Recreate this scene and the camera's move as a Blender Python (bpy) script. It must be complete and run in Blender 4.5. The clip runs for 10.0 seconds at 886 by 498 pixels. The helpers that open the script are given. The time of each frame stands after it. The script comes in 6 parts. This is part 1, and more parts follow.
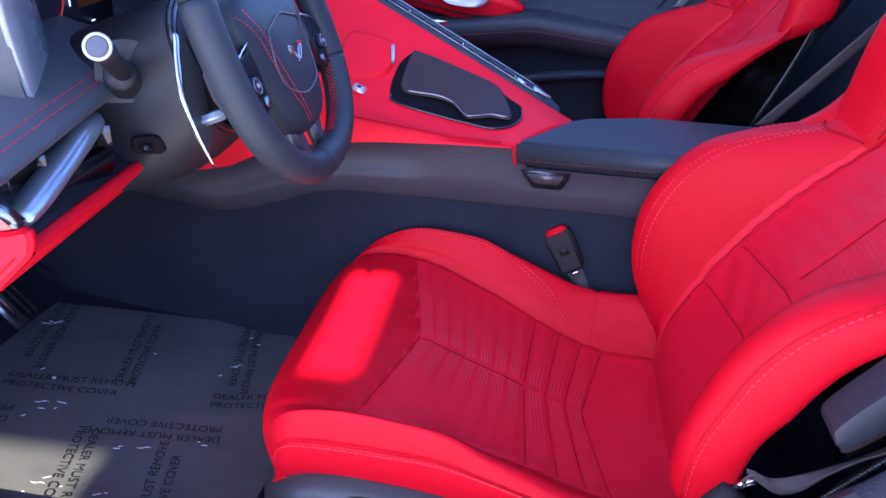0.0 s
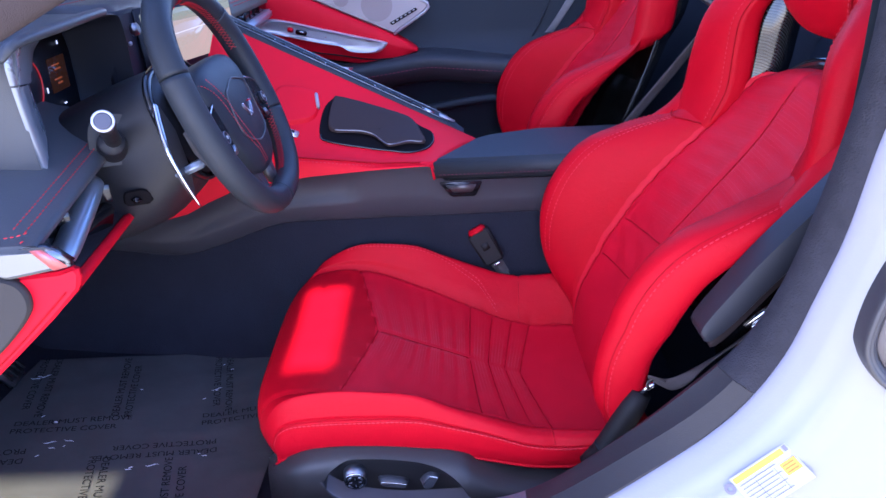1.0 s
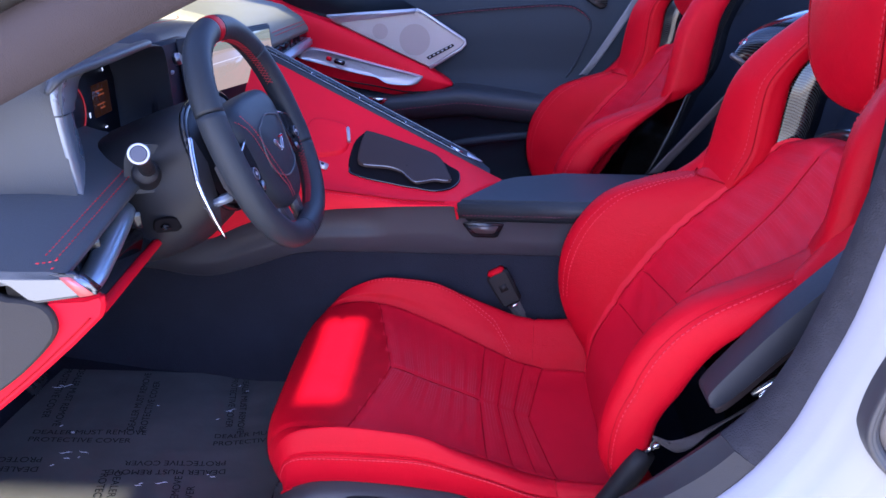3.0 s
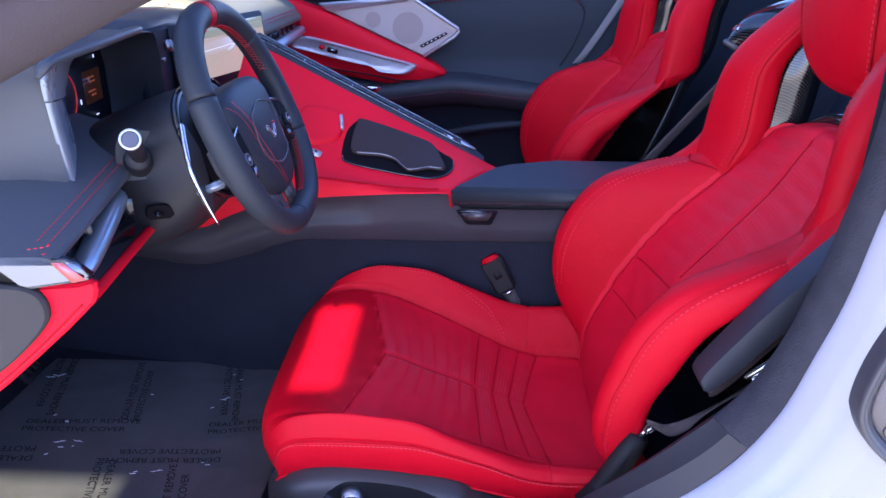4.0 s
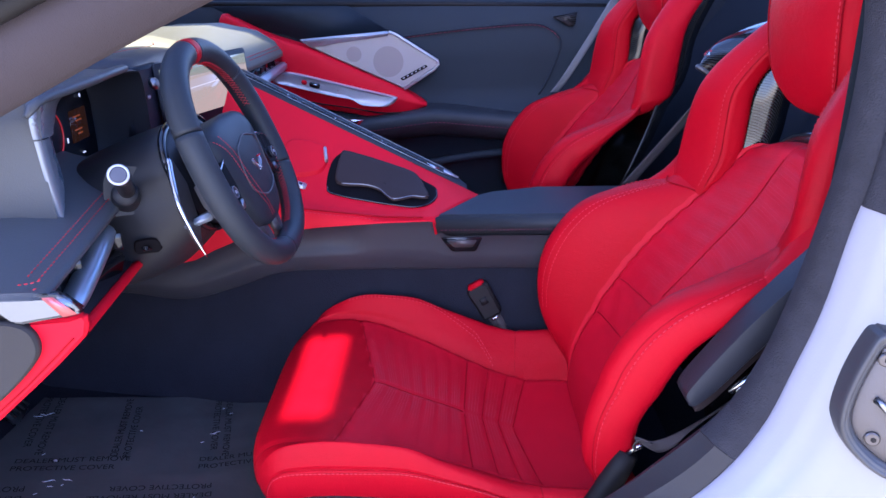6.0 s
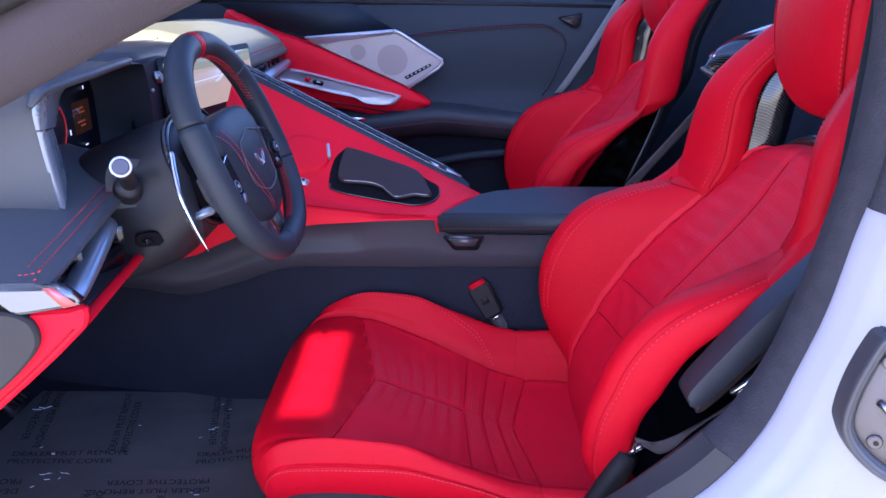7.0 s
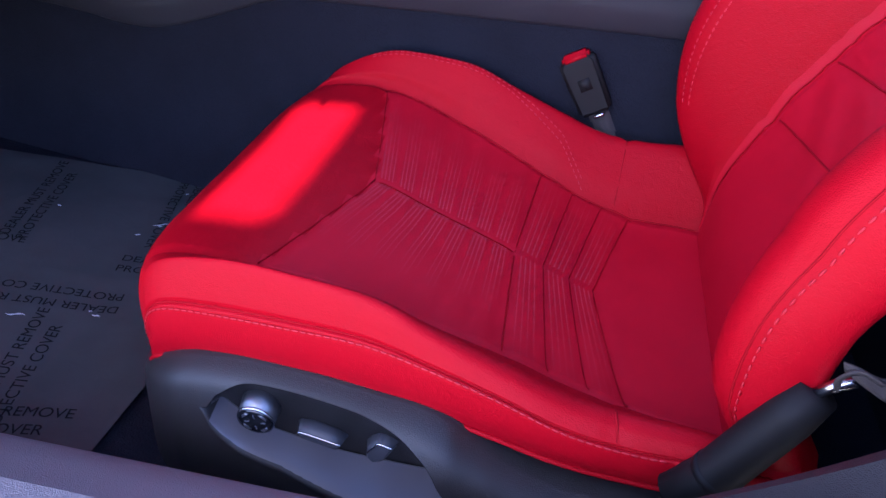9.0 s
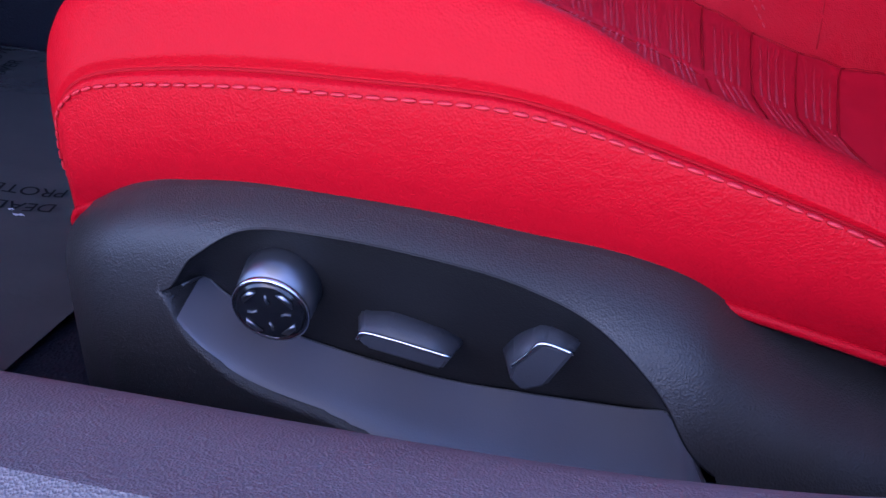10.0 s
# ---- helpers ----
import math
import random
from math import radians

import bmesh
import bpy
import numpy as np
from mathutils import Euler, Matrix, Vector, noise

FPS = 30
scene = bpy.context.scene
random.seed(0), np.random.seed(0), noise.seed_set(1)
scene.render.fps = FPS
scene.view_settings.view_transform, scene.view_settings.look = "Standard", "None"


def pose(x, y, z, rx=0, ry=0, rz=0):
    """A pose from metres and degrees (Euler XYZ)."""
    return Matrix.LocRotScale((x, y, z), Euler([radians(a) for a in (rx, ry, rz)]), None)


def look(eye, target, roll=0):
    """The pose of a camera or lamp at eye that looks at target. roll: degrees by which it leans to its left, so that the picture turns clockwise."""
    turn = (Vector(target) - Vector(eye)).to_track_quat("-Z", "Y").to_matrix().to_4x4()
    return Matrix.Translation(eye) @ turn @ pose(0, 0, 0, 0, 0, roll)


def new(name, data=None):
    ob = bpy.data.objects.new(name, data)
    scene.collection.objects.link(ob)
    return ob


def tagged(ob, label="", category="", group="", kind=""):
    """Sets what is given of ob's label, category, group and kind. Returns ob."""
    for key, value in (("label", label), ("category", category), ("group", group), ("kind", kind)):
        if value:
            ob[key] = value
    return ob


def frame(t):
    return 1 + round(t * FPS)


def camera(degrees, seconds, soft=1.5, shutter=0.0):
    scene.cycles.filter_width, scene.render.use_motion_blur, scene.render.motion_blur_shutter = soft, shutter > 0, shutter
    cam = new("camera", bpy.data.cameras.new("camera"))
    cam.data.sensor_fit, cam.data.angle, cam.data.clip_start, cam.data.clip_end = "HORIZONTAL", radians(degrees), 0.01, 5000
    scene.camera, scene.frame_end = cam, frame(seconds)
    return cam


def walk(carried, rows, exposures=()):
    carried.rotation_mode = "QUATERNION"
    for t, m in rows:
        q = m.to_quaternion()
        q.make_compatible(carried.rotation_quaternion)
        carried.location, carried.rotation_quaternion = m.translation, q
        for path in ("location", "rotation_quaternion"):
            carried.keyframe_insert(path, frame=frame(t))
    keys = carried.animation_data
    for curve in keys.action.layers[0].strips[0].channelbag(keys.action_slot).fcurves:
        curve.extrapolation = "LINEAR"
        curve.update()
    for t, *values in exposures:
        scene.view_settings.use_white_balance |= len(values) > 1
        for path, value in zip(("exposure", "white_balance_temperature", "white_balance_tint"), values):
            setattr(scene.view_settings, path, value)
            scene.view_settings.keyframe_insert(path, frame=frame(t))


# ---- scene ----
# camera
cam = camera(60.3, 10.0)
PATH = [
    (0, (0.125, -0.846, 1.0), (-0.086, 0.927, 0.098), 3.0),
    (0.5, (0.111, -0.982, 1.037), (0.018, 0.817, 0.169), -0.9),
    (1, (0.106, -1.051, 1.043), (0.109, 0.775, 0.227), -2.4),
    (1.5, (0.106, -1.053, 1.074), (0.107, 0.794, 0.307), -2.2),
    (2, (0.111, -1.049, 1.082), (0.065, 0.806, 0.335), -0.8),
    (2.5, (0.117, -1.053, 1.082), (0.043, 0.799, 0.329), 0.4),
    (4, (0.121, -1.057, 1.072), (0.068, 0.782, 0.287), 0.5),
    (4.5, (0.12, -1.065, 1.071), (0.09, 0.782, 0.302), -0.1),
    (5, (0.122, -1.072, 1.07), (0.107, 0.784, 0.325), -0.7),
    (5.5, (0.122, -1.076, 1.073), (0.107, 0.792, 0.357), -0.9),
    (7, (0.119, -1.074, 1.065), (0.102, 0.798, 0.36), 0.1),
    (7.5, (0.12, -1.076, 1.067), (0.098, 0.785, 0.334), 0.5),
    (8, (0.135, -1.064, 1.056), (0.071, 0.752, 0.22), 1.7),
    (8.2, (0.152, -1.032, 1.026), (0.038, 0.754, 0.134), 2.4),
    (8.5, (0.194, -0.917, 0.965), (-0.019, 0.816, -0.011), 2.9),
    (8.6, (0.203, -0.869, 0.946), (-0.019, 0.854, -0.045), 3.4),
    (9, (0.184, -0.636, 0.789), (-0.112, 1.014, -0.301), 3.3),
    (9.2, (0.15, -0.534, 0.685), (-0.204, 1.058, -0.472), 1.6),
    (9.5, (0.105, -0.476, 0.559), (-0.217, 1.194, -0.494), 2.7),
    (10, (0.086, -0.468, 0.518), (-0.261, 1.229, -0.482), 1.7),
]
# the clip's camera holds a cool, slightly magenta balance
EXPOSURES = [(t, e, 4950, 32) for t, e in ((0.0, 2.76), (1.0, 2.56), (2.0, 2.38), (5.5, 2.38), (8.0, 2.38), (9.2, 2.34), (9.6, 2.33), (10.0, 2.35))]
walk(cam, [(t, look(eye, target, roll)) for t, eye, target, roll in PATH], EXPOSURES)

# ---- light: clear sky, one sun from the left of the car, a little ahead of it ----
world = bpy.data.worlds.new("sky")
scene.world = world
world.use_nodes = True
wn = world.node_tree.nodes
sky = wn.new("ShaderNodeTexSky")
sky.sky_type = "NISHITA"
sky.sun_disc = False
sun_to = Vector((-0.22, -0.73, 0.68)).normalized()   # the way to the sun
SUN_EL, SUN_AZ = math.asin(sun_to.z), math.atan2(sun_to.y, sun_to.x)
sky.sun_elevation = SUN_EL
sky.sun_rotation = radians(90) - SUN_AZ
sky.sun_intensity = 0.6
world.node_tree.links.new(sky.outputs[0], wn["Background"].inputs[0])
wn["Background"].inputs[1].default_value = 0.15
sun = new("sun", bpy.data.lights.new("sun", "SUN"))
sun.data.energy, sun.data.angle, sun.data.color = 5.0, radians(0.4), (1.0, 0.86, 0.44)
sun.matrix_world = look(sun_to * 20, (0, 0, 0))


# ---- materials ----
def material(name, color, rough=0.5, metal=0.0, grain=0.0, grain_size=900.0, vary=0.06, spec=0.5, coat=0.0, patch=9.0, crease=0.0):
    """Principled surface with a fine grain bump and slow colour drift, at object scale."""
    m = bpy.data.materials.new(name)
    m.use_nodes = True
    nt = m.node_tree
    b = nt.nodes["Principled BSDF"]
    b.inputs["Metallic"].default_value = metal
    b.inputs["Specular IOR Level"].default_value = spec
    b.inputs["Coat Weight"].default_value = coat
    tc = nt.nodes.new("ShaderNodeTexCoord")
    big = nt.nodes.new("ShaderNodeTexNoise")
    big.inputs["Scale"].default_value = patch
    big.inputs["Detail"].default_value = 5
    nt.links.new(tc.outputs["Object"], big.inputs["Vector"])
    ramp = nt.nodes.new("ShaderNodeMapRange")
    ramp.inputs["To Min"].default_value, ramp.inputs["To Max"].default_value = 1 - vary, 1 + vary
    nt.links.new(big.outputs["Fac"], ramp.inputs["Value"])
    mul = nt.nodes.new("ShaderNodeVectorMath")
    mul.operation = "SCALE"
    mul.inputs[0].default_value = color
    nt.links.new(ramp.outputs[0], mul.inputs["Scale"])
    nt.links.new(mul.outputs[0], b.inputs["Base Color"])
    rr = nt.nodes.new("ShaderNodeMapRange")
    rr.inputs["To Min"].default_value, rr.inputs["To Max"].default_value = max(rough - 0.07, 0.02), min(rough + 0.07, 1)
    nt.links.new(big.outputs["Fac"], rr.inputs["Value"])
    nt.links.new(rr.outputs[0], b.inputs["Roughness"])
    if grain:
        vor = nt.nodes.new("ShaderNodeTexVoronoi")
        vor.inputs["Scale"].default_value = grain_size
        nt.links.new(tc.outputs["Object"], vor.inputs["Vector"])
        fine = nt.nodes.new("ShaderNodeTexNoise")
        fine.inputs["Scale"].default_value = grain_size * 0.35
        fine.inputs["Detail"].default_value = 4
        nt.links.new(tc.outputs["Object"], fine.inputs["Vector"])
        add = nt.nodes.new("ShaderNodeMath")
        nt.links.new(vor.outputs["Distance"], add.inputs[0])
        nt.links.new(fine.outputs["Fac"], add.inputs[1])
        bump = nt.nodes.new("ShaderNodeBump")
        bump.inputs["Strength"].default_value = grain
        bump.inputs["Distance"].default_value = 0.0006
        nt.links.new(add.outputs[0], bump.inputs["Height"])
        nt.links.new(bump.outputs[0], b.inputs["Normal"])
        if crease:          # soft wrinkles of worn leather
            wr = nt.nodes.new("ShaderNodeTexNoise")
            wr.inputs["Scale"].default_value, wr.inputs["Detail"].default_value, wr.inputs["Distortion"].default_value = 75, 6, 1.2
            nt.links.new(tc.outputs["Object"], wr.inputs["Vector"])
            b2 = nt.nodes.new("ShaderNodeBump")
            b2.inputs["Strength"].default_value, b2.inputs["Distance"].default_value = crease, 0.003
            nt.links.new(wr.outputs["Fac"], b2.inputs["Height"])
            nt.links.new(b2.outputs[0], bump.inputs["Normal"])
    return m


def glow(name, color, strength):
    m = bpy.data.materials.new(name)
    m.use_nodes = True
    b = m.node_tree.nodes["Principled BSDF"]
    b.inputs["Base Color"].default_value = (0.01, 0.01, 0.012, 1)
    b.inputs["Roughness"].default_value = 0.15
    b.inputs["Emission Color"].default_value = (*color, 1)
    b.inputs["Emission Strength"].default_value = strength
    return m


def carbon_fibre():
    m = material("carbon_fibre", (0.02, 0.021, 0.024), 0.14, 0, 0, spec=0.45, coat=0.1)
    nt = m.node_tree
    tc = nt.nodes.new("ShaderNodeTexCoord")
    w = nt.nodes.new("ShaderNodeTexWave")
    w.inputs["Scale"].default_value = 130
    w.bands_direction = "DIAGONAL"
    nt.links.new(tc.outputs["Object"], w.inputs["Vector"])
    r = nt.nodes.new("ShaderNodeMapRange")
    r.inputs["To Min"].default_value, r.inputs["To Max"].default_value = 0.002, 0.026
    nt.links.new(w.outputs["Fac"], r.inputs["Value"])
    c = nt.nodes.new("ShaderNodeCombineXYZ")
    for k in range(3):
        nt.links.new(r.outputs[0], c.inputs[k])
    nt.links.new(c.outputs[0], nt.nodes["Principled BSDF"].inputs["Base Color"])
    return m


def clear_glass():
    m = bpy.data.materials.new("window_glass")
    m.use_nodes = True
    nt = m.node_tree
    nt.nodes.remove(nt.nodes["Principled BSDF"])
    tr, gl, mx = nt.nodes.new("ShaderNodeBsdfTransparent"), nt.nodes.new("ShaderNodeBsdfGlossy"), nt.nodes.new("ShaderNodeMixShader")
    tr.inputs[0].default_value = (0.93, 0.95, 0.95, 1)
    gl.inputs["Roughness"].default_value = 0.01
    fr = nt.nodes.new("ShaderNodeFresnel")
    nt.links.new(fr.outputs[0], mx.inputs[0])
    nt.links.new(tr.outputs[0], mx.inputs[1])
    nt.links.new(gl.outputs[0], mx.inputs[2])
    nt.links.new(mx.outputs[0], nt.nodes["Material Output"].inputs[0])
    return m


RED = material("red_leather", (0.362, 0.0013, 0.0070), 0.46, 0, 0.34, 1000, 0.10, spec=0.085, crease=0.18)
DOOR_THREAD = material("dull_red_thread", (0.16, 0.02, 0.045), 0.8)
RED_PERF = material("red_perforated_leather", (0.45, 0.0022, 0.0120), 0.52, 0, 0.3, 1500, 0.10, spec=0.16)
RED_TRIM = material("red_trim_leather", (0.54, 0.0035, 0.014), 0.5, 0, 0.15, 1500, 0.08, spec=0.11)
SEAM = material("dark_red_seam", (0.28, 0.002, 0.006), 0.7, spec=0.1)
THREAD = material("red_thread", (0.47, 0.008, 0.018), 0.6)
PERF = material("perforation", (0.49, 0.045, 0.062), 0.8)
BLACK_LEATHER = material("black_leather", (0.022, 0.025, 0.030), 0.48, 0, 0.2, 900, 0.15, spec=0.2)
DOOR_LEATHER = material("slate_door_leather", (0.0115, 0.0175, 0.0255), 0.6, 0, 0.2, 900, 0.12, spec=0.2)
LID = material("cup_lid_plastic", (0.030, 0.021, 0.020), 0.55, 0, 0.15, 1200, 0.08, spec=0.1)
GREY_LEATHER = material("grey_leather", (0.052, 0.056, 0.063), 0.45, 0, 0.3, 800, 0.1)
PLASTIC = material("charcoal_plastic", (0.042, 0.039, 0.041), 0.36, 0, 0.2, 1400, 0.12, spec=0.7)
SHROUD = material("shroud_plastic", (0.012, 0.012, 0.015), 0.5, 0, 0.25, 1200, 0.12, spec=0.35)
VALANCE = material("valance_plastic", (0.023, 0.0205, 0.0198), 0.44, 0, 0.3, 1300, 0.12, spec=0.38)
SWITCH = material("switch_plastic", (0.040, 0.040, 0.046), 0.40, 0, 0.1, 1500, 0.08, spec=0.5)
LEDGE_LIT = material("lit_valance_plastic", (0.105, 0.098, 0.110), 0.34, 0, 0.08, 1600, 0.08, spec=0.6)
PANEL = material("control_panel", (0.012, 0.011, 0.011), 0.40, 0, 0.15, 1400, 0.1, spec=0.3)
TRIM_DARK = material("dark_trim_plastic", (0.022, 0.020, 0.021), 0.5, 0, 0.4, 1500, 0.12, spec=0.25)
COVER = material("cover_plastic", (0.014, 0.015, 0.020), 0.46, 0, 0.3, 1200, 0.12, spec=0.3)
TRIM_LIT = material("sill_plastic_lit", (0.125, 0.109, 0.112), 0.42, 0, 0.60, 1300, 0.12, spec=0.6)
SIDE_TRIM = material("console_plastic", (0.029, 0.028, 0.034), 0.5, 0, 0.3, 1200, 0.12, spec=0.3)
GLOSS = material("gloss_black", (0.010, 0.010, 0.012), 0.12, 0, 0, spec=0.5)
CARPET = material("carpet", (0.012, 0.0125, 0.018), 0.95, 0, 1.0, 500, 0.35, spec=0.1, patch=14)
PILLAR_SUEDE = material("pillar_suede", (0.047, 0.038, 0.041), 0.9, 0, 0.5, 900, 0.15, spec=0.15)
ALCANTARA = material("suede", (0.026, 0.025, 0.030), 0.9, 0, 0.9, 500, 0.35, spec=0.12, patch=60)
CHROME = material("satin_chrome", (0.60, 0.60, 0.63), 0.24, 1.0)
SILVER = material("silver_paint", (0.47, 0.47, 0.50), 0.38, 0.6, 0, vary=0.03)
DARK_METAL = material("dark_metal", (0.25, 0.25, 0.27), 0.35, 1.0)
WHITE = material("white_body_paint", (0.222, 0.220, 0.214), 0.3, 0, 0, vary=0.015, coat=0.25, patch=2, spec=0.3)
BELT = material("belt_webbing", (0.040, 0.031, 0.029), 0.75, 0, 0.6, 1500, 0.1)
RUBBER = material("black_rubber", (0.011, 0.010, 0.010), 0.6, spec=0.18)
VOID = material("black_carpet_behind", (0.020, 0.024, 0.031), 0.95, spec=0.05)
# Dash leather made pale: sunlight is put into the colour.
SUNLIT_PAD = material("dash_top", (0.125, 0.123, 0.092), 0.55, 0, 0.3, 700, 0.06)
CARBON = carbon_fibre()
# For flat plates: black plastic, with the hollows' shade put into the colour.
RECESS_SHADE = material("recess_shade", (0.005, 0.004, 0.005), 0.7, 0, 0.2, 1400, 0.1, spec=0.06)
CLUSTER_BLACK = material("satin_black", (0.014, 0.016, 0.023), 0.5, 0, 0.1, 1500, 0.1, spec=0.25)
BEZEL = material("pale_satin_bezel", (0.24, 0.27, 0.32), 0.28, 0.5, 0.05, 900, 0.06)
GLASS = clear_glass()
ASPHALT = material("pale_concrete", (0.52, 0.49, 0.45), 0.9, 0, 0, vary=0.2, patch=3)


# ---- mesh tools ----
def mesh_of(name, verts, faces, smooth=True):
    me = bpy.data.meshes.new(name)
    me.from_pydata([tuple(map(float, v)) for v in verts], [], faces)
    me.validate()
    if smooth:
        me.polygons.foreach_set("use_smooth", [True] * len(me.polygons))
    return me


def part(name, me, mat, parent=None, label="", kind="", category=""):
    if isinstance(me, bmesh.types.BMesh):
        data = bpy.data.meshes.new(name)
        me.to_mesh(data)
        me.free()
        me = data
    me.materials.clear()
    me.materials.append(mat)
    ob = new(name, me)
    if parent is not None:
        ob.parent = parent
    tagged(ob, label, category, "", kind)
    return ob


def thing(name, label, category, loc=(0, 0, 0), group="", rz=0.0):
    ob = new(name)
    ob.matrix_basis = pose(*loc, 0, 0, rz)
    return tagged(ob, label, category, group)


def spline(pts, n, closed=False):
    """Catmull-Rom through pts (any dimension), n samples."""
    p = np.asarray(pts, float)
    k = len(p)
    out = []
    span = k if closed else k - 1
    for i in range(n):
        u = i / n * span if closed else i / (n - 1) * span
        j = min(int(u), span - 1)
        f = u - j
        if closed:
            a, b, c, d = (p[(j + q) % k] for q in (-1, 0, 1, 2))
        else:
            b, c = p[j], p[j + 1]
            a = p[j - 1] if j > 0 else 2 * b - c
            d = p[j + 2] if j + 2 < k else 2 * c - b
        out.append(0.5 * (2 * b + (c - a) * f + (2 * a - 5 * b + 4 * c - d) * f * f + (3 * b - a - 3 * c + d) * f ** 3))
    return np.array(out)


def sheet(name, grid, close_u=False, close_v=False, cap=False, flip=False):
    """Mesh over a grid of points [nu][nv][3]."""
    g = np.asarray(grid, float)
    nu, nv = g.shape[:2]
    faces = []
    for i in range(nu if close_u else nu - 1):
        for j in range(nv if close_v else nv - 1):
            a, b, c, d = i * nv + j, ((i + 1) % nu) * nv + j, ((i + 1) % nu) * nv + (j + 1) % nv, i * nv + (j + 1) % nv
            faces.append((a, d, c, b) if flip else (a, b, c, d))
    if cap:
        e0, e1 = list(range(nv)), [(nu - 1) * nv + j for j in range(nv)]
        faces += [tuple(e0[::-1]) if flip else tuple(e0), tuple(e1) if flip else tuple(e1[::-1])]
    return mesh_of(name, g.reshape(-1, 3), faces)


def tube(name, path, r, sides=10, closed=False, flat=1.0):
    """Round (or flattened) bar along a path of points; r may vary along it."""
    p = np.asarray(path, float)
    n = len(p)
    rr = np.full(n, r) if np.isscalar(r) else np.asarray(r)
    tang = np.roll(p, -1, 0) - np.roll(p, 1, 0) if closed else np.gradient(p, axis=0)
    tang /= np.linalg.norm(tang, axis=1)[:, None] + 1e-12
    up = np.array([0, 0, 1.0]) if abs(tang[0][2]) < 0.9 else np.array([0, 1.0, 0])
    rings = []
    for i in range(n):
        side = np.cross(tang[i], up)
        side /= np.linalg.norm(side)
        up = np.cross(side, tang[i])
        rings.append([p[i] + rr[i] * (math.cos(a) * side + flat * math.sin(a) * up) for a in np.linspace(0, 2 * math.pi, sides, endpoint=False)])
    return sheet(name, rings, close_u=closed, close_v=True, cap=not closed)


def prism(name, poly, depth, frame_m=None, bevel=0.0, segs=2, smooth=True):
    """Polygon (u, v) extruded by depth along w, bevelled, then placed by frame_m (4x4)."""
    bm = bmesh.new()
    lo = [bm.verts.new((u, v, 0)) for u, v in poly]
    hi = [bm.verts.new((u, v, depth)) for u, v in poly]
    n = len(poly)
    bm.faces.new(lo[::-1])
    bm.faces.new(hi)
    for i in range(n):
        bm.faces.new((lo[i], lo[(i + 1) % n], hi[(i + 1) % n], hi[i]))
    bmesh.ops.recalc_face_normals(bm, faces=bm.faces)
    if bevel:
        edges = [e for e in bm.edges if e.calc_face_angle(0) > 0.5]
        bmesh.ops.bevel(bm, geom=edges, offset=bevel, segments=segs, affect="EDGES", clamp_overlap=True)
    if frame_m is not None:
        bm.transform(frame_m)
        bmesh.ops.recalc_face_normals(bm, faces=bm.faces)
    if smooth:
        for f in bm.faces:
            f.smooth = len(f.verts) < 6
    return bm


def box(size, at=(0, 0, 0), bevel=0.003, segs=2, turn=(0, 0, 0)):
    bm = bmesh.new()
    bmesh.ops.create_cube(bm, size=1)
    bmesh.ops.scale(bm, vec=size, verts=bm.verts)
    if bevel:
        bmesh.ops.bevel(bm, geom=bm.edges[:], offset=bevel, segments=segs, affect="EDGES", clamp_overlap=True)
    bm.transform(pose(*at, *turn))
    for f in bm.faces:
        f.smooth = True
    return bm


def disc(r0, r1, h, m, sides=28, bevel=0.0):
    bm = bmesh.new()
    bmesh.ops.create_cone(bm, cap_ends=True, segments=sides, radius1=r0, radius2=r1, depth=h)
    if bevel:
        bmesh.ops.bevel(bm, geom=[e for e in bm.edges if e.calc_face_angle(0) > 0.6], offset=bevel, segments=2, affect="EDGES")
    bm.transform(m)
    for f in bm.faces:
        f.smooth = len(f.verts) < 6
    return bm


# frames: XZ draws (u, v) as (x, z) and extrudes towards -y from the given y; YZ draws (y, z) and extrudes along +x
def on_y(y):
    return Matrix(((1, 0, 0, 0), (0, 0, -1, y), (0, 1, 0, 0), (0, 0, 0, 1)))


def on_x(x):
    return Matrix(((0, 0, 1, x), (1, 0, 0, 0), (0, 1, 0, 0), (0, 0, 0, 1)))


def stitches(name, path, parent, mat, length=0.004, gap=0.003, r=0.0007, lift=(0, 0, 0)):
    """A row of short threads along a path, one mesh."""
    p = np.asarray(path, float) + np.array(lift)
    seg = np.linalg.norm(np.diff(p, axis=0), axis=1)
    s = np.r_[0, np.cumsum(seg)]
    verts, faces = [], []
    a = 0.0
    at = lambda q: np.array([np.interp(q, s, p[:, k]) for k in range(3)])
    while a + length < s[-1]:
        u, v = at(a), at(a + length)
        d = (v - u) / (np.linalg.norm(v - u) + 1e-9)
        e1 = np.cross(d, (0.3, 0.2, 0.9))
        e1 /= np.linalg.norm(e1)
        e2 = np.cross(d, e1)
        b = len(verts)
        for q, k in ((u, 0.4), (u + d * length * 0.25, 1), (v - d * length * 0.25, 1), (v, 0.4)):
            verts += [q + r * k * (math.cos(w) * e1 + math.sin(w) * e2) for w in (0, 1.57, 3.14, 4.71)]
        for i in range(3):
            for j in range(4):
                faces.append((b + i * 4 + j, b + i * 4 + (j + 1) % 4, b + i * 4 + 4 + (j + 1) % 4, b + i * 4 + 4 + j))
        a += length + gap
    return part(name, mesh_of(name, verts, faces), mat, parent, kind="stuff")


# ---- ground, body shell ----
def floor_z(x):
    return 0.272 + 0.13 * max(0.0, -0.28 - x) + 0.9 * max(0.0, -0.66 - x)


ground = part("ground", sheet("ground", [[(x, y, 0.0) for y in np.linspace(-60, 60, 9)] for x in np.linspace(-60, 60, 9)], flip=True), ASPHALT,
              label="pale grey concrete lot under the car", kind="structure")

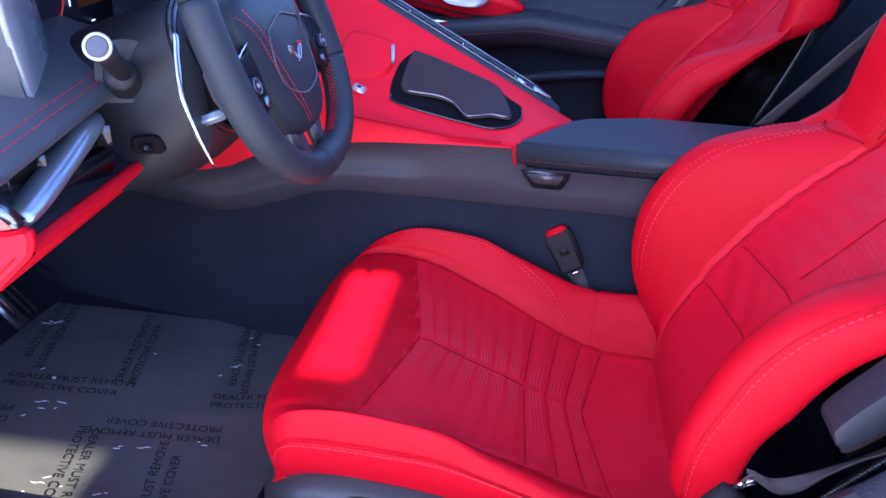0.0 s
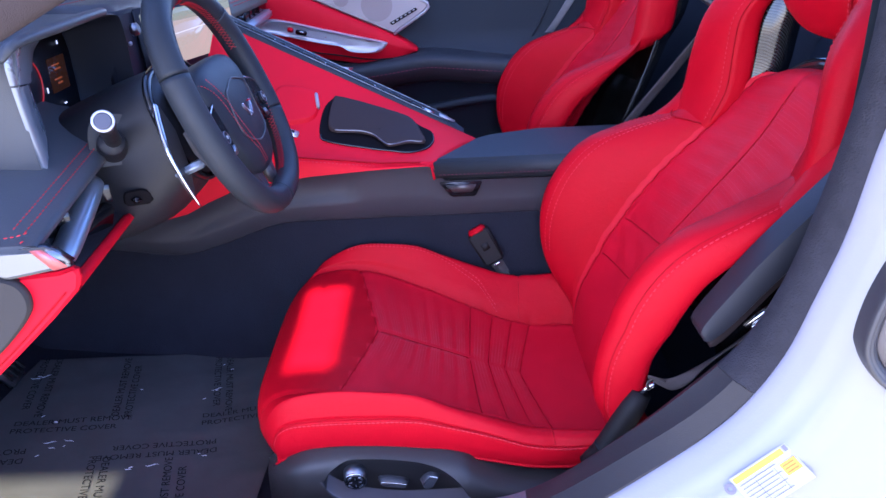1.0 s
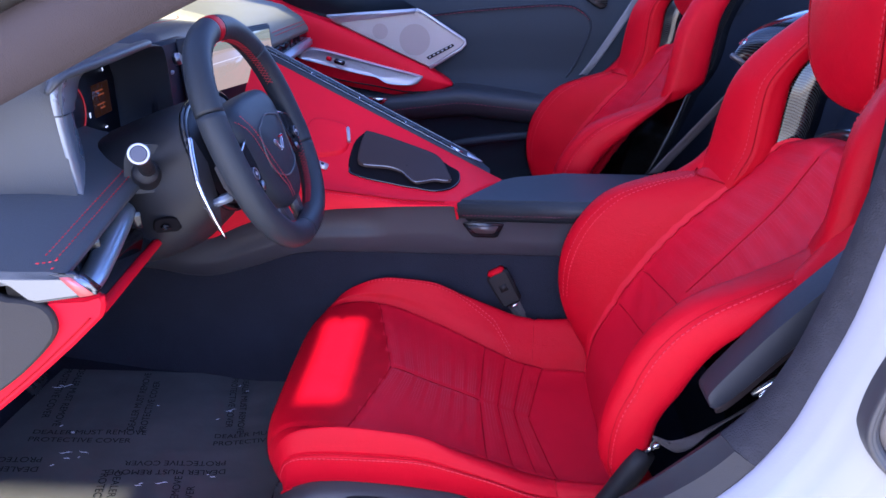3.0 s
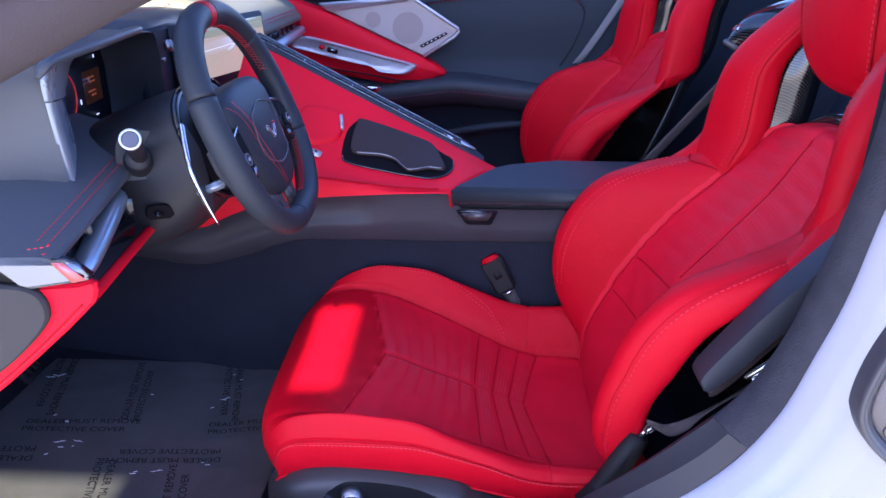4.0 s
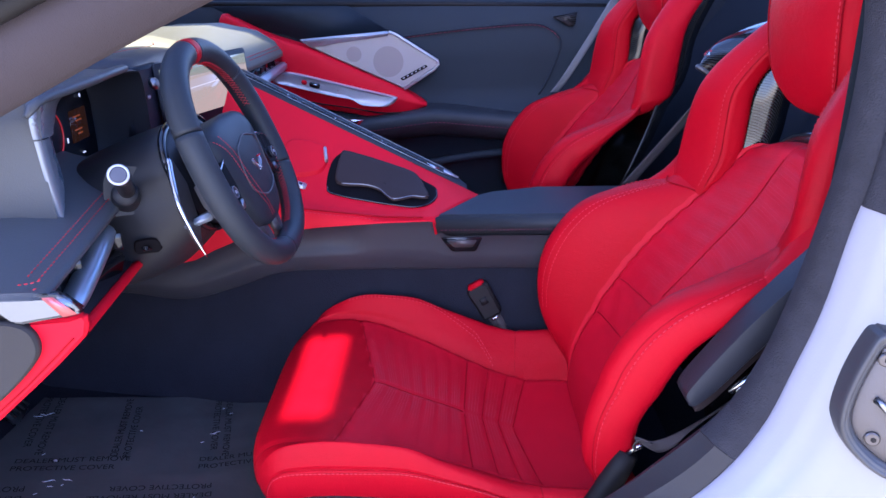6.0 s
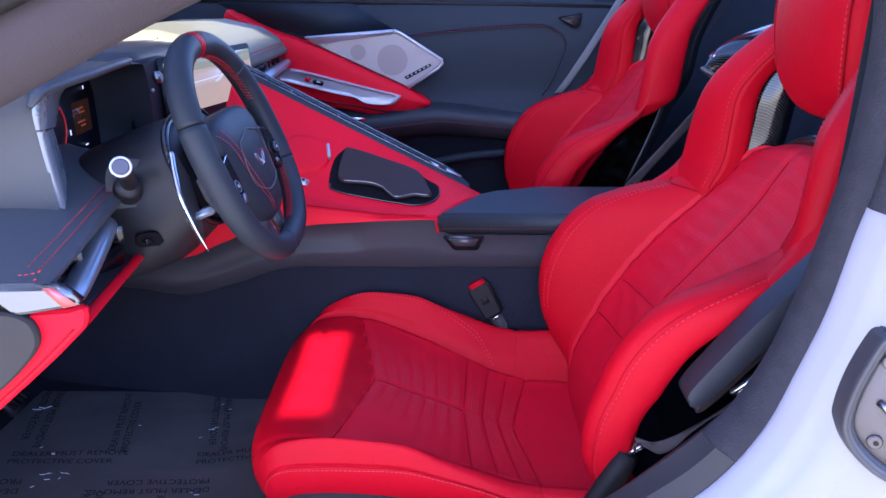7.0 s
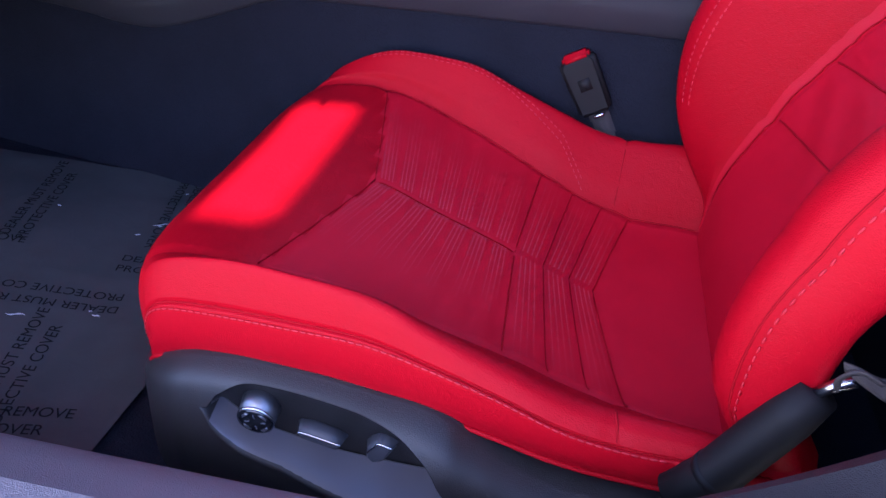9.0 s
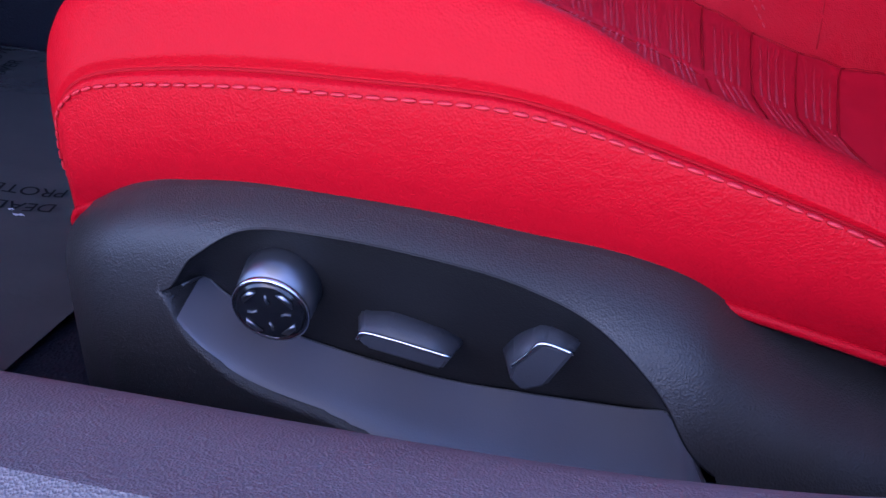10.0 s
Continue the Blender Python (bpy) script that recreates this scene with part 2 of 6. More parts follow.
floor = part("floor", sheet("floor", [[(x, y, floor_z(x)) for y in np.linspace(-0.33, 1.07, 15)] for x in np.linspace(-1.0, 0.9, 60)], flip=True), CARPET,
             label="dark carpeted footwell floor of the car", kind="structure")

# door opening: inner edge and outer edge of the dark trim, from the front foot round to the rear pillar and the roof
INNER = [(-0.70, -0.30, 0.46), (-0.56, -0.315, 0.392), (-0.42, -0.325, 0.385), (-0.25, -0.33, 0.379), (-0.05, -0.33, 0.379), (0.12, -0.328, 0.381), (0.21, -0.325, 0.40),
         (0.30, -0.345, 0.482), (0.37, -0.365, 0.565), (0.415, -0.37, 0.62), (0.444, -0.37, 0.68), (0.464, -0.37, 0.75), (0.480, -0.37, 0.83), (0.491, -0.37, 0.92), (0.49, -0.365, 1.04), (0.46, -0.34, 1.13)]
OUTER = [(-0.74, -0.395, 0.45), (-0.58, -0.40, 0.392), (-0.43, -0.40, 0.383), (-0.25, -0.40, 0.381), (-0.05, -0.40, 0.381), (0.12, -0.40, 0.384), (0.215, -0.40, 0.408),
         (0.325, -0.405, 0.488), (0.395, -0.408, 0.552), (0.437, -0.41, 0.62), (0.46, -0.41, 0.69), (0.478, -0.41, 0.755), (0.490, -0.41, 0.83), (0.502, -0.41, 0.90), (0.515, -0.40, 1.04), (0.50, -0.37, 1.15)]


def opening_trim():
    n = 300
    a, b = spline(INNER, n), spline(OUTER, n)
    mid = (a + b) / 2
    rows = []
    for i in range(n):
        away = b[i] - a[i]
        t = np.gradient(mid, axis=0)[i]
        nrm = np.cross(t, away)
        nrm /= np.linalg.norm(nrm)
        if np.dot(nrm, np.array([0.2, 0, 0.75]) - mid[i]) < 0:
            nrm = -nrm
        inside = a[i] + np.array([0, 0.012, 0]) - nrm * 0.03
        rows.append([inside - nrm * 0.07, inside, a[i] - nrm * 0.004 + np.array([0, 0.004, 0]), a[i] + nrm * 0.001 - np.array([0, 0.003, 0]), a[i] * 0.75 + b[i] * 0.25 + nrm * 0.0045,
                     a[i] * 0.42 + b[i] * 0.58 + nrm * 0.0105, b[i] + nrm * 0.001, b[i] - nrm * 0.006 - np.array([0, 0.003, 0]), b[i] - nrm * 0.03 - np.array([0, 0.001, 0])])
    return np.array(rows)


trim_rows = opening_trim()
edge_x, edge_z = trim_rows[:, 6, 0], trim_rows[:, 6, 2]
j1 = int(np.argmax(edge_x > 0.195))
j2 = int(np.argmax((edge_x > 0.3) & (edge_z > 0.578)))
sill = thing("sill_trim", "charcoal grained plastic door sill and pillar trim", "sill trim")
# Plate and corner share one plastic; the plate's light is put into its colour.
for name, a, b, mat, lab in (("sill_plate", 0, j1, TRIM_LIT, "grained charcoal sill plate"), ("sill_corner", j1, j2, TRIM_DARK, "rising rear corner of the sill plate"), ("pillar_cover", j2, 299, ALCANTARA, "dark suede pillar cover")):
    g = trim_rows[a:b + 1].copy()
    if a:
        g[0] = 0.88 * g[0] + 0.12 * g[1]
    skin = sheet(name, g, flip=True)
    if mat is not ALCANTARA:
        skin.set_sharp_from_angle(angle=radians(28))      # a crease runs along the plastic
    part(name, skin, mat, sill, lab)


def body_side():
    b = spline(OUTER, 160)
    rows = []
    c = np.array([0.0, 0, 0.85])
    for i in range(160):
        t = np.gradient(b, axis=0)[i]
        out = np.array([t[2], 0, -t[0]])
        out /= np.linalg.norm(out) + 1e-9
        if np.dot(out, b[i] * (1, 0, 1) - c) < 0:
            out = -out
        p = b[i]
        prof = [(0.004, 0.018), (0.001, 0.0), (0.002, -0.004), (0.008, -0.012), (0.016, -0.022), (0.022, -0.030), (0.030, -0.0345), (0.033, -0.0405), (0.045, -0.050), (0.058, -0.0540), (0.062, -0.0543), (0.066, -0.0568), (0.085, -0.0618), (0.11, -0.067), (0.17, -0.08), (0.30, -0.11), (0.42, -0.10)]
        rows.append([p + out * o + np.array([0, y, 0]) for o, y in prof])
    return np.array(rows)


body = thing("car_body", "glossy white painted side of the car round the open door", "car body")
BODY = body_side()
split_at = int(np.argmax((BODY[:, 1, 0] > 0.2) & (BODY[:, 1, 2] > 0.42)))
FLANGE = material("flange_paint", (0.205, 0.20, 0.235), 0.45, 0, 0.1, 500, 0.05)
part("rocker_panel", sheet("rocker_panel", BODY[:split_at + 1, 4:]), WHITE, body, "glossy white rocker panel below the sill")
white_end = int(np.argmax((BODY[:, 1, 0] > 0.3) & (BODY[:, 1, 2] > 0.857)))      # the paint stops at the window seal
part("quarter_panel", sheet("quarter_panel", BODY[split_at:white_end + 1, 4:]), WHITE, body, "glossy white pillar and quarter panel")
part("door_flange", sheet("door_flange", BODY[:white_end + 1, :5]), FLANGE, body, "satin white flange along the door opening")
part("window_seal", sheet("window_seal", BODY[white_end:] + np.array([0, -0.004, 0])), ALCANTARA, body, "dark grey seal above the white pillar")


# ---- seats ----
CUSH = [  # centre x, z | insert half width, rise | ridge half width, rise | stitch half width, z | lower edge half width, z | corner setback
    (-0.126, 0.335, 0.165, 0.000, 0.185, 0.000, 0.197, 0.338, 0.197, 0.330, 0.045),
    (-0.162, 0.350, 0.168, 0.000, 0.190, 0.000, 0.205, 0.352, 0.203, 0.345, 0.045),
    (-0.175, 0.378, 0.172, 0.000, 0.196, 0.000, 0.212, 0.374, 0.212, 0.350, 0.043),
    (-0.171, 0.408, 0.178, 0.002, 0.203, 0.003, 0.219, 0.394, 0.217, 0.356, 0.038),
    (-0.152, 0.431, 0.184, 0.004, 0.209, 0.006, 0.224, 0.408, 0.219, 0.362, 0.026),
    (-0.117, 0.446, 0.190, 0.006, 0.213, 0.012, 0.227, 0.418, 0.221, 0.369, 0.013),
    (-0.060, 0.450, 0.194, 0.007, 0.216, 0.020, 0.229, 0.424, 0.222, 0.379, 0.004),
    (0.000, 0.440, 0.190, 0.008, 0.218, 0.031, 0.230, 0.428, 0.222, 0.380, 0.000),
    (0.060, 0.419, 0.180, 0.010, 0.219, 0.047, 0.230, 0.430, 0.222, 0.379, 0.000),
    (0.110, 0.402, 0.170, 0.010, 0.219, 0.045, 0.230, 0.422, 0.222, 0.376, 0.000),
    (0.160, 0.384, 0.160, 0.010, 0.218, 0.045, 0.230, 0.410, 0.222, 0.368, 0.000),
    (0.210, 0.366, 0.155, 0.009, 0.217, 0.046, 0.230, 0.395, 0.222, 0.360, 0.000),
    (0.260, 0.356, 0.155, 0.008, 0.218, 0.052, 0.230, 0.392, 0.222, 0.360, 0.000),
    (0.310, 0.352, 0.160, 0.008, 0.220, 0.058, 0.230, 0.398, 0.222, 0.364, 0.000),
    (0.360, 0.352, 0.160, 0.006, 0.220, 0.058, 0.230, 0.398, 0.222, 0.366, 0.000),
]
NS = 90
CU = spline(CUSH, NS)


def cross(row, side, v):
    """Point of the cushion's cross-section: v from 0 (centre) to 1 (lower edge)."""
    x, z, iw, ir, rw, rr, sw, sz, lw, lz, back = row
    if side > 0:          # the inner bolster is raised to fit the camera's view
        full = min(1, max(0, (x + 0.165) / 0.15))
        full = full * full * (3 - 2 * full) * (1 if x > 0 else min(1, max(0, (z - 0.36) / 0.06)))
        rr, sz = rr + 0.022 * full, sz + 0.015 * full
    ctl = [(0, z), (iw * 0.5, z + ir * 0.25), (iw * 0.97, z + ir), (iw + 0.3 * (rw - iw), z + ir + 0.45 * (rr - ir)), (iw + 0.75 * (rw - iw), z + rr * 0.97), (rw, z + rr * 0.985),
           (sw - 0.003, sz + 0.35 * (z + rr - sz)), (sw, sz), (0.5 * (sw + lw) + 0.003, 0.5 * (sz + lz)), (lw, lz)]
    knots = [0, .2, .42, .50, .60, .68, .78, .82, .92, 1]
    j = min(max(np.searchsorted(knots, v, side="right") - 1, 0), 8)
    f = (v - knots[j]) / (knots[j + 1] - knots[j])
    p = np.array(ctl)
    b, c = p[j], p[j + 1]
    a = p[j - 1] if j else np.array([-p[1][0], p[1][1]])
    d = p[j + 2] if j < 8 else 2 * c - b
    y, zz = 0.5 * (2 * b + (c - a) * f + (2 * a - 5 * b + 4 * c - d) * f * f + (3 * b - a - 3 * c + d) * f ** 3)
    return np.array([x + back * 1.15 * (min(y / 0.22, 1.05)) ** 5, side * y, zz])


def groove(d, w):
    return math.exp(-(d / w) ** 2)


def fan(x, y):
    """Which chevron line runs through (x, y): its crossing with the centre line."""
    return (x + 0.22 * abs(y)) / (1 + 1.95 * abs(y))


def cushion_point(row, side, v):
    p = cross(row, side, v)
    x, y = p[0], abs(p[1])
    dz = 0.0
    if v <= 0.47:
        f = fan(x, y)
        flat = 1 if v < 0.41 else 0
        if x > -0.09:
            for f0 in (0.0, 0.143, 0.172, 0.198, 0.222):
                dz -= (0.0022 if f0 in (0.0, 0.143, 0.222) else 0.0015) * groove(f - f0, 0.0035)
            if 0 < f < 0.222:
                dz += 0.0012 * min(1, min(f, 0.222 - f) / 0.01)
            if 0 < f < 0.143:
                dz += 0.0007 * flat * math.cos((f - 0.012) * 2 * math.pi / 0.0195) * min(1, y / 0.02)
                dz -= 0.0028 * groove(y, 0.004)
    dz -= 0.0045 * groove(v - 0.43, 0.012)          # insert seam
    if v > 0.7:
        dz -= 0.0027 * groove(v - 0.786, 0.0045)       # welt beside the side stitching
    if 0.43 < v < 0.8:
        dz -= 0.003 * groove(x - 0.237 - 0.02 * (v - 0.43), 0.004)   # cross seam in the bolster
    w = noise.noise(Vector((x * 18, p[1] * 18, 3.1))) * 0.0012
    n = np.array([0, 0, 1.0]) if v < 0.6 else np.array([0, side * 0.8, 0.6])
    return p + n * (dz + w)


def backrest_rows():
    # centre x, z | seam half width, x, z | ridge half width, x, z | outer half width, x, z
    st = [(.330, .350, .155, .330, .352, .195, .350, .362, .218, .366, .388),
          (.343, .420, .152, .338, .424, .203, .310, .424, .228, .340, .436),
          (.364, .470, .147, .356, .474, .209, .286, .478, .235, .333, .482),
          (.392, .525, .142, .382, .529, .212, .279, .535, .238, .328, .536),
          (.421, .578, .137, .410, .583, .213, .288, .592, .240, .344, .588),
          (.454, .625, .132, .443, .631, .213, .316, .645, .240, .370, .634),
          (.487, .668, .128, .475, .673, .211, .356, .684, .239, .408, .670),
          (.520, .710, .124, .510, .713, .205, .415, .709, .230, .447, .704),
          (.548, .752, .120, .543, .752, .190, .488, .735, .208, .494, .736),
          (.572, .796, .113, .570, .790, .188, .508, .778, .203, .520, .780),
          (.590, .824, .100, .592, .808, .178, .520, .820, .194, .530, .820),
          (.626, .830, .090, .626, .806, .095, .630, .790, .100, .630, .790)]
    return spline(st, 70)


def back_cross(row, side, v):
    cx, cz, iw, ix, iz, rw, rx, rz, ow, ox, oz = row
    ctl = [(0, cx, cz), (iw * 0.55, cx * 0.75 + ix * 0.25, cz * 0.75 + iz * 0.25), (iw, ix, iz), (iw + 0.25 * (rw - iw), ix + 0.30 * (rx - ix), iz + 0.3 * (rz - iz)),
           (iw + 0.68 * (rw - iw), ix + 0.90 * (rx - ix), iz + 0.9 * (rz - iz)), (rw, rx, rz), (rw + 0.7 * (ow - rw), rx + 0.22 * (ox - rx), rz + 0.22 * (oz - rz)),
           (ow, rx + 0.6 * (ox - rx), rz + 0.6 * (oz - rz)), (ow, ox, oz), (ow - 0.012, ox + 0.012, oz - 0.004), (ow - 0.05, ox + 0.024, oz - 0.01)]
    knots = [0, .2, .4, .48, .60, .68, .74, .82, .9, .95, 1]
    j = min(max(np.searchsorted(knots, v, side="right") - 1, 0), 9)
    f = (v - knots[j]) / (knots[j + 1] - knots[j])
    p = np.array(ctl)
    b, c = p[j], p[j + 1]
    a = p[j - 1] if j else p[1] * (-1, 1, 1)
    d = p[j + 2] if j < 9 else 2 * c - b
    y, x, z = 0.5 * (2 * b + (c - a) * f + (2 * a - 5 * b + 4 * c - d) * f * f + (3 * b - a - 3 * c + d) * f ** 3)
    return np.array([x, side * y, z])


def back_point(row, side, v):
    p = back_cross(row, side, v)
    y, z = abs(p[1]), p[2]
    d = 0.0
    if v <= 0.45:
        q = row[1] + 0.12 * y          # cross lines droop towards the middle
        for q0 in (0.520, 0.583):
            d -= 0.003 * groove(q - q0, 0.0035)
        if 0.52 < q < 0.583:
            d += 0.0012 + 0.0012 * math.sin((q - 0.52) * 2 * math.pi / 0.0105)
        if q > 0.6:
            d += 0.0012 * math.cos((q - 0.613) * 2 * math.pi / 0.023) * min(1, y / 0.02)
            d -= 0.0022 * groove(y, 0.004)
    d -= 0.005 * groove(v - 0.41, 0.012)
    d -= 0.002 * groove(v - 0.735, 0.010)
    w = noise.noise(Vector((p[1] * 16, z * 16, 7.7))) * 0.0014
    n = np.array([-0.8, 0, 0.55]) if v < 0.6 else np.array([-0.5, side * 0.8, 0.2])
    return p + n * (d + w)


def split(grid, test):
    """Two meshes from one grid: quads whose middle passes the test, and the rest."""
    g = np.asarray(grid)
    nu, nv = g.shape[:2]
    sets = ([], [])
    for i in range(nu - 1):
        for j in range(nv - 1):
            m = (g[i, j] + g[i + 1, j + 1]) / 2
            sets[0 if test(m) else 1].append((i * nv + j, i * nv + j + 1, (i + 1) * nv + j + 1, (i + 1) * nv + j))
    out = []
    for fs in sets:
        used = sorted({k for f in fs for k in f})
        back = {k: n for n, k in enumerate(used)}
        out.append(mesh_of("skin", g.reshape(-1, 3)[used], [tuple(back[k] for k in f) for f in fs]))
    return out


def at_x(x):
    """Cushion station at a given x behind the front roll."""
    i = float(np.interp(x, CU[20:, 0], range(20, NS)))
    j = min(int(i), NS - 2)
    return CU[j] * (1 - (i - j)) + CU[j + 1] * (i - j)


def on_cushion(x, y, lift=0.0):
    row = at_x(x)
    side = 1 if y >= 0 else -1
    p = cushion_point(row, side, min(0.43, 0.42 * abs(y) / row[2]))
    return np.array([p[0], p[1], p[2] + lift])


def fan_line(f0, reach, side):
    """Points along one chevron line from the middle to the insert's edge."""
    pts, k = [], -0.22 + 1.95 * f0
    for t in np.linspace(0, 1, 16):
        y = t * reach
        x = f0 + k * y
        y = min(y, at_x(x)[2] * 0.985)
        pts.append(on_cushion(x, side * y, 0.0016))
    return pts


def seat(label, loc, mirror, controls):
    s = thing("sport_seat", label, "car seat", loc, "bucket seats")
    vs_in = np.linspace(0, 0.43, 36)
    vs_out = np.r_[np.linspace(0.43, 0.76, 26), np.linspace(0.768, 0.822, 19), np.linspace(0.834, 1, 8)]
    # cushion: front roll and perforated middle are one skin, each bolster another
    full = np.r_[-vs_in[:0:-1], vs_in]
    mid = [[cushion_point(r, 1 if v >= 0 else -1, abs(v)) for v in full] for r in CU]
    insert, roll = split(mid, lambda m: m[0] > -0.06 and fan(m[0], m[1]) > 0.0 and m[2] > 0.33)
    part("seat_cushion", roll, RED, s, "smooth red leather front roll of the cushion")
    ins = part("cushion_insert", insert, RED_PERF, s, "perforated red leather insert with pressed chevrons")
    for side in (-1, 1):
        part("front_seam", tube("front_seam", fan_line(0.0, 0.19, side), 0.0008, 6), SEAM, ins)
        for f0, r in ((0.143, 0.0008), (0.172, 0.0005), (0.198, 0.0005), (0.222, 0.0008)):
            part("chevron_seam", tube("chevron_seam", fan_line(f0, 0.162, side), r, 6), SEAM, ins)
    part("middle_seam", tube("middle_seam", [on_cushion(x, 0.0, 0.0010) for x in np.linspace(0.002, 0.143, 30)], 0.0008, 6), SEAM, ins)
    for side in (-1, 1):
        g = [[cushion_point(r, side, v) for v in vs_out] for r in CU]
        b = part("cushion_bolster", sheet("cushion_bolster", g, flip=side > 0), RED, s, "smooth red leather side bolster")
        path = [cushion_point(r, side, 0.804) for r in CU[12:80]]
        stitches("stitching", path, b, THREAD, 0.0050, 0.0012, 0.0008, (0, side * 0.0006, 0.0004))
        part("insert_seam", tube("insert_seam", [cushion_point(r, side, 0.43) + np.array([0, 0, 0.0004]) for r in CU[18:86]], 0.0009, 6), SEAM, b)
        part("side_seam", tube("side_seam", [cushion_point(r, side, 0.786) + np.array([0, side * 0.0002, 0.0002]) for r in CU[12:86]], 0.0008, 6), SEAM, b)
        part("lower_piping", tube("lower_piping", [cushion_point(r, side, 0.985) + np.array([0, side * 0.001, 0]) for r in CU[10:86]], 0.0022, 8), RED, b)
        part("cross_seam", tube("cross_seam", [cushion_point(at_x(0.237 + 0.02 * (v - 0.43)), side, v) + np.array([0, 0, 0.0006]) for v in np.linspace(0.44, 0.775, 16)], 0.0010, 6), SEAM, b)
        for dv in (0.0, 0.022) if side > 0 else ():
            ridge = [cushion_point(at_x(x), side, float(np.interp(x, [-0.07, 0.10, 0.17, 0.20], [0.60, 0.60, 0.53, 0.44])) + dv) for x in np.linspace(-0.07, 0.20, 50)]
            stitches("ridge_stitching", ridge, b, THREAD, 0.0045, 0.0025, 0.0007, (0, 0, 0.0006))
    # perforations: rows of fine holes along the chevron lines
    pv, pf = [], []

    def hole(p, du, dv, r):
        k = len(pv)
        pv.extend([p - du * r - dv * r, p + du * r - dv * r, p + du * r + dv * r, p - du * r + dv * r])
        pf.append((k, k + 1, k + 2, k + 3))

    xs = [r[0] for r in CU]
    hole_rng = random.Random(5)
    lines = [(0.012 + 0.0195 * b + 0.0036 * j, 0.006, 0.95 - 0.10 * abs(j) - 0.12 * hole_rng.random()) for b in range(7) for j in (-1.5, -0.5, 0.5, 1.5)]
    lines += [(a + 0.0045 * k, 0.006, 0.95) for a in (0.150, 0.177, 0.203) for k in range(4)]
    for f0, start, reach in lines:
        for side in (-1, 1):
            y = start
            while y < 0.19:
                k = -0.22 + 1.95 * f0
                x = f0 + k * y
                i = int(np.interp(x, xs[18:], range(18, NS)))
                row = CU[i]
                lim = row[2] * reach * (0.80 if side < 0 and f0 < 0.14 else 1.0)
                if y > lim:
                    break
                v = 0.42 * y / row[2]
                f = np.interp(x, [CU[i][0], CU[min(i + 1, NS - 1)][0]], [0, 1])
                p = cushion_point(row, side, v) * (1 - f) + cushion_point(CU[min(i + 1, NS - 1)], side, v) * f
                p[1] = side * y
                hole(p + np.array([0, 0, 0.0009]), np.array([1.0, 0, -0.3]), np.array([0, 1.0, 0]), 0.00074 * (1 - 0.6 * y / max(lim, 0.01)))
                y += 0.0029
    part("cushion_perforation", mesh_of("cushion_perforation", pv, pf, False), PERF, s, kind="stuff")

    BR = backrest_rows()
    mid = [[back_point(r, 1 if v >= 0 else -1, abs(v)) for v in full] for r in BR]
    back = part("backrest", sheet("backrest", mid), RED_PERF, s, "perforated red leather middle of the backrest")
    vs_b = np.r_[np.linspace(0.43, 0.9, 34), np.linspace(0.91, 1, 5)]
    for side in (-1, 1):
        g = [[back_point(r, side, v) for v in vs_b] for r in BR[:57]]
        b = part("back_bolster", sheet("back_bolster", g, flip=side < 0), RED, s, "deep red leather backrest bolster")
        if (side > 0) != mirror:
            for v_top in (0.585, 0.605):
                stitches("crest_stitching", [back_point(r, side, v_top) for r in BR[14:50]], b, THREAD, 0.0048, 0.0024, 0.0007, (-0.0008, 0, 0.0006))
        stitches("stitching", [back_point(r, side, 0.755) for r in BR[3:58]], b, THREAD, 0.0052, 0.0024, 0.0008, (-0.0005, side * 0.0006, 0))
    def on_back(q0, y, side):
        cz = q0 - 0.12 * y
        i = float(np.interp(cz, BR[:, 1], range(len(BR))))
        j = min(int(i), len(BR) - 2)
        v = 0.4 * y / BR[j][2]
        return back_point(BR[j], side, v) * (1 - i + j) + back_point(BR[j + 1], side, v) * (i - j) + np.array([-0.0006, 0, 0.0005])

    for side in (-1, 1):
        for q0 in (0.520, 0.583):
            part("cross_seam", tube("cross_seam", [on_back(q0, y, side) for y in np.linspace(0, 0.133, 14)], 0.0009, 6), SEAM, back)
        part("edge_seam", tube("edge_seam", [back_point(r, side, 0.41) + np.array([-0.002, 0, 0.001]) for r in BR[2:62]], 0.0008, 6), SEAM, back)
        part("bolster_seam", tube("bolster_seam", [back_point(r, side, 0.735) + np.array([-0.0006, side * 0.0005, 0]) for r in BR[2:60]], 0.0008, 6), SEAM, back)
    part("middle_seam", tube("middle_seam", [on_back(q, 0, 1) for q in np.linspace(0.6, 0.81, 30)], 0.0009, 6), SEAM, back)
    pv, pf = [], []
    for k in range(46):
        if k % 5 == 4:
            continue
        q0 = 0.606 + 0.0046 * k
        for side in (-1, 1):
            y = 0.008
            reach = 0.95 - 0.5 * abs(math.sin(k * 2.3 + side)) * min(1, max(0, (q0 - 0.70) / 0.03) + 0.35)
            while True:
                cz = q0 - 0.12 * y
                i = float(np.interp(cz, BR[:, 1], range(len(BR))))
                j, f = int(i), i - int(i)
                if j + 1 >= len(BR) - 2 or y > BR[j][2] * reach:
                    break
                v = 0.4 * y / BR[j][2]
                p = back_point(BR[j], side, v) * (1 - f) + back_point(BR[j + 1], side, v) * f
                hole(p + np.array([-0.0008, 0, 0.0006]), np.array([0.6, 0, 0.8]), np.array([0, 1.0, 0]), 0.00062 * (1 - 0.6 * y / 0.13))
                y += 0.0036
    part("back_perforation", mesh_of("back_perforation", pv, pf, False), PERF, s, kind="stuff")

    def row_at(i):
        return BR[int(i)] * (1 - i % 1) + BR[int(i) + 1] * (i % 1)

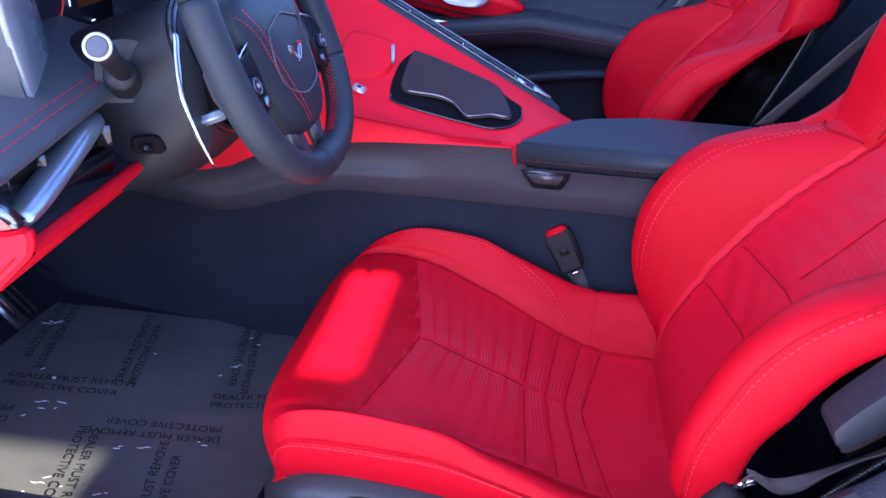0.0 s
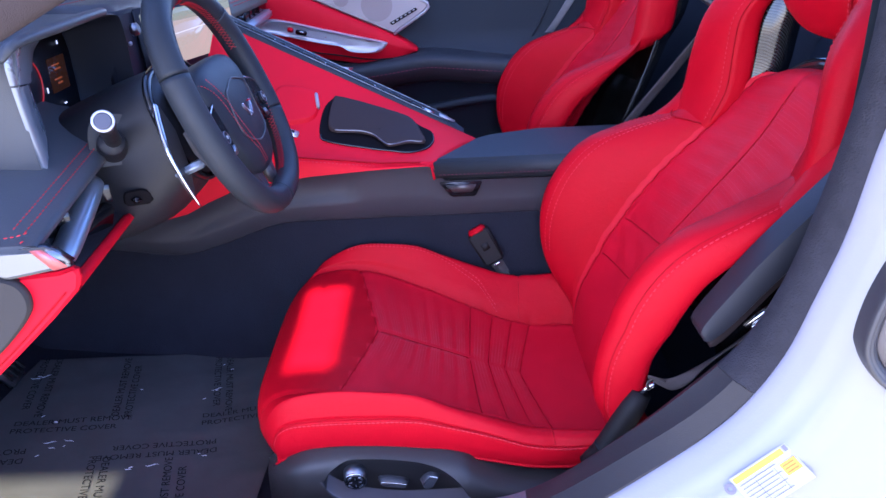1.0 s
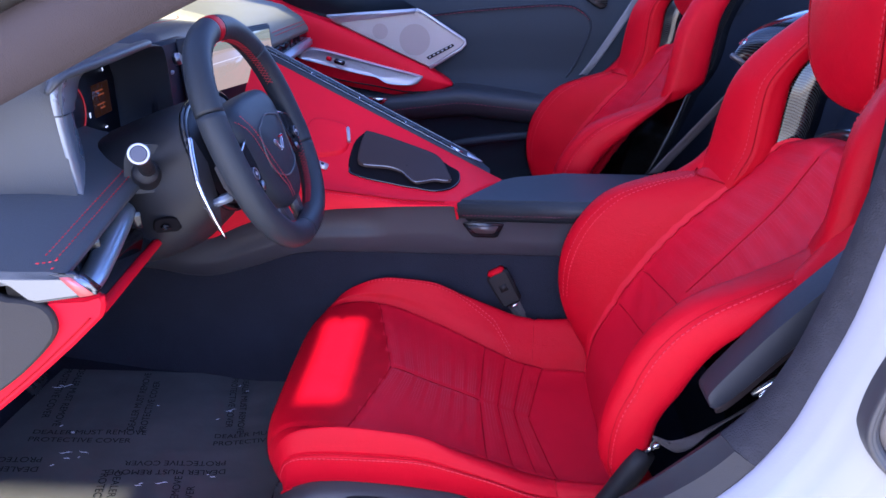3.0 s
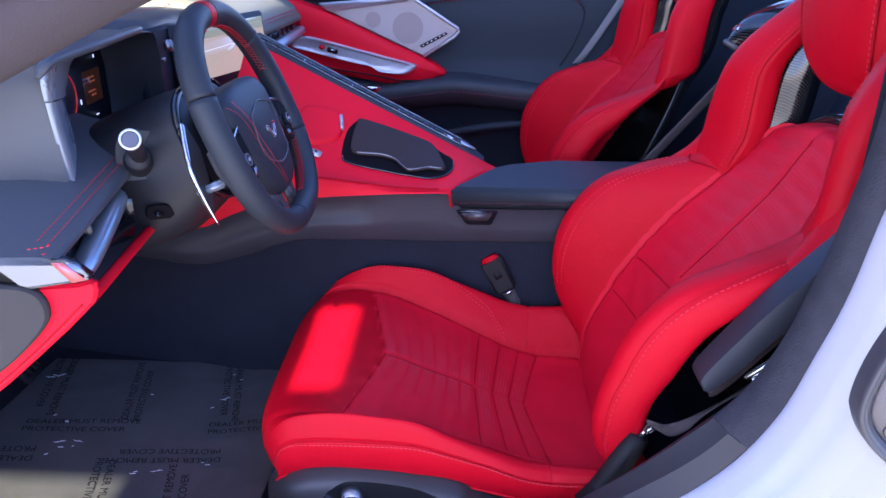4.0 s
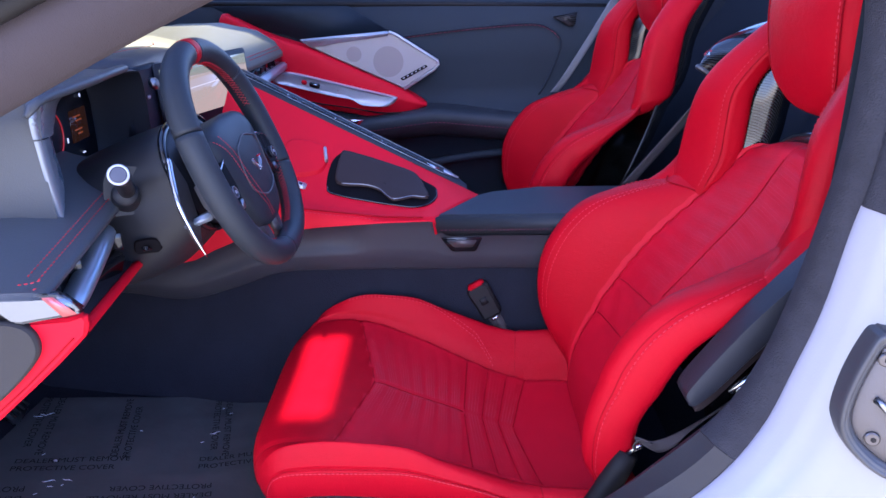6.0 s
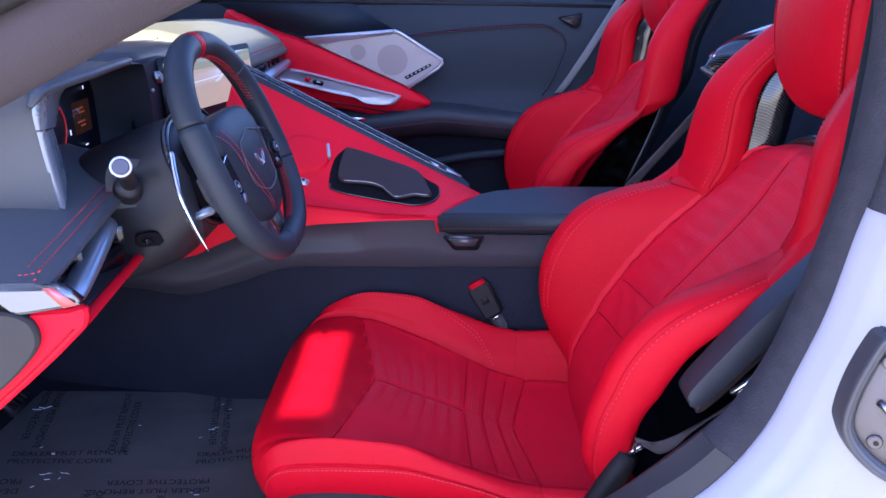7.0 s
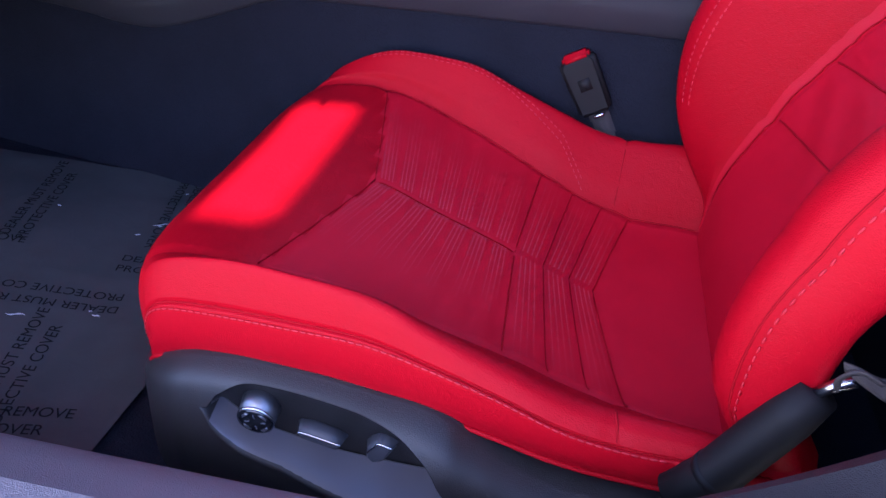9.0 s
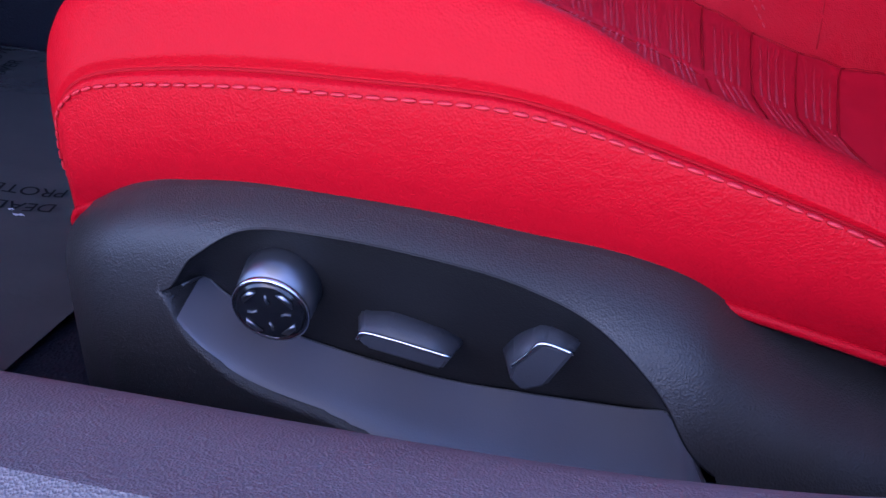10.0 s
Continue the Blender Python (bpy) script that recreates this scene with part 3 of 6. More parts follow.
    # wings from the shoulders to the headrest
    wing_st = [(.655, .204, .124, .470, .500), (.690, .205, .123, .476, .515), (.737, .203, .121, .489, .535), (.770, .201, .121, .497, .547), (.820, .198, .121, .503, .550), (.870, .192, .119, .512, .554),
               (.905, .184, .113, .527, .572), (.938, .171, .103, .551, .594), (.971, .155, .096, .580, .616), (1.0, .143, .092, .604, .634), (1.08, .132, .088, .628, .655)]
    WS = spline(wing_st, 48)
    for side in (-1, 1):
        rows = []
        for z, yo, yi, xo, xi in (WS[8:] if mirror and side > 0 else WS):
            d = 0.056
            ring = [(yo + 0.004, xo + 0.022), (yo, xo + 0.008), (yo - 0.012, xo), (yo * 0.6 + yi * 0.4, xo * 0.65 + xi * 0.35 - 0.010), (yo * 0.25 + yi * 0.75, xo * 0.25 + xi * 0.75 - 0.013),
                    (yi + 0.002, xi - 0.006), (yi, xi + 0.004), (yi + 0.004, xi + 0.026), (yi * 0.5 + yo * 0.5, xi + 0.034), (yo - 0.012, xo + d + 0.022), (yo + 0.001, xo + d)]
            f = float(np.interp(z, [0.71, 0.75], [0.45, 1])) if mirror and side > 0 else float(np.interp(z, [0.66, 0.73], [0.55, 1])) if side > 0 else 1.0      # tapers where it leaves the bolster
            yc, xc = yo * 0.6 + yi * 0.4, xo * 0.5 + xi * 0.5
            rows.append([(xc + (xx - xc) * f, side * (yc + (yy - yc) * f), z + 0.25 * (xx - xo)) for yy, xx in spline(ring, 30, True)])
        wg = part("shoulder_wing", sheet("shoulder_wing", rows, close_v=True, cap=True, flip=side > 0), RED, s, "smooth red leather shoulder wing")
        stitches("stitching", [(xi - 0.0142, side * (yi + 0.0075), z + 0.25 * (xi - xo)) for z, yo, yi, xo, xi in WS[8:36]], wg, THREAD, 0.0045, 0.0026, 0.0006, (-0.0010, 0, 0))
        part("wing_seam", tube("wing_seam", [(xi - 0.0075, side * (yi + 0.0022), z + 0.25 * (xi - xo)) for z, yo, yi, xo, xi in WS[8:36]], 0.0011, 6), SEAM, wg)
        foot = [back_point(row_at(np.interp(v, [.44, .74], [46, 51])), side, v) + np.array([-0.0014, 0, 0.0014]) for v in np.linspace(0.44, 0.73, 12)]
        if (side > 0) != mirror:
            part("foot_seam", tube("foot_seam", spline(foot, 30), 0.0013, 6), SEAM, wg)
        flank = spline([(.440, side * .208, .655), (.462, side * .214, .690), (.500, side * .203, .725), (.528, side * .195, .765), (.545, side * .188, .81)], 20)
        if mirror and side > 0:
            continue
        part("bolster_flank", tube("bolster_flank", flank, np.interp(np.linspace(0, 1, 20), [0, .3, .8, 1], [.004, .024, .026, .012]), 16), RED, s, "red leather flank below the shoulder wing")
    # headrest pad
    rows = []
    for z, w, xf, d in ((.868, .012, .622, .02), (.873, .040, .606, .05), (.884, .064, .590, .075), (.905, .082, .577, .095), (.935, .094, .568, .105), (.975, .099, .562, .11), (1.02, .099, .560, .11), (1.07, .096, .566, .105), (1.11, .088, .580, .09), (1.13, .06, .60, .05)):
        ring = [(0, xf), (w * 0.55, xf + 0.002), (w * 0.86, xf + 0.012), (w, xf + 0.3 * d), (w * 0.93, xf + 0.8 * d), (0, xf + d), (-w * 0.93, xf + 0.8 * d), (-w, xf + 0.3 * d), (-w * 0.86, xf + 0.012), (-w * 0.55, xf + 0.002)]
        rows.append([(x, y, z) for y, x in spline(ring, 36, True)])
    rr = np.array(rows)
    rows = np.array([[spline(rr[:, j], 30)[i] for j in range(36)] for i in range(30)])
    hr = part("headrest", sheet("headrest", rows, close_v=True, cap=True), RED, s, "rounded red leather headrest pad")
    for j in (7, 29):
        stitches("stitching", [(r[j][0] - 0.0006, r[j][1], r[j][2]) for r in rows[2:]], hr, THREAD, 0.0052, 0.0024, 0.0008)
        part("pad_seam", tube("pad_seam", [(r[j][0] - 0.0004, r[j][1] * 1.06, r[j][2]) for r in rows[2:]], 0.0011, 6), SEAM, hr)
    # carbon shell: back panel below the opening, upper panel behind the headrest, posts on both sides
    def panel(name, st, label):
        rows_ = [[(x - 0.085 * (abs(t) ** 2.2), t * hw, z) for t in np.linspace(-1, 1, 21)] for z, hw, x in st]
        arr = np.array(rows_)
        ob = part(name, sheet(name, np.array([[spline(arr[:, j], 20)[i] for j in range(21)] for i in range(20)])), CARBON, s, label)
        so = ob.modifiers.new("thickness", "SOLIDIFY")
        so.thickness = 0.004
    panel("shell_back", ((.45, .21, .50), (.60, .22, .56), (.72, .205, .61), (.80, .17, .645)), "woven carbon fibre seat back shell")
    panel("shell_top", ((.955, .16, .70), (1.0, .15, .71), (1.12, .12, .73)), "woven carbon fibre shell behind the headrest")
    for side in (-1, 1):
        rows_ = []
        for z, dx in ((.74, -.035), (.78, -.012), (.82, 0), (.87, .006), (.92, .022), (.98, .05)):
            rows_.append([(0.560 + dx, side * 0.135, z), (0.578 + dx, side * 0.128, z), (0.586 + dx, side * 0.122, z), (0.600 + dx, side * 0.116, z), (0.606 + dx, side * 0.116, z), (0.628 + dx, side * 0.125, z), (0.60 + dx, side * 0.15, z)])
        arr = np.array(rows_)
        part("shell_post", sheet("shell_post", np.array([[spline(arr[:, j], 20)[i] for j in range(7)] for i in range(20)]), close_v=True, cap=True), CARBON, s, "glossy carbon fibre post beside the opening")
    rim = [(0.628 - 0.014 * (t ** 2), 0.112 * t, 0.834 - 0.045 * abs(t) ** 2.4) for t in np.linspace(-1, 1, 24)]
    part("shell_rim", tube("shell_rim", rim, 0.012, 10, flat=0.8), CARBON, s, "dark carbon rim above the insert")
    # dark side cover behind the bolster and belt guide arm
    for side in (-1,):
        for name, mat, lab, sx, sz, sy, thin in (("side_cover", COVER, "slate plastic side cover of the backrest", 0, 0, 0, 1.0), ("cover_strip", LID, "brown lower strip of the side cover", .013, -.017, -.014, 0.6)):
            rows = []
            for x, z, w in ((.3965, .5868, .0010), (.3985, .5895, .0060), (.4025, .5945, .0088), (.410, .604, .0106), (.422, .620, .0118), (.459, .671, .0132), (.50, .721, .0138), (.545, .774, .014)):
                w *= thin
                rows.append([(x + sx + dx, side * (0.268 + sy + dy), z + sz + dz) for dx, dy, dz in ((-.75 * w, -.030, .95 * w), (-.7 * w, -.004, 1.0 * w), (-.6 * w, .004, .9 * w), (0, .008, .1 * w), (.62 * w, .008, -.80 * w), (.74 * w, .005, -.94 * w), (.78 * w, -.002, -1.0 * w), (.72 * w, -.045, -.9 * w))])
            rr = np.array(rows)
            g = np.array([[spline(rr[:, j], 24)[i] for j in range(8)] for i in range(24)])
            me = sheet(name, g, flip=side > 0)
            me.set_sharp_from_angle(angle=radians(40))
            part(name, me, mat, s, lab)
    base(s, -1, controls)
    base(s, 1, False)
    # seat pan below the cushion
    part("seat_pan", box((0.44, 0.40, 0.07), (0.10, 0, 0.31), 0.01), RUBBER, s, "black seat frame under the cushion")
    for side in (-1, 1):
        part("seat_rail", box((0.42, 0.04, 0.07), (0.10, side * 0.15, 0.268), 0.004), DARK_METAL, s, "steel seat rail on the floor")
    skew = Matrix(((1, 0, 0, 0), (-0.08, 1, 0, 0), (0, 0, 1, 0), (0, 0, 0, 1)))   # sheared sideways to fit the camera's view
    for o in s.children_recursive:
        if mirror:
            o.data.transform(Matrix.Diagonal((1, -1, 1, 1)))
            o.data.flip_normals()
        o.data.transform(skew)
        if not o.name.startswith(("side_cover", "cover_strip")):
            for v in o.data.vertices:          # the backrest is sheared back on its -y side to fit the camera's view
                if v.co.z > 0.45:
                    v.co.x += 0.13 * max(0.0, -0.03 - v.co.y) * min(1.0, (v.co.z - 0.45) / 0.12)
    return s


def base(s, side, controls):
    """Side valance below the cushion, with a recessed control panel and a sloping ledge."""
    # outer outline stations along x: top z (meets the cushion), recess top z, recess bottom z, bottom z
    st = [(-0.150, .344, .330, .330, .262), (-0.13, .362, .338, .338, .262), (-0.10, .380, .350, .350, .262), (-0.08, .388, .357, .357, .262), (-0.064, .391, .358, .356, .262), (-0.052, .393, .369, .346, .262), (-0.032, .395, .381, .3345, .262),
          (0.0, .395, .383, .3285, .262), (0.04, .394, .382, .3255, .262), (0.07, .392, .379, .327, .262), (0.095, .391, .373, .329, .262), (0.114, .388, .360, .331, .262), (0.128, .383, .344, .334, .262), (0.141, .374, .336, .334, .262), (0.154, .366, .330, .326, .262),
          (0.18, .354, .322, .316, .262), (0.22, .346, .314, .308, .262), (0.30, .350, .31, .305, .262)]
    S = spline(st, 150)

    def shell(x, zt, z):
        """How far out the plain cheek stands at height z."""
        front = max(0.0, (-0.09 - x) / 0.06)
        d = min(1.0, max(0.0, (zt - z) / 0.10))
        return 0.246 - 0.040 * front ** 2 + (0.015 + 0.16 * min(0.10, max(0.0, x))) * d * (2 - d) * max(0.0, 1 - 0.7 * front) - 0.016 * math.exp(-((zt - z) / 0.006) ** 1.2)

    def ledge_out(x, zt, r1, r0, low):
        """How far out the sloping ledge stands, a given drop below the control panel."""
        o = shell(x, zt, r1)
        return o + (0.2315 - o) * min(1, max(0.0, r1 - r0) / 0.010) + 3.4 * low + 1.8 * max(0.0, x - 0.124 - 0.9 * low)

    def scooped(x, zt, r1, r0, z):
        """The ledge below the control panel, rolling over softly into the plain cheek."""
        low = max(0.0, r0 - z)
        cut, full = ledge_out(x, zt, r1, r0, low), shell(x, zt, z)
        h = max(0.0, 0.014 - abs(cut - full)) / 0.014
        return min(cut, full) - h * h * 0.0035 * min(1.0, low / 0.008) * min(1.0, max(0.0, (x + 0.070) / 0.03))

    top, panel_, low_ = [], [], []
    for q in S:          # the panel is open between its two tips alone
        if not -0.066 < q[0] < 0.138 or q[3] > q[2]:
            q[2] = q[3] = 0.5 * (q[2] + q[3])
        else:
            q[2] += 0.0045 * min(1.0, (q[2] - q[3]) / 0.02)
    for x, zt, r1, r0, zb in S:
        gap = max(0.0, r1 - r0)
        open_ = min(1, gap / 0.010)
        top.append([(x, side * (0.246 - 0.05), zt + 0.004)] + [(x, side * shell(x, zt, z), z) for z in zt - (zt - r1) * np.linspace(0, 1, 12) ** 1.5])
        o = shell(x, zt, r1)
        rec = o + (0.2315 - o) * open_
        lip = o - 0.0030 * open_
        panel_.append([(x, side * o, r1), (x, side * (lip + 0.0006), r1 - 0.0004 * open_), (x, side * lip, r1 - 0.0014 * open_)] + [(x, side * (lip + (rec - lip) * f ** 0.8), r1 - 0.0014 * open_ - (r1 - r0 - 0.0014 * open_) * f) for f in np.linspace(0.15, 1, 7)])
        zs = r0 - (r0 - zb) * np.linspace(0, 1, 64) ** 1.25
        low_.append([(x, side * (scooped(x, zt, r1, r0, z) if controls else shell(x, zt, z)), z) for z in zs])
    grid = [a + b for a, b in zip(top, low_)]
    nv, seam_at = len(grid[0]), len(top[0]) - 1
    faces = []
    for i in range(len(grid) - 1):
        wide = max(S[i][2] - S[i][3], S[i + 1][2] - S[i + 1][3])
        for q in range(nv - 1):
            if q == seam_at and wide > 0.0005:
                continue          # left open for the control panel
            f = (i * nv + q, (i + 1) * nv + q, (i + 1) * nv + q + 1, i * nv + q + 1)
            faces.append(f[::-1] if side < 0 else f)
    bm = bmesh.new()
    bm.from_mesh(mesh_of("side_valance", [p for r in grid for p in r], faces))
    bmesh.ops.remove_doubles(bm, verts=bm.verts, dist=0.00002)
    skin = bpy.data.meshes.new("side_valance")
    bm.to_mesh(skin)
    bm.free()
    v = part("side_valance", skin, VALANCE, s, "charcoal plastic side valance with a recessed panel")
    panel_, shown = zip(*[(r, q) for r, q in zip(panel_, S) if q[2] - q[3] > 0.0001])
    skin = sheet("recess_panel", panel_, flip=side < 0)
    skin.set_sharp_from_angle(angle=radians(45))
    part("recess_panel", skin, PANEL, s, "black recessed control panel")
    if not controls:
        return
    # Overlay on the same plastic; the ledge's light is put into its colour.
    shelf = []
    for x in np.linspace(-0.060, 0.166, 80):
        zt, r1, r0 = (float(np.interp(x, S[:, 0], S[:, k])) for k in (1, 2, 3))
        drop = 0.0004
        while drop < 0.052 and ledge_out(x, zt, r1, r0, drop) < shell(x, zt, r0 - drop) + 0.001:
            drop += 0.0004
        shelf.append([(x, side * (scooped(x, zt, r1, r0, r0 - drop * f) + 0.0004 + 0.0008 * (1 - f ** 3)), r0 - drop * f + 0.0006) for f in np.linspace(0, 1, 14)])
    part("ledge", sheet("ledge", shelf, flip=side < 0), LEDGE_LIT, v, "satin sheet over the sloping ledge below the switches, lit tone put into its colour")
    part("recess_lip", tube("recess_lip", [np.array(r[0]) + np.array([0, side * 0.0010, 0.0]) for r, q in zip(low_, S) if q[2] - q[3] > 0.004], 0.0008, 6), PLASTIC, s, "thin lip under the control panel")
    part("recess_edge", tube("recess_edge", [np.array(r[0]) + np.array([0, -side * 0.0006, -0.0003]) for r, q in zip(panel_, shown) if q[2] - q[3] > 0.004], 0.0007, 6), RUBBER, s, "fine joint round the control panel")
    fy = Matrix.Rotation(radians(90), 4, "X")
    def at(x, y, z, tilt=0):
        return Matrix.Translation((x, y, z)) @ Matrix.Rotation(radians(-tilt), 4, "Z") @ Matrix.Rotation(radians(8), 4, "X") @ fy
    # round four-way lumbar knob
    K = at(-0.0219, -0.2412, 0.3600, -6)
    k = part("lumbar_knob", disc(0.0162, 0.0148, 0.024, K, 40, 0.0012), material("knob_satin", (0.15, 0.15, 0.165), 0.36, 0.9), s, "satin grey round lumbar knob")
    part("knob_ring", tube("knob_ring", [(K @ Vector((0.0139 * math.cos(a), 0.0139 * math.sin(a), 0.0120)))[:] for a in np.linspace(0, 2 * math.pi, 40, endpoint=False)], 0.0013, 8, True), CHROME, k, "bright chrome ring")
    part("knob_pad", disc(0.0131, 0.0131, 0.003, K @ Matrix.Translation((0, 0, 0.0123)), 36, 0.0008), GLOSS, k, "black four-way pad")
    for a in (0, 90, 180, 270):
        q = K @ Matrix.Translation((0, 0, 0.0139)) @ Matrix.Rotation(radians(a + 45), 4, "Z")
        part("pad_arrow", prism("pad_arrow", [(-.004, .0092), (.004, .0092), (.0022, .0113), (-.0022, .0113)], 0.0006, q), DARK_METAL, k)
        part("pad_groove", tube("pad_groove", [(q @ Vector((u, w, 0.0002)))[:] for u, w in ((.0056, .0062), (.0042, .0048), (.0036, .0030))], 0.0005, 5), DARK_METAL, k)
    # cushion switch and recline switch: blocks that taper from the panel to a narrow dark face with a bright upper edge
    for name, lab, root, face, out, bright in (
            ("slide_switch", "black cushion slide switch with a chrome edge",
             [(.007, .3465), (.0095, .3518), (.021, .3547), (.036, .3520), (.048, .3465), (.043, .340), (.013, .340)],
             [(.0135, .3500), (.0158, .3530), (.024, .3528), (.0345, .3517), (.0448, .3505), (.0418, .3443), (.0165, .3470)], -0.250, (0, 5)),
            ("recline_switch", "black recline switch with a chrome edge",
             [(.0638, .345), (.068, .3535), (.0745, .3605), (.080, .3618), (.0912, .3578), (.089, .350), (.078, .343)],
             [(.0698, .3488), (.0703, .3535), (.0745, .3590), (.0782, .3634), (.0868, .3620), (.0800, .3485), (.0735, .3450)], -0.253, (1, 5))):
        mx, mz = (sum(c) / len(face) for c in zip(*face))
        grow, rise = (1.13, 0.0008) if name == "slide_switch" else (1.20, 0.0022)
        root, face = ([(mx + (x - mx) * grow, mz + (z - mz) * grow + rise) for x, z in ring] for ring in (root, face))
        bm = bmesh.new()
        back, front = ([bm.verts.new((x, y, z)) for x, z in ring] for ring, y in ((root, -0.228), (face, out)))
        bm.faces.new(back)
        bm.faces.new(front)
        for a in range(len(root)):
            b = (a + 1) % len(root)
            bm.faces.new((back[a], back[b], front[b], front[a]))
        bmesh.ops.recalc_face_normals(bm, faces=bm.faces)
        bmesh.ops.bevel(bm, geom=bm.edges[:], offset=0.0011, segments=3, affect="EDGES", clamp_overlap=True)
        for f in bm.faces:
            f.smooth = len(f.verts) < 6
        w = part(name, bm, SWITCH, s, lab)
        edge = [(x, out - 0.0001, z) for x, z in face[bright[0]:bright[1]]]
        part("chrome_edge", tube("chrome_edge", spline(edge, 20), 0.0007, 6), CHROME, w, "thin chrome edge")


seat("red leather sport seat with chevron insert and power controls", (0, -0.005, 0), False, True)
seat("red leather sport seat with carbon shell by the far door", (-0.014, 0.745, 0.035), True, False)


# ---- centre console ----
def lin(x, pts):
    return float(np.interp(x, [p[0] for p in pts], [p[1] for p in pts]))


LOW = spline([(-0.95, .50), (-0.60, .50), (-0.47, .490), (-0.41, .480), (-0.354, .480), (-0.277, .502), (-0.189, .531), (-0.083, .535), (0.1, .5355), (0.28, .536), (0.62, .535)], 60)
UP = [(-0.95, .55), (-0.50, .55), (-0.404, .553), (-0.34, .568), (-0.30, .588), (-0.247, .610), (-0.179, .620), (-0.115, .628), (0.0, .635), (0.091, .638), (0.112, .607), (0.62, .606)]


def strip_z(x):
    return 0.654 + (0.142 - x) * 0.518


def near_z(x):
    return lin(x, [(-0.5, .72), (-0.3, .690), (-0.146, .660), (0.0, .643), (0.10, .640), (0.2, .640)])


def red_top(x, y):
    """Height of the console's red face."""
    t = min(1, max(0, (y - 0.222) / 0.163))
    return near_z(x) + (strip_z(x) - near_z(x)) * (0.35 * t + 0.65 * t * t * (1.9 - 0.9 * t) if t < 1 else 1)


console = thing("centre_console", "centre console with red leather face, charcoal side trim and black armrest", "console")
tun = []
for x, zl in LOW:
    tun.append([(x, 0.19, floor_z(x) - 0.01), (x, 0.192, floor_z(x) + 0.01), (x, 0.205, 0.35), (x, 0.225, 0.45), (x, 0.238, zl), (x, 0.246, zl + 0.02)])
part("tunnel_carpet", sheet("tunnel_carpet", tun, flip=True), CARPET, console, "black carpet on the tunnel side")
rows = []
for x in np.linspace(-0.95, 0.6, 120):
    zl = float(np.interp(x, LOW[:, 0], LOW[:, 1]))
    zu = lin(x, UP)
    dip = 0.007 * min(1, max(0, (-0.035 - x) / 0.02)) * min(1, max(0, (x + 0.42) / 0.1))
    h = zu - zl
    rows.append([(x, 0.247, zl - 0.004), (x, 0.238, zl - 0.001), (x, 0.233, zl + 0.004), (x, 0.229, zl + 0.30 * h), (x, 0.226 + dip * 0.1, zl + 0.40 * h), (x, 0.226 + dip, zl + 0.46 * h), (x, 0.222 + dip, zl + 0.8 * h), (x, 0.219 + dip * 0.4, zu - 0.006), (x, 0.2165, zu)])
part("side_trim", sheet("side_trim", rows, flip=True), SIDE_TRIM, console, "charcoal moulded side trim")
# red face, ending in a slanting edge at the armrest
NU, NV = 70, 34
ys = np.r_[0.2135, 0.2145, 0.217, 0.222, np.linspace(0.229, 0.383, NV - 4)]
rows = []
for u in np.linspace(0, 1, NU):
    row = []
    for j, y in enumerate(ys):
        x1 = 0.0925 + (y - 0.2135) * 0.62
        x = -0.46 + u * (x1 + 0.46)
        if j == 0:
            z = lin(x, UP) - 0.002 if x < 0.088 else 0.6345
        elif j == 1:
            z = lin(x, UP) + 0.35 * (near_z(x) - lin(x, UP)) if x < 0.088 else 0.636
        elif j == 2:
            z = near_z(x) - 0.006
        else:
            z = red_top(x, y)
        if x < -0.31:
            z = min(z, 0.84)          # stays below the dash top
        z -= 0.0025 * groove(y - 0.232 - 0.10 * max(0, -0.02 - x), 0.0025) * (1 if x < 0.02 else 0)
        row.append((x, y, z))
    rows.append(row)
rows.append([(x + 0.004, y, min(z, 0.610)) for x, y, z in rows[-1]])
face = part("red_face", sheet("red_face", rows, flip=True), RED_TRIM, console, "red leather face sloping up to the screen")
part("face_crease", tube("face_crease", [(x, 0.2205, near_z(x) + 0.0005) for x in np.linspace(-0.15, 0.075, 30)], 0.0012, 6), SEAM, face)
stitches("stitching", [(x, 0.2165, near_z(x) - 0.004) for x in np.linspace(-0.14, 0.0, 30)], face, THREAD, 0.004, 0.003, 0.0006, (0, -0.001, 0))
# button strip: dark rail with a row of keys
[(x, 0.403, strip_z(x) + 0.002) for x in np.linspace(-0.275, 0.148, 30)]
rows = []
for i, x in enumerate(np.linspace(-0.285, 0.158, 40)):
    t = min(1, max(0.08, (0.158 - x) / 0.03))
    z = strip_z(x)
    rows.append([(x, 0.382, z - 0.012), (x, 0.383, z + 0.003 * t), (x, 0.386, z + 0.006 * t), (x, 0.386 + 0.040 * t, z + 0.010 * t), (x, 0.39 + 0.044 * t, z + 0.006), (x, 0.44, z - 0.05), (x, 0.452, min(z - 0.08, 0.60)), (x, 0.50, 0.45), (x, 0.55, 0.28)])
part("rail", sheet("rail", rows, flip=True), CLUSTER_BLACK, console, "black rail along the passenger side of the console")
KEY_GLASS = material("key_glass", (0.010, 0.012, 0.013), 0.28, 0, 0, spec=0.2)
for y_, dz_ in ((0.389, 0.0078), (0.420, 0.0108)):
    part("rail_edge", tube("rail_edge", [(x, y_, strip_z(x) + dz_) for x in np.linspace(-0.275, 0.128, 20)], 0.0007, 6), DARK_METAL, console, "thin pale line along the keys")
part("rail_tip", prism("rail_tip", [(0.0, -.013), (0.030, -.004), (0.034, .004), (0.0, .013)], 0.002, Matrix.Translation((0.112, 0.404, strip_z(0.112) + 0.0080)) @ pose(0, 0, 0, 0, math.degrees(math.atan(0.518)), 0), 0.0006), SILVER, console, "silver wedge at the end of the key row")
tilt = math.degrees(math.atan(0.518))
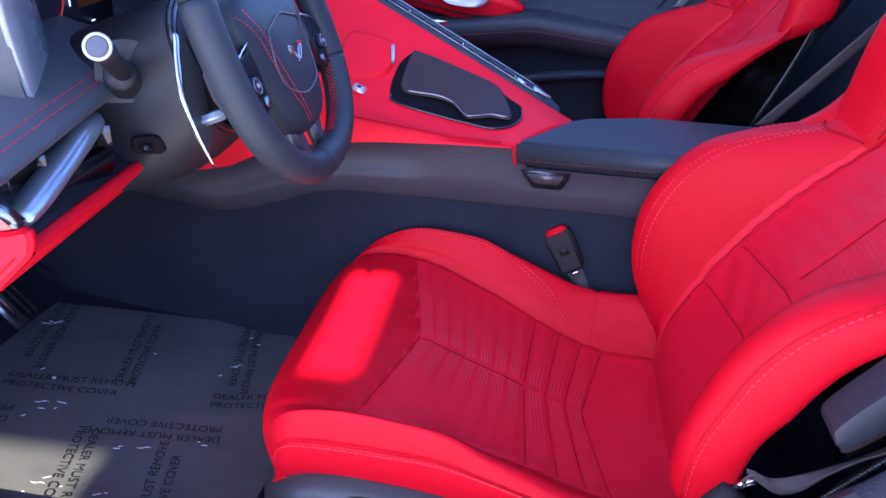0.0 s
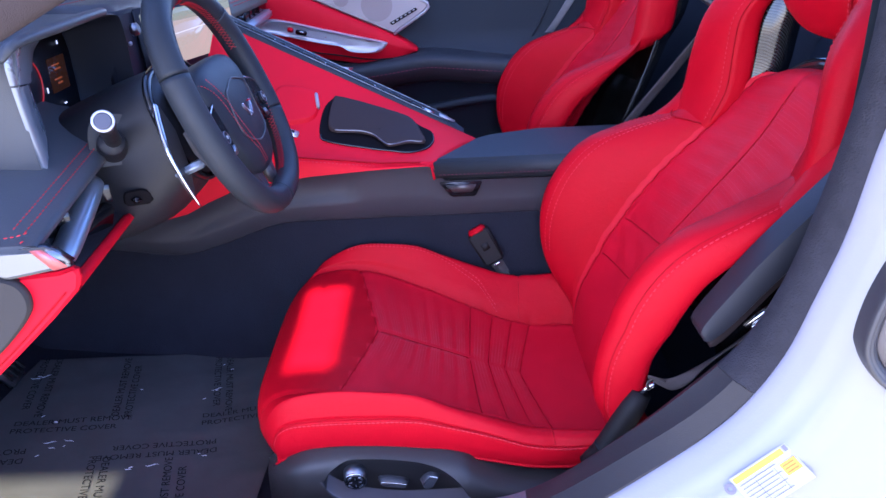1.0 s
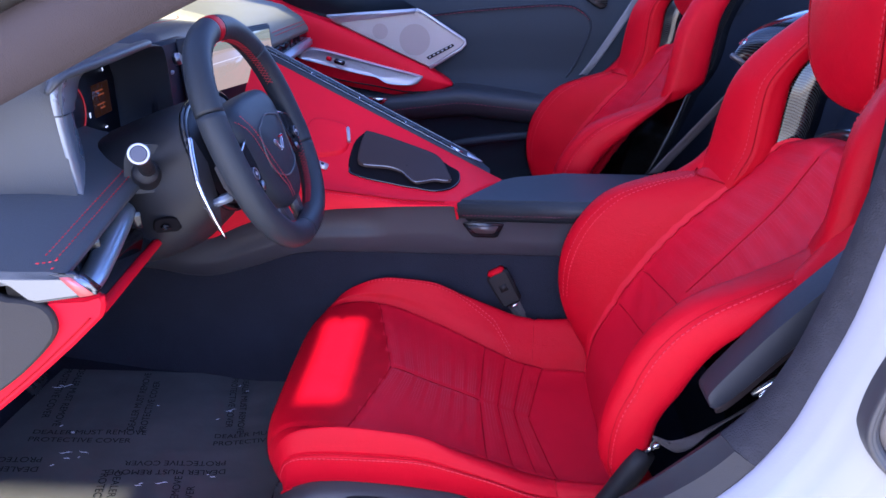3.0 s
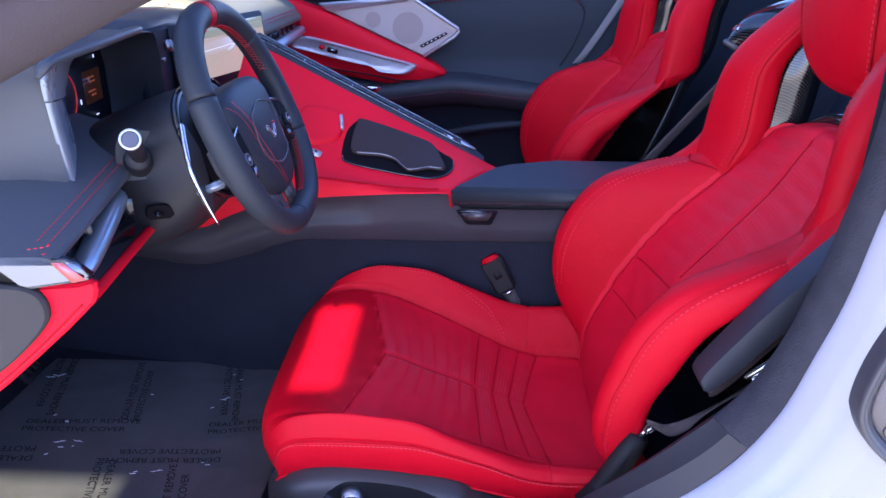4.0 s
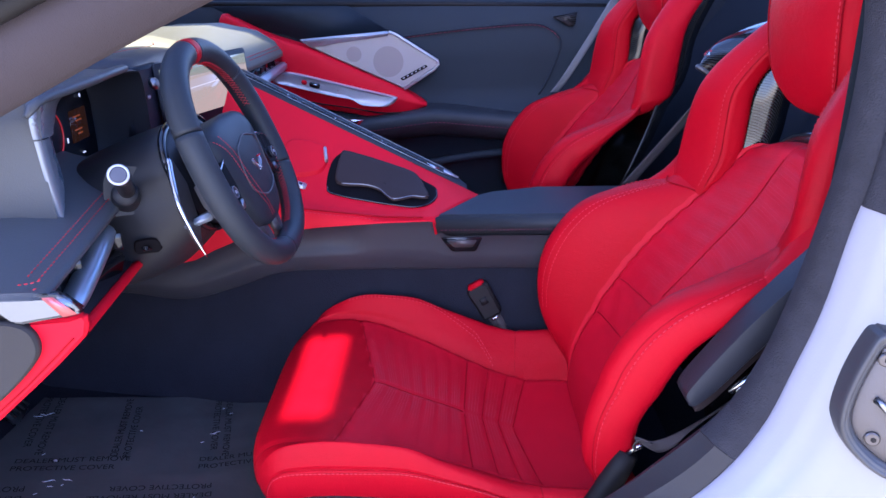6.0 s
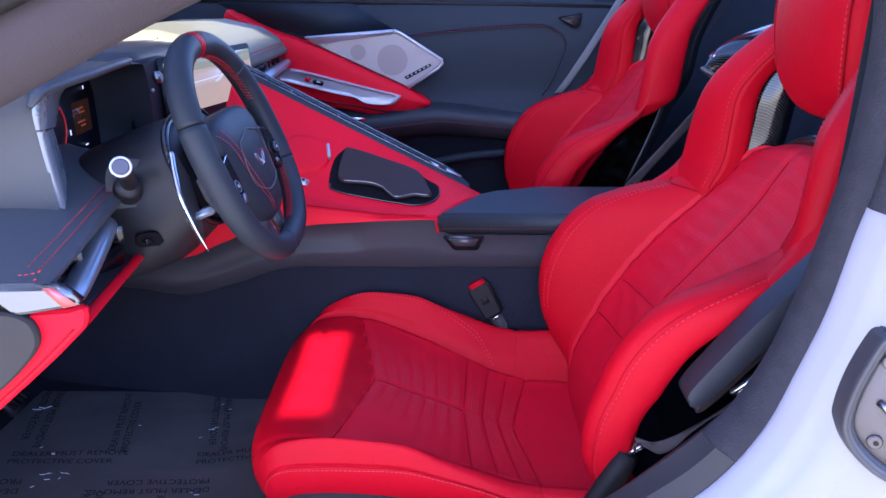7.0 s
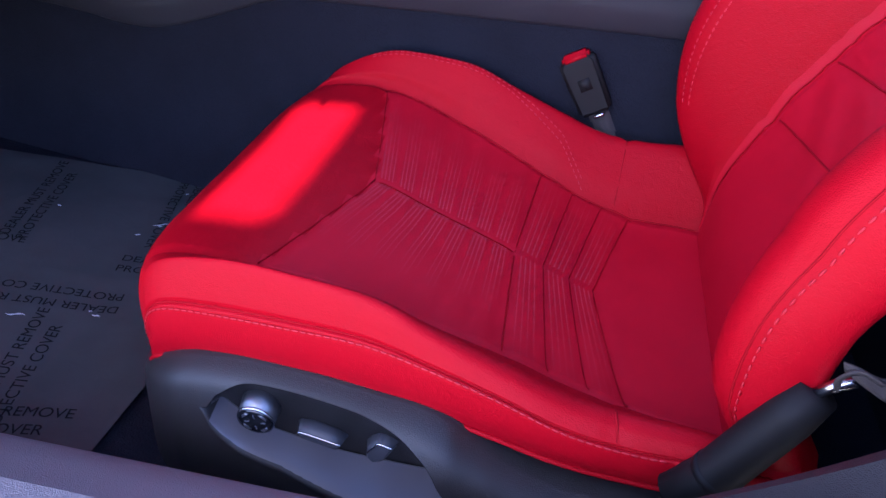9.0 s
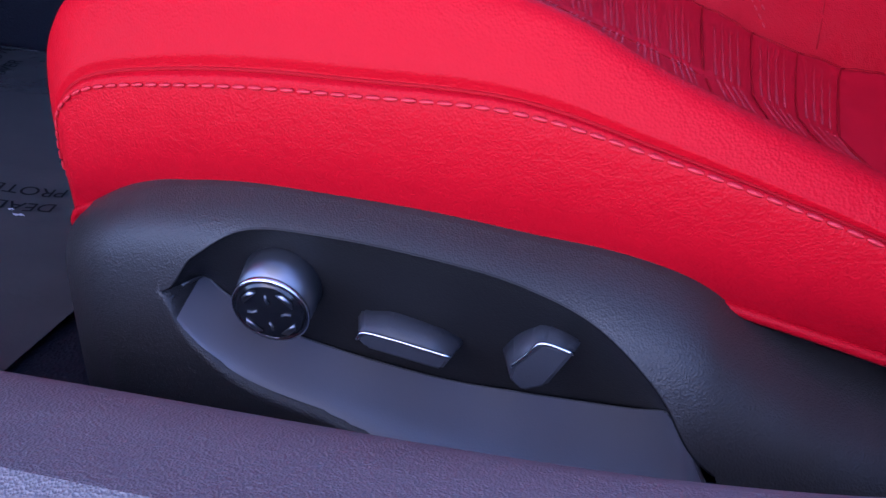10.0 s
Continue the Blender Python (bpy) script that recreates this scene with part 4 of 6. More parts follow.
for k in range(17):
    x = -0.262 + 0.0222 * k
    z = strip_z(x) + 0.0095
    wide = 0.0195 if k % 8 != 4 else 0.008
    key = part("key", box((wide + 0.0018, 0.026, 0.003), (x, 0.404, z - 0.0020), 0.0004, 2, (-6, tilt, 0)), KEY_GLASS if k < 16 else CHROME, console, "black climate key" if k < 16 else "bright metal end key")
    if k < 16:
        part("key_mark", box((wide * 0.35, 0.003, 0.0008), (x - 0.001, 0.400 + 0.004 * (k % 2), z - 0.0006), 0.0002, 1, (-6, tilt, 0)), SILVER, key)
        if k % 4 == 3:
            part("key_edge", box((0.003, 0.024, 0.0012), (x + wide / 2, 0.404, z - 0.0007 - 0.26 * wide), 0.0004, 1, (-6, tilt, 0)), CHROME, key)


def on_red(pts, lift):
    return [(x, y, red_top(x, y) + lift) for x, y in pts]


def plate_on_red(name, outline, lift, thick, mat, label, parent, tilt_up=0.0, sub=9):
    """A plate that follows the red face, from a plan outline (x, y)."""
    o = spline(outline, 48, True)
    c = o.mean(0)
    rows_ = []
    for t, dz in ((1.0, -thick), (1.0, -0.25 * thick), (0.985, -0.05 * thick), (0.95, 0.0), (0.7, 0.0), (0.4, 0.0), (0.02, 0.0)):
        rows_.append([(*(c + (q - c) * t), red_top(*(c + (q - c) * t)) + lift + dz + tilt_up * ((c + (q - c) * t)[1] - 0.25)) for q in o])
    return part(name, sheet(name, rows_, close_v=True), mat, parent, label)


plate_on_red("cup_tray", [(-0.101, .270), (-0.099, .313), (-0.083, .338), (-0.065, .346), (0.034, .354), (0.080, .340), (0.098, .331), (0.099, .297), (0.085, .270), (0.056, .255), (0.019, .258), (-0.027, .260), (-0.065, .261)], 0.0015, 0.004, RECESS_SHADE, "flat black plate in place of the cup holder well", console)
part("cup_rim", tube("cup_rim", on_red(spline([(-0.1, .275), (-0.097, .265), (-0.065, .2605), (-0.027, .2595), (0.019, .2575), (0.056, .2545), (0.084, .2695), (0.0985, .297), (0.098, .325)], 40), 0.002), 0.0016, 8), GLOSS, console, "gloss black lip of the cup holder")
LID_EDGE = [(-0.087, .286), (-0.080, .328), (-0.064, .338), (0.034, .343), (0.063, .336), (0.078, .306), (0.085, .283), (0.074, .277), (0.055, .276), (0.034, .266), (0.019, .262), (0.006, .272), (-0.006, .282), (-0.028, .285), (-0.060, .280), (-0.075, .278)]
lid = plate_on_red("cup_lid", LID_EDGE, 0.013, 0.007, LID, "matt grey-brown cup holder lid with a wavy edge", console)
# Added tube: the lid edge's highlight is put into bright metal.
part("lid_edge", tube("lid_edge", on_red(spline(LID_EDGE[6:], 40), 0.0105), 0.0011, 6), DARK_METAL, lid, "thin metal tube in place of the highlight on the lower edge")
# drive selector: pull switch and small chrome button on the red face
sel = part("selector", plate_on_red("selector_base", [(-0.175, .282), (-0.175, .325), (-0.112, .335), (-0.107, .31), (-0.125, .292)], 0.009, 0.010, RED_TRIM, "", console).data, RED_TRIM)
sel.parent = console
bpy.data.objects.remove(bpy.data.objects["selector_base"])
tagged(sel, "raised red selector housing")
part("selector_pull", box((0.006, 0.035, 0.014), (-0.108, 0.322, red_top(-0.108, 0.322) + 0.008), 0.002, 2, (30, 0, 12)), SILVER, console, "silver pull switch")
part("park_button", box((0.020, 0.016, 0.005), (-0.148, 0.268, red_top(-0.148, 0.268) + 0.003), 0.002, 2, (28, 20, 0)), SILVER, console, "small silver button")
part("park_mark", box((0.006, 0.006, 0.002), (-0.148, 0.268, red_top(-0.148, 0.268) + 0.006), 0.0005, 1, (28, 20, 0)), GLOSS, console)

# armrest lid
arm_top = [(0.094, .2155), (0.175, .345), (0.205, .368), (0.30, .40), (0.60, .40), (0.60, .2155)]
bm = prism("armrest", [(x, y) for x, y in arm_top], 0.039, pose(0, 0, 0.607), 0.006, 3)
arm = part("armrest", bm, BLACK_LEATHER, console, "padded black leather armrest with red stitching")
stitches("stitching", [(x, 0.2150, 0.6185) for x in np.linspace(0.107, 0.45, 40)], arm, DOOR_THREAD, 0.004, 0.003, 0.0005, (0, -0.0004, 0))
part("armrest_base", box((0.48, 0.17, 0.07), (0.365, 0.325, 0.572), 0.004), PLASTIC, console, "charcoal box under the armrest")
latch = part("latch", prism("latch", [(0.106, .604), (0.182, .604), (0.170, .577), (0.127, .577)], 0.006, on_y(0.2195), 0.002, 2), GLOSS, console, "gloss black armrest latch")
part("latch_pull", prism("latch_pull", [(0.116, .600), (0.172, .600), (0.164, .586), (0.131, .586)], 0.004, on_y(0.2150), 0.0015, 2), PLASTIC, latch)

# ---- steering wheel and column ----
TW = radians(22)
WC = np.array([-0.172, -0.020, 0.822])
E1, E2, EN = np.array([0, 1.0, 0]), np.array([-math.sin(TW), 0, math.cos(TW)]), np.array([math.cos(TW), 0, math.sin(TW)])


def wp(u, v, w=0.0):
    return WC + u * E1 + v * E2 + w * EN


WM = Matrix(((E1[0], E2[0], EN[0], WC[0]), (E1[1], E2[1], EN[1], WC[1]), (E1[2], E2[2], EN[2], WC[2]), (0, 0, 0, 1)))


def rim_at(a):
    c, s = math.cos(a), math.sin(a)
    k = 2.0 / 2.3
    return (0.150 * math.copysign(abs(c) ** k, c), 0.148 * math.copysign(abs(s) ** k, s))


wheel = thing("steering_wheel", "black leather steering wheel with red stitching and red centre mark", "steering wheel")


def rim_piece(name, a0, a1, r, mat, label, n=40):
    path = [wp(*rim_at(a)) for a in np.linspace(a0, a1, n)]
    return part(name, tube(name, path, r, 18), mat, wheel, label)


D = math.pi / 180
rim_piece("rim_grip", 96 * D, 160 * D, 0.0178, BLACK_LEATHER, "smooth black leather rim")
rim_piece("rim_grip", 160.6 * D, 262 * D, 0.0180, BLACK_LEATHER, "smooth black leather rim")
rim_piece("rim_grip", 262.6 * D, 340 * D, 0.0178, BLACK_LEATHER, "smooth black leather rim")
rim_piece("rim_grip", 340.6 * D, 400 * D, 0.0180, BLACK_LEATHER, "smooth black leather rim")
rim_piece("rim_grip", 400.6 * D, 450 * D, 0.0178, BLACK_LEATHER, "smooth black leather rim")
rim_piece("centre_mark", 90 * D, 96 * D, 0.0181, RED, "red leather ring at the top of the rim", 8)
for a0, a1 in ((-75, -12), (18, 84), (100, 165), (195, 255)):
    pts = []
    for k, a in enumerate(np.arange(a0, a1, 2.4)):
        u, v = rim_at(a * D)
        l = math.hypot(u, v)
        q = 1 - 0.0184 / l
        pts.append((u * q, v * q, 0.0048 if k % 2 else -0.0048))
    for flip_ in (1, -1):
        part("rim_stitching", tube("rim_stitching", [wp(u, v, w * flip_) for u, v, w in pts], 0.00055, 5), THREAD, wheel, "red baseball stitching inside the rim")

# airbag pad
pad = [(-0.090, .034), (-0.070, .050), (-0.03, .056), (0.03, .056), (0.070, .050), (0.090, .034), (0.088, .0), (0.076, -.045), (0.056, -.092), (0.026, -.108), (-0.026, -.108), (-0.056, -.092), (-0.076, -.045), (-0.088, .0)]
o = spline(pad, 72, True)
pc = np.array([0.0, -0.025])
rows = [[wp(*(pc + (np.array(q) - pc) * t), w) for q in o] for t, w in ((0.93, -0.045), (0.985, -0.028), (1.0, -0.012), (0.985, -0.003), (0.95, 0.002), (0.85, 0.007), (0.6, 0.012), (0.3, 0.0145), (0.02, 0.015))]
hub = part("airbag_pad", sheet("airbag_pad", rows, close_v=True, flip=False), BLACK_LEATHER, wheel, "black leather airbag pad with red stitching")


def pad_w(u, v):
    """Height of the pad's dome over the wheel plane."""
    t = max(abs(u) / (0.088 if v > 0 else 0.088 - 0.35 * (-v)), abs(v + 0.025) / 0.082)
    return float(np.interp(t, [0, .3, .6, .85, .95, 1], [.015, .0145, .012, .007, .002, -.01]))


for line in ([(-.086, .036), (-.070, .010), (-.058, -.028), (-.042, -.068), (-.024, -.098)], [(-.076, .038), (-.060, .012), (-.048, -.030), (-.033, -.070), (-.014, -.098)]):
    stitches("stitching", [wp(u, v, pad_w(u, v) + 0.0020) for u, v in spline(line, 40)], hub, THREAD, 0.0034, 0.0012, 0.0005)
o2 = spline([(-0.030, .014), (0.0, .020), (0.030, .014), (0.050, .004), (0.054, -.045), (0.020, -.064), (-0.020, -.066), (-0.054, -.045), (-0.050, .004)], 48, True)
part("pad_line", tube("pad_line", [wp(u, v, pad_w(u, v) + 0.0008) for u, v in o2], 0.0012, 6, True), PLASTIC, hub, "raised line round the badge")
for sgn in (-1, 1):
    q = WM @ pose(0.010 * sgn, -0.024, 0.0140, 0, 0, -40 * sgn)
    part("emblem_wing", prism("emblem_wing", [(-.003, -.010), (.0012, -.012), (.004, .006), (.0005, .013), (-.0035, .009)], 0.002, q, 0.0006), DARK_METAL, hub, "small polished wing of a plain badge")
    part("emblem_edge", tube("emblem_edge", [(q @ Vector(c))[:] for c in ((-.003, -.010, .002), (.0012, -.012, .002), (.004, .006, .002), (.0005, .013, .002))], 0.0008, 6), CHROME, hub)
part("emblem_spot", box((0.006, 0.007, 0.0015), wp(0.012, -0.016, 0.0172), 0.0005, 1, (0, -22, 0)), RED, hub, "small red spot of the badge")
# spokes with switch pods
for sgn in (-1, 1):
    q = WM
    sp = part("spoke", prism("spoke", [(sgn * u, v) for u, v in ((0.07, .010), (0.148, .002), (0.150, -.030), (0.125, -.070), (0.08, -.06))], 0.020, q @ pose(0, 0, -0.026), 0.005, 2), PLASTIC, wheel, "dark side spoke")
    face = [(0.086, .008), (0.124, -.004), (0.141, -.020), (0.143, -.048), (0.130, -.066), (0.094, -.062), (0.083, -.028)]
    pod = part("switch_pod", prism("switch_pod", [(sgn * u, v) for u, v in face], 0.010, q @ pose(0, 0, -0.006), 0.003, 2), GLOSS, wheel, "gloss black switch pod")
    part("switch_pod_edge", tube("switch_pod_edge", [wp(sgn * u, v, 0.0035) for u, v in spline(face[:5], 24)], 0.0014, 6), CHROME, pod, "bright edge")
    knob = part("thumb_wheel", disc(0.0095, 0.0085, 0.006, WM @ pose(sgn * 0.114, -0.032, 0.006), 24, 0.0015), CLUSTER_BLACK, pod, "round black thumb control")
    part("thumb_ring", tube("thumb_ring", [wp(sgn * 0.114 + 0.0078 * math.cos(a), -0.032 + 0.0078 * math.sin(a), 0.0088) for a in np.linspace(0, 2 * math.pi, 24, endpoint=False)], 0.0007, 6, True), DARK_METAL, knob)
    part("thumb_spot", disc(0.0024, 0.0024, 0.001, WM @ pose(sgn * 0.114, -0.032, 0.0094), 16), SILVER, knob)
    part("rocker", prism("rocker", [(sgn * u, v) for u, v in ((0.094, -.046), (0.104, -.046), (0.106, -.058), (0.098, -.058))], 0.003, WM @ pose(0, 0, 0.0035), 0.001), DARK_METAL, pod, "dark metal rocker")
    low = part("lower_spoke", prism("lower_spoke", [(sgn * u, v) for u, v in ((0.020, -.095), (0.050, -.085), (0.046, -.11), (0.036, -.135), (0.020, -.140), (0.016, -.12))], 0.014, q @ pose(0, 0, -0.020), 0.004, 2), PLASTIC, wheel, "dark lower spoke")
    pts = [wp(sgn * u, v, -0.050) for u, v in ((0.113, .040), (0.118, .032), (0.133, .015), (0.152, -.015), (0.157, -.054), (0.155, -.088))]
    pd = part("shift_paddle", tube("shift_paddle", spline(pts, 24), np.interp(np.linspace(0, 1, 24), [0, .1, .5, 1], [.002, .0035, .0032, .001]), 8, flat=0.6), CHROME, wheel, "polished shift paddle")
    part("paddle_blade", prism("paddle_blade", [(sgn * u, v) for u, v in ((0.100, .036), (0.114, .036), (0.134, .012), (0.150, -.015), (0.155, -.054), (0.152, -.078), (0.120, -.050), (0.095, .0))], 0.005, q @ pose(0, 0, -0.056), 0.001), PLASTIC, pd, "dark paddle blade")
    part("paddle_stem", box((0.040, 0.022, 0.010), wp(sgn * 0.128, -0.045, -0.046), 0.003, 2, (0, -22, 0)), BEZEL, pd, "pale grey paddle stem")

# column shroud: loft along the steering axis
column = thing("steering_column", "charcoal plastic steering column shroud with a wiper stalk", "steering column")
rows = []
for d, hw, hh, dv in ((0.050, .070, .055, -.002), (0.058, .094, .072, -.003), (0.070, .102, .077, -.003), (0.10, .106, .086, -.011), (0.15, .108, .094, -.017), (0.24, .10, .09, -.014), (0.34, .09, .058, .02)):
    ring = []
    for a in np.linspace(0, 2 * math.pi, 48, endpoint=False):
        c, s_ = math.cos(a), math.sin(a)
        ring.append(wp(hw * math.copysign(abs(c) ** 0.62, c), dv + hh * math.copysign(abs(s_) ** 0.62, s_), -d))
    rows.append(ring)
rr = np.array(rows)
g = np.array([[spline(rr[:, j], 26)[i] for j in range(48)] for i in range(26)])
part("shroud", sheet("shroud", g, close_v=True, cap=True, flip=True), SHROUD, column, "charcoal plastic shroud")
part("collar", tube("collar", [wp(0.103 * math.copysign(abs(math.cos(a)) ** 0.7, math.cos(a)), -0.003 + 0.077 * math.copysign(abs(math.sin(a)) ** 0.7, math.sin(a)), -0.062) for a in np.linspace(0, 2 * math.pi, 60, endpoint=False)], 0.006, 8, True), GLOSS, column, "gloss black collar behind the wheel")
st = part("stalk", tube("stalk", [(-0.292, -0.130, 0.795), (-0.280, -0.165, 0.812), (-0.268, -0.198, 0.830), (-0.2625, -0.212, 0.837), (-0.2575, -0.2275, 0.8445)], [0.0105, 0.0100, 0.0100, 0.0120, 0.0120], 24), SHROUD, column, "black stalk with a ringed round end")
ax = Vector((0.33, -0.86, 0.40)).normalized()
qs = Matrix.Translation((-0.2570, -0.2290, 0.8452)) @ ax.to_track_quat("Z", "Y").to_matrix().to_4x4()
part("stalk_ring", tube("stalk_ring", [(qs @ Vector((0.0108 * math.cos(a), 0.0108 * math.sin(a), 0.0)))[:] for a in np.linspace(0, 2 * math.pi, 36, endpoint=False)], 0.0018, 8, True), SILVER, st, "pale ring on the end of the stalk")
part("stalk_cap", disc(0.0098, 0.0092, 0.003, qs @ pose(0, 0, 0.0008), 30, 0.001), material("stalk_button", (0.055, 0.055, 0.075), 0.5), st, "grey end button")
part("stalk_boot", tube("stalk_boot", [(-0.306, -0.100, 0.778), (-0.299, -0.122, 0.786), (-0.291, -0.142, 0.797), (-0.288, -0.148, 0.800)], [0.024, 0.020, 0.0165, 0.0145], 28), SHROUD, column, "moulded stalk socket")
bq = Matrix.Translation((-0.2955, -0.121, 0.795)) @ Vector((0.42, -0.90, 0.10)).to_track_quat("Z", "Y").to_matrix().to_4x4()
part("stalk_plate", prism("stalk_plate", spline([(-.028, -.030), (.024, -.030), (.029, -.024), (.029, .012), (.020, .028), (.0, .033), (-.020, .028), (-.029, .012), (-.031, -.024)], 40, True), 0.012, bq @ Matrix.Translation((0, 0, -0.006)), 0.003, 2), SHROUD, column, "flush plate round the stalk")
kl = part("tilt_lever_recess", prism("tilt_lever_recess", [(u * 0.75, v * 0.75) for u, v in spline([(-.021, -.012), (.0, -.015), (.021, -.013), (.024, .004), (.012, .014), (-.010, .014), (-.021, .009)], 28, True)], 0.004, Matrix.Translation((-0.279, -0.128, 0.722)) @ Vector((0.35, -0.93, -0.1)).to_track_quat("Z", "Y").to_matrix().to_4x4(), 0.002, 2), RECESS_SHADE, column, "flat black plate in place of the tilt lever recess")
part("tilt_lever", box((0.013, 0.010, 0.007), (-0.278, -0.135, 0.7200), 0.003, 2, (10, 12, 20)), GLOSS, kl, "short black lever")


# ---- dashboard ----
RED_REFLECTION = material("red_reflection_metal", (0.50, 0.13, 0.13), 0.32, 0.8)
END_METAL = material("brushed_end_trim", (0.19, 0.205, 0.235), 0.24, 0.95, 0.05, 600, 0.05)
dash = thing("dashboard", "grey leather dashboard with red lower panel and digital cluster", "dashboard")
# instrument hood: rear rim, rounded bezel, dark cavity
hood_rim = [(-0.205, .772), (-0.222, .790), (-0.228, .830), (-0.227, .885), (-0.222, .915), (-0.205, .930), (-0.10, .932), (0.0, .930), (0.06, .926), (0.085, .915), (0.10, .86), (0.10, .80), (0.06, .775), (-0.08, .77)]
hr_ = spline(hood_rim, 72, True)
hc = np.array([-0.06, .85])
rows = []
for x, gy, gz in ((-0.70, 1.75, 1.05), (-0.55, 1.5, 1.04), (-0.44, 1.22, 1.03), (-0.375, 1.05, 1.015), (-0.350, 1.01, 1.01), (-0.341, .985, .985), (-0.36, .975, .965), (-0.39, .96, .93), (-0.415, .94, .90), (-0.425, .90, .86), (-0.4255, .45, .45), (-0.4255, .02, .02)):
    row = []
    for y, z in hr_:
        dy, dz = y - hc[0], z - hc[1]
        xx = x + 0.05 * max(0, dz) * (1 if x < -0.30 else 0)
        row.append((xx, hc[0] + dy * (gy if dy < 0 else min(gz, 1.15)), hc[1] + dz * gz))
    rows.append(row)
rows = np.array(rows)
part("instrument_hood", sheet("instrument_hood", rows[:6], close_v=True, flip=False), GREY_LEATHER, dash, "grey leather instrument hood")
part("cluster_cavity", sheet("cluster_cavity", rows[5:], close_v=True), CLUSTER_BLACK, dash, "gloss black cluster surround")
for name, st in (("hood_bezel", [((-.338, -.205, .934), (-.376, -.083, .914)), ((-.338, -.226, .929), (-.376, -.104, .904)), ((-.338, -.233, .908), (-.376, -.116, .888)), ((-.338, -.232, .888), (-.376, -.127, .871))]),
                 ("lower_bezel", [((-.3375, -.232, .886), (-.380, -.127, .869)), ((-.3375, -.227, .850), (-.379, -.124, .845)), ((-.3375, -.220, .815), (-.376, -.124, .810)), ((-.3375, -.208, .768), (-.372, -.134, .764))])):
    g_ = []
    for a_, b_ in st:
        a_, b_ = np.array(a_), np.array(b_)
        g_.append([a_ + np.array([-.006, -.002, 0]), a_, a_ * 0.7 + b_ * 0.3 + np.array([.002, 0, 0]), a_ * 0.3 + b_ * 0.7 + np.array([.002, 0, 0]), b_, b_ + np.array([-.03, .004, 0])])
    g_ = np.array(g_)
    part(name, sheet(name, np.array([[spline(g_[:, j], 14)[i] for j in range(6)] for i in range(14)]), flip=True), BEZEL, dash, "pale satin facet of the instrument hood")
lip_path = spline([(-.345, -.238, .914), (-.338, -.222, .928), (-.333, -.180, .932), (-.330, -.110, .934), (-.331, -.040, .935), (-.338, .020, .933), (-.355, .070, .928)], 40)
part("visor_lip", tube("visor_lip", lip_path, np.interp(np.linspace(0, 1, 40), [0, .1, .5, .85, 1], [.004, .008, .010, .008, .002]), 14, flat=0.7), GREY_LEATHER, dash, "padded grey leather lip of the instrument hood")
cl = part("cluster_screen", box((0.006, 0.22, 0.125), (-0.4215, -0.03, 0.85), 0.002), CLUSTER_BLACK, dash, "dark digital instrument screen")
ORANGE, WHITE_GLOW, RED_GLOW = glow("orange_glow", (1.0, 0.22, 0.05), 0.04), glow("white_glow", (0.9, 0.95, 1.0), 0.2), glow("red_glow", (1.0, 0.05, 0.05), 0.06)
part("warning_panel", box((0.001, 0.052, 0.046), (-0.4180, 0.030, 0.853), 0.0003), glow("dim_orange", (0.30, 0.10, 0.03), 0.013), cl, "dim amber message panel")
for k, (w, z) in enumerate(((0.022, .866), (0.018, .860), (0.022, .847), (0.014, .841))):
    part("message_bar", box((0.001, w, 0.0022), (-0.4170, 0.025 + 0.004 * (k % 2), z), 0.0002), ORANGE, cl)
arc = [(-0.4172, -0.058 + 0.036 * math.cos(a), 0.852 + 0.036 * math.sin(a)) for a in np.linspace(-1.1, 1.1, 20)]
part("dial_arc", tube("dial_arc", arc, 0.0011, 5), RED_GLOW, cl, "red dial arc")
for y, z, w, h in ((-0.012, .838, .004, .012), (-0.008, .806, .022, .004), (0.030, .812, .012, .003), (0.045, .893, .004, .008), (-0.03, .822, .006, .004)):
    part("gauge_mark", box((0.001, w * 0.6, h * 0.6), (-0.4170, y, z), 0.0002), WHITE_GLOW, cl)
# display housing between cluster and centre screen
part("display_wall", prism("display_wall", [(0.095, .785), (0.095, .920), (0.235, .917), (0.30, .900), (0.46, .912), (0.50, .80), (0.47, .775), (0.2, .77)], 0.02, on_x(-0.38), 0.004), CLUSTER_BLACK, dash, "gloss black display housing")
part("display_knob", disc(0.010, 0.009, 0.012, Matrix.Translation((-0.345, 0.150, 0.893)) @ Matrix.Rotation(radians(80), 4, "Y"), 24, 0.002), DARK_METAL, dash, "small round knob beside the display")
part("display_button", box((0.004, 0.008, 0.006), (-0.356, 0.150, 0.872), 0.001), SILVER, dash)
scr = part("centre_screen", box((0.010, 0.27, 0.132), (-0.312, 0.315, 0.852), 0.003, 2, (0, -5, -18)), CLUSTER_BLACK, dash, "centre touch screen showing a pale map")
SM = Matrix.Translation((-0.312, 0.315, 0.852)) @ pose(0, 0, 0, 0, -5, -18) @ Matrix.Translation((0.0056, 0, 0)) @ Matrix(((0, 0, 1, 0), (1, 0, 0, 0), (0, 1, 0, 0), (0, 0, 0, 1)))
part("map", prism("map", [(-.128, -.030), (.128, -.030), (.128, .036), (-.128, .036)], 0.0006, SM), glow("map_glow", (0.62, 0.47, 0.30), 0.17), scr, "pale tan map")
part("map_park", prism("map_park", [(-.128, .0362), (.128, .0362), (.128, .056), (-.128, .056)], 0.0006, SM), glow("map_green", (0.42, 0.44, 0.28), 0.15), scr, "pale green map strip")
part("map_road", prism("map_road", [(-.128, .012), (.128, .022), (.128, .0235), (-.128, .0135)], 0.0009, SM), glow("map_line", (0.75, 0.68, 0.55), 0.22), scr)
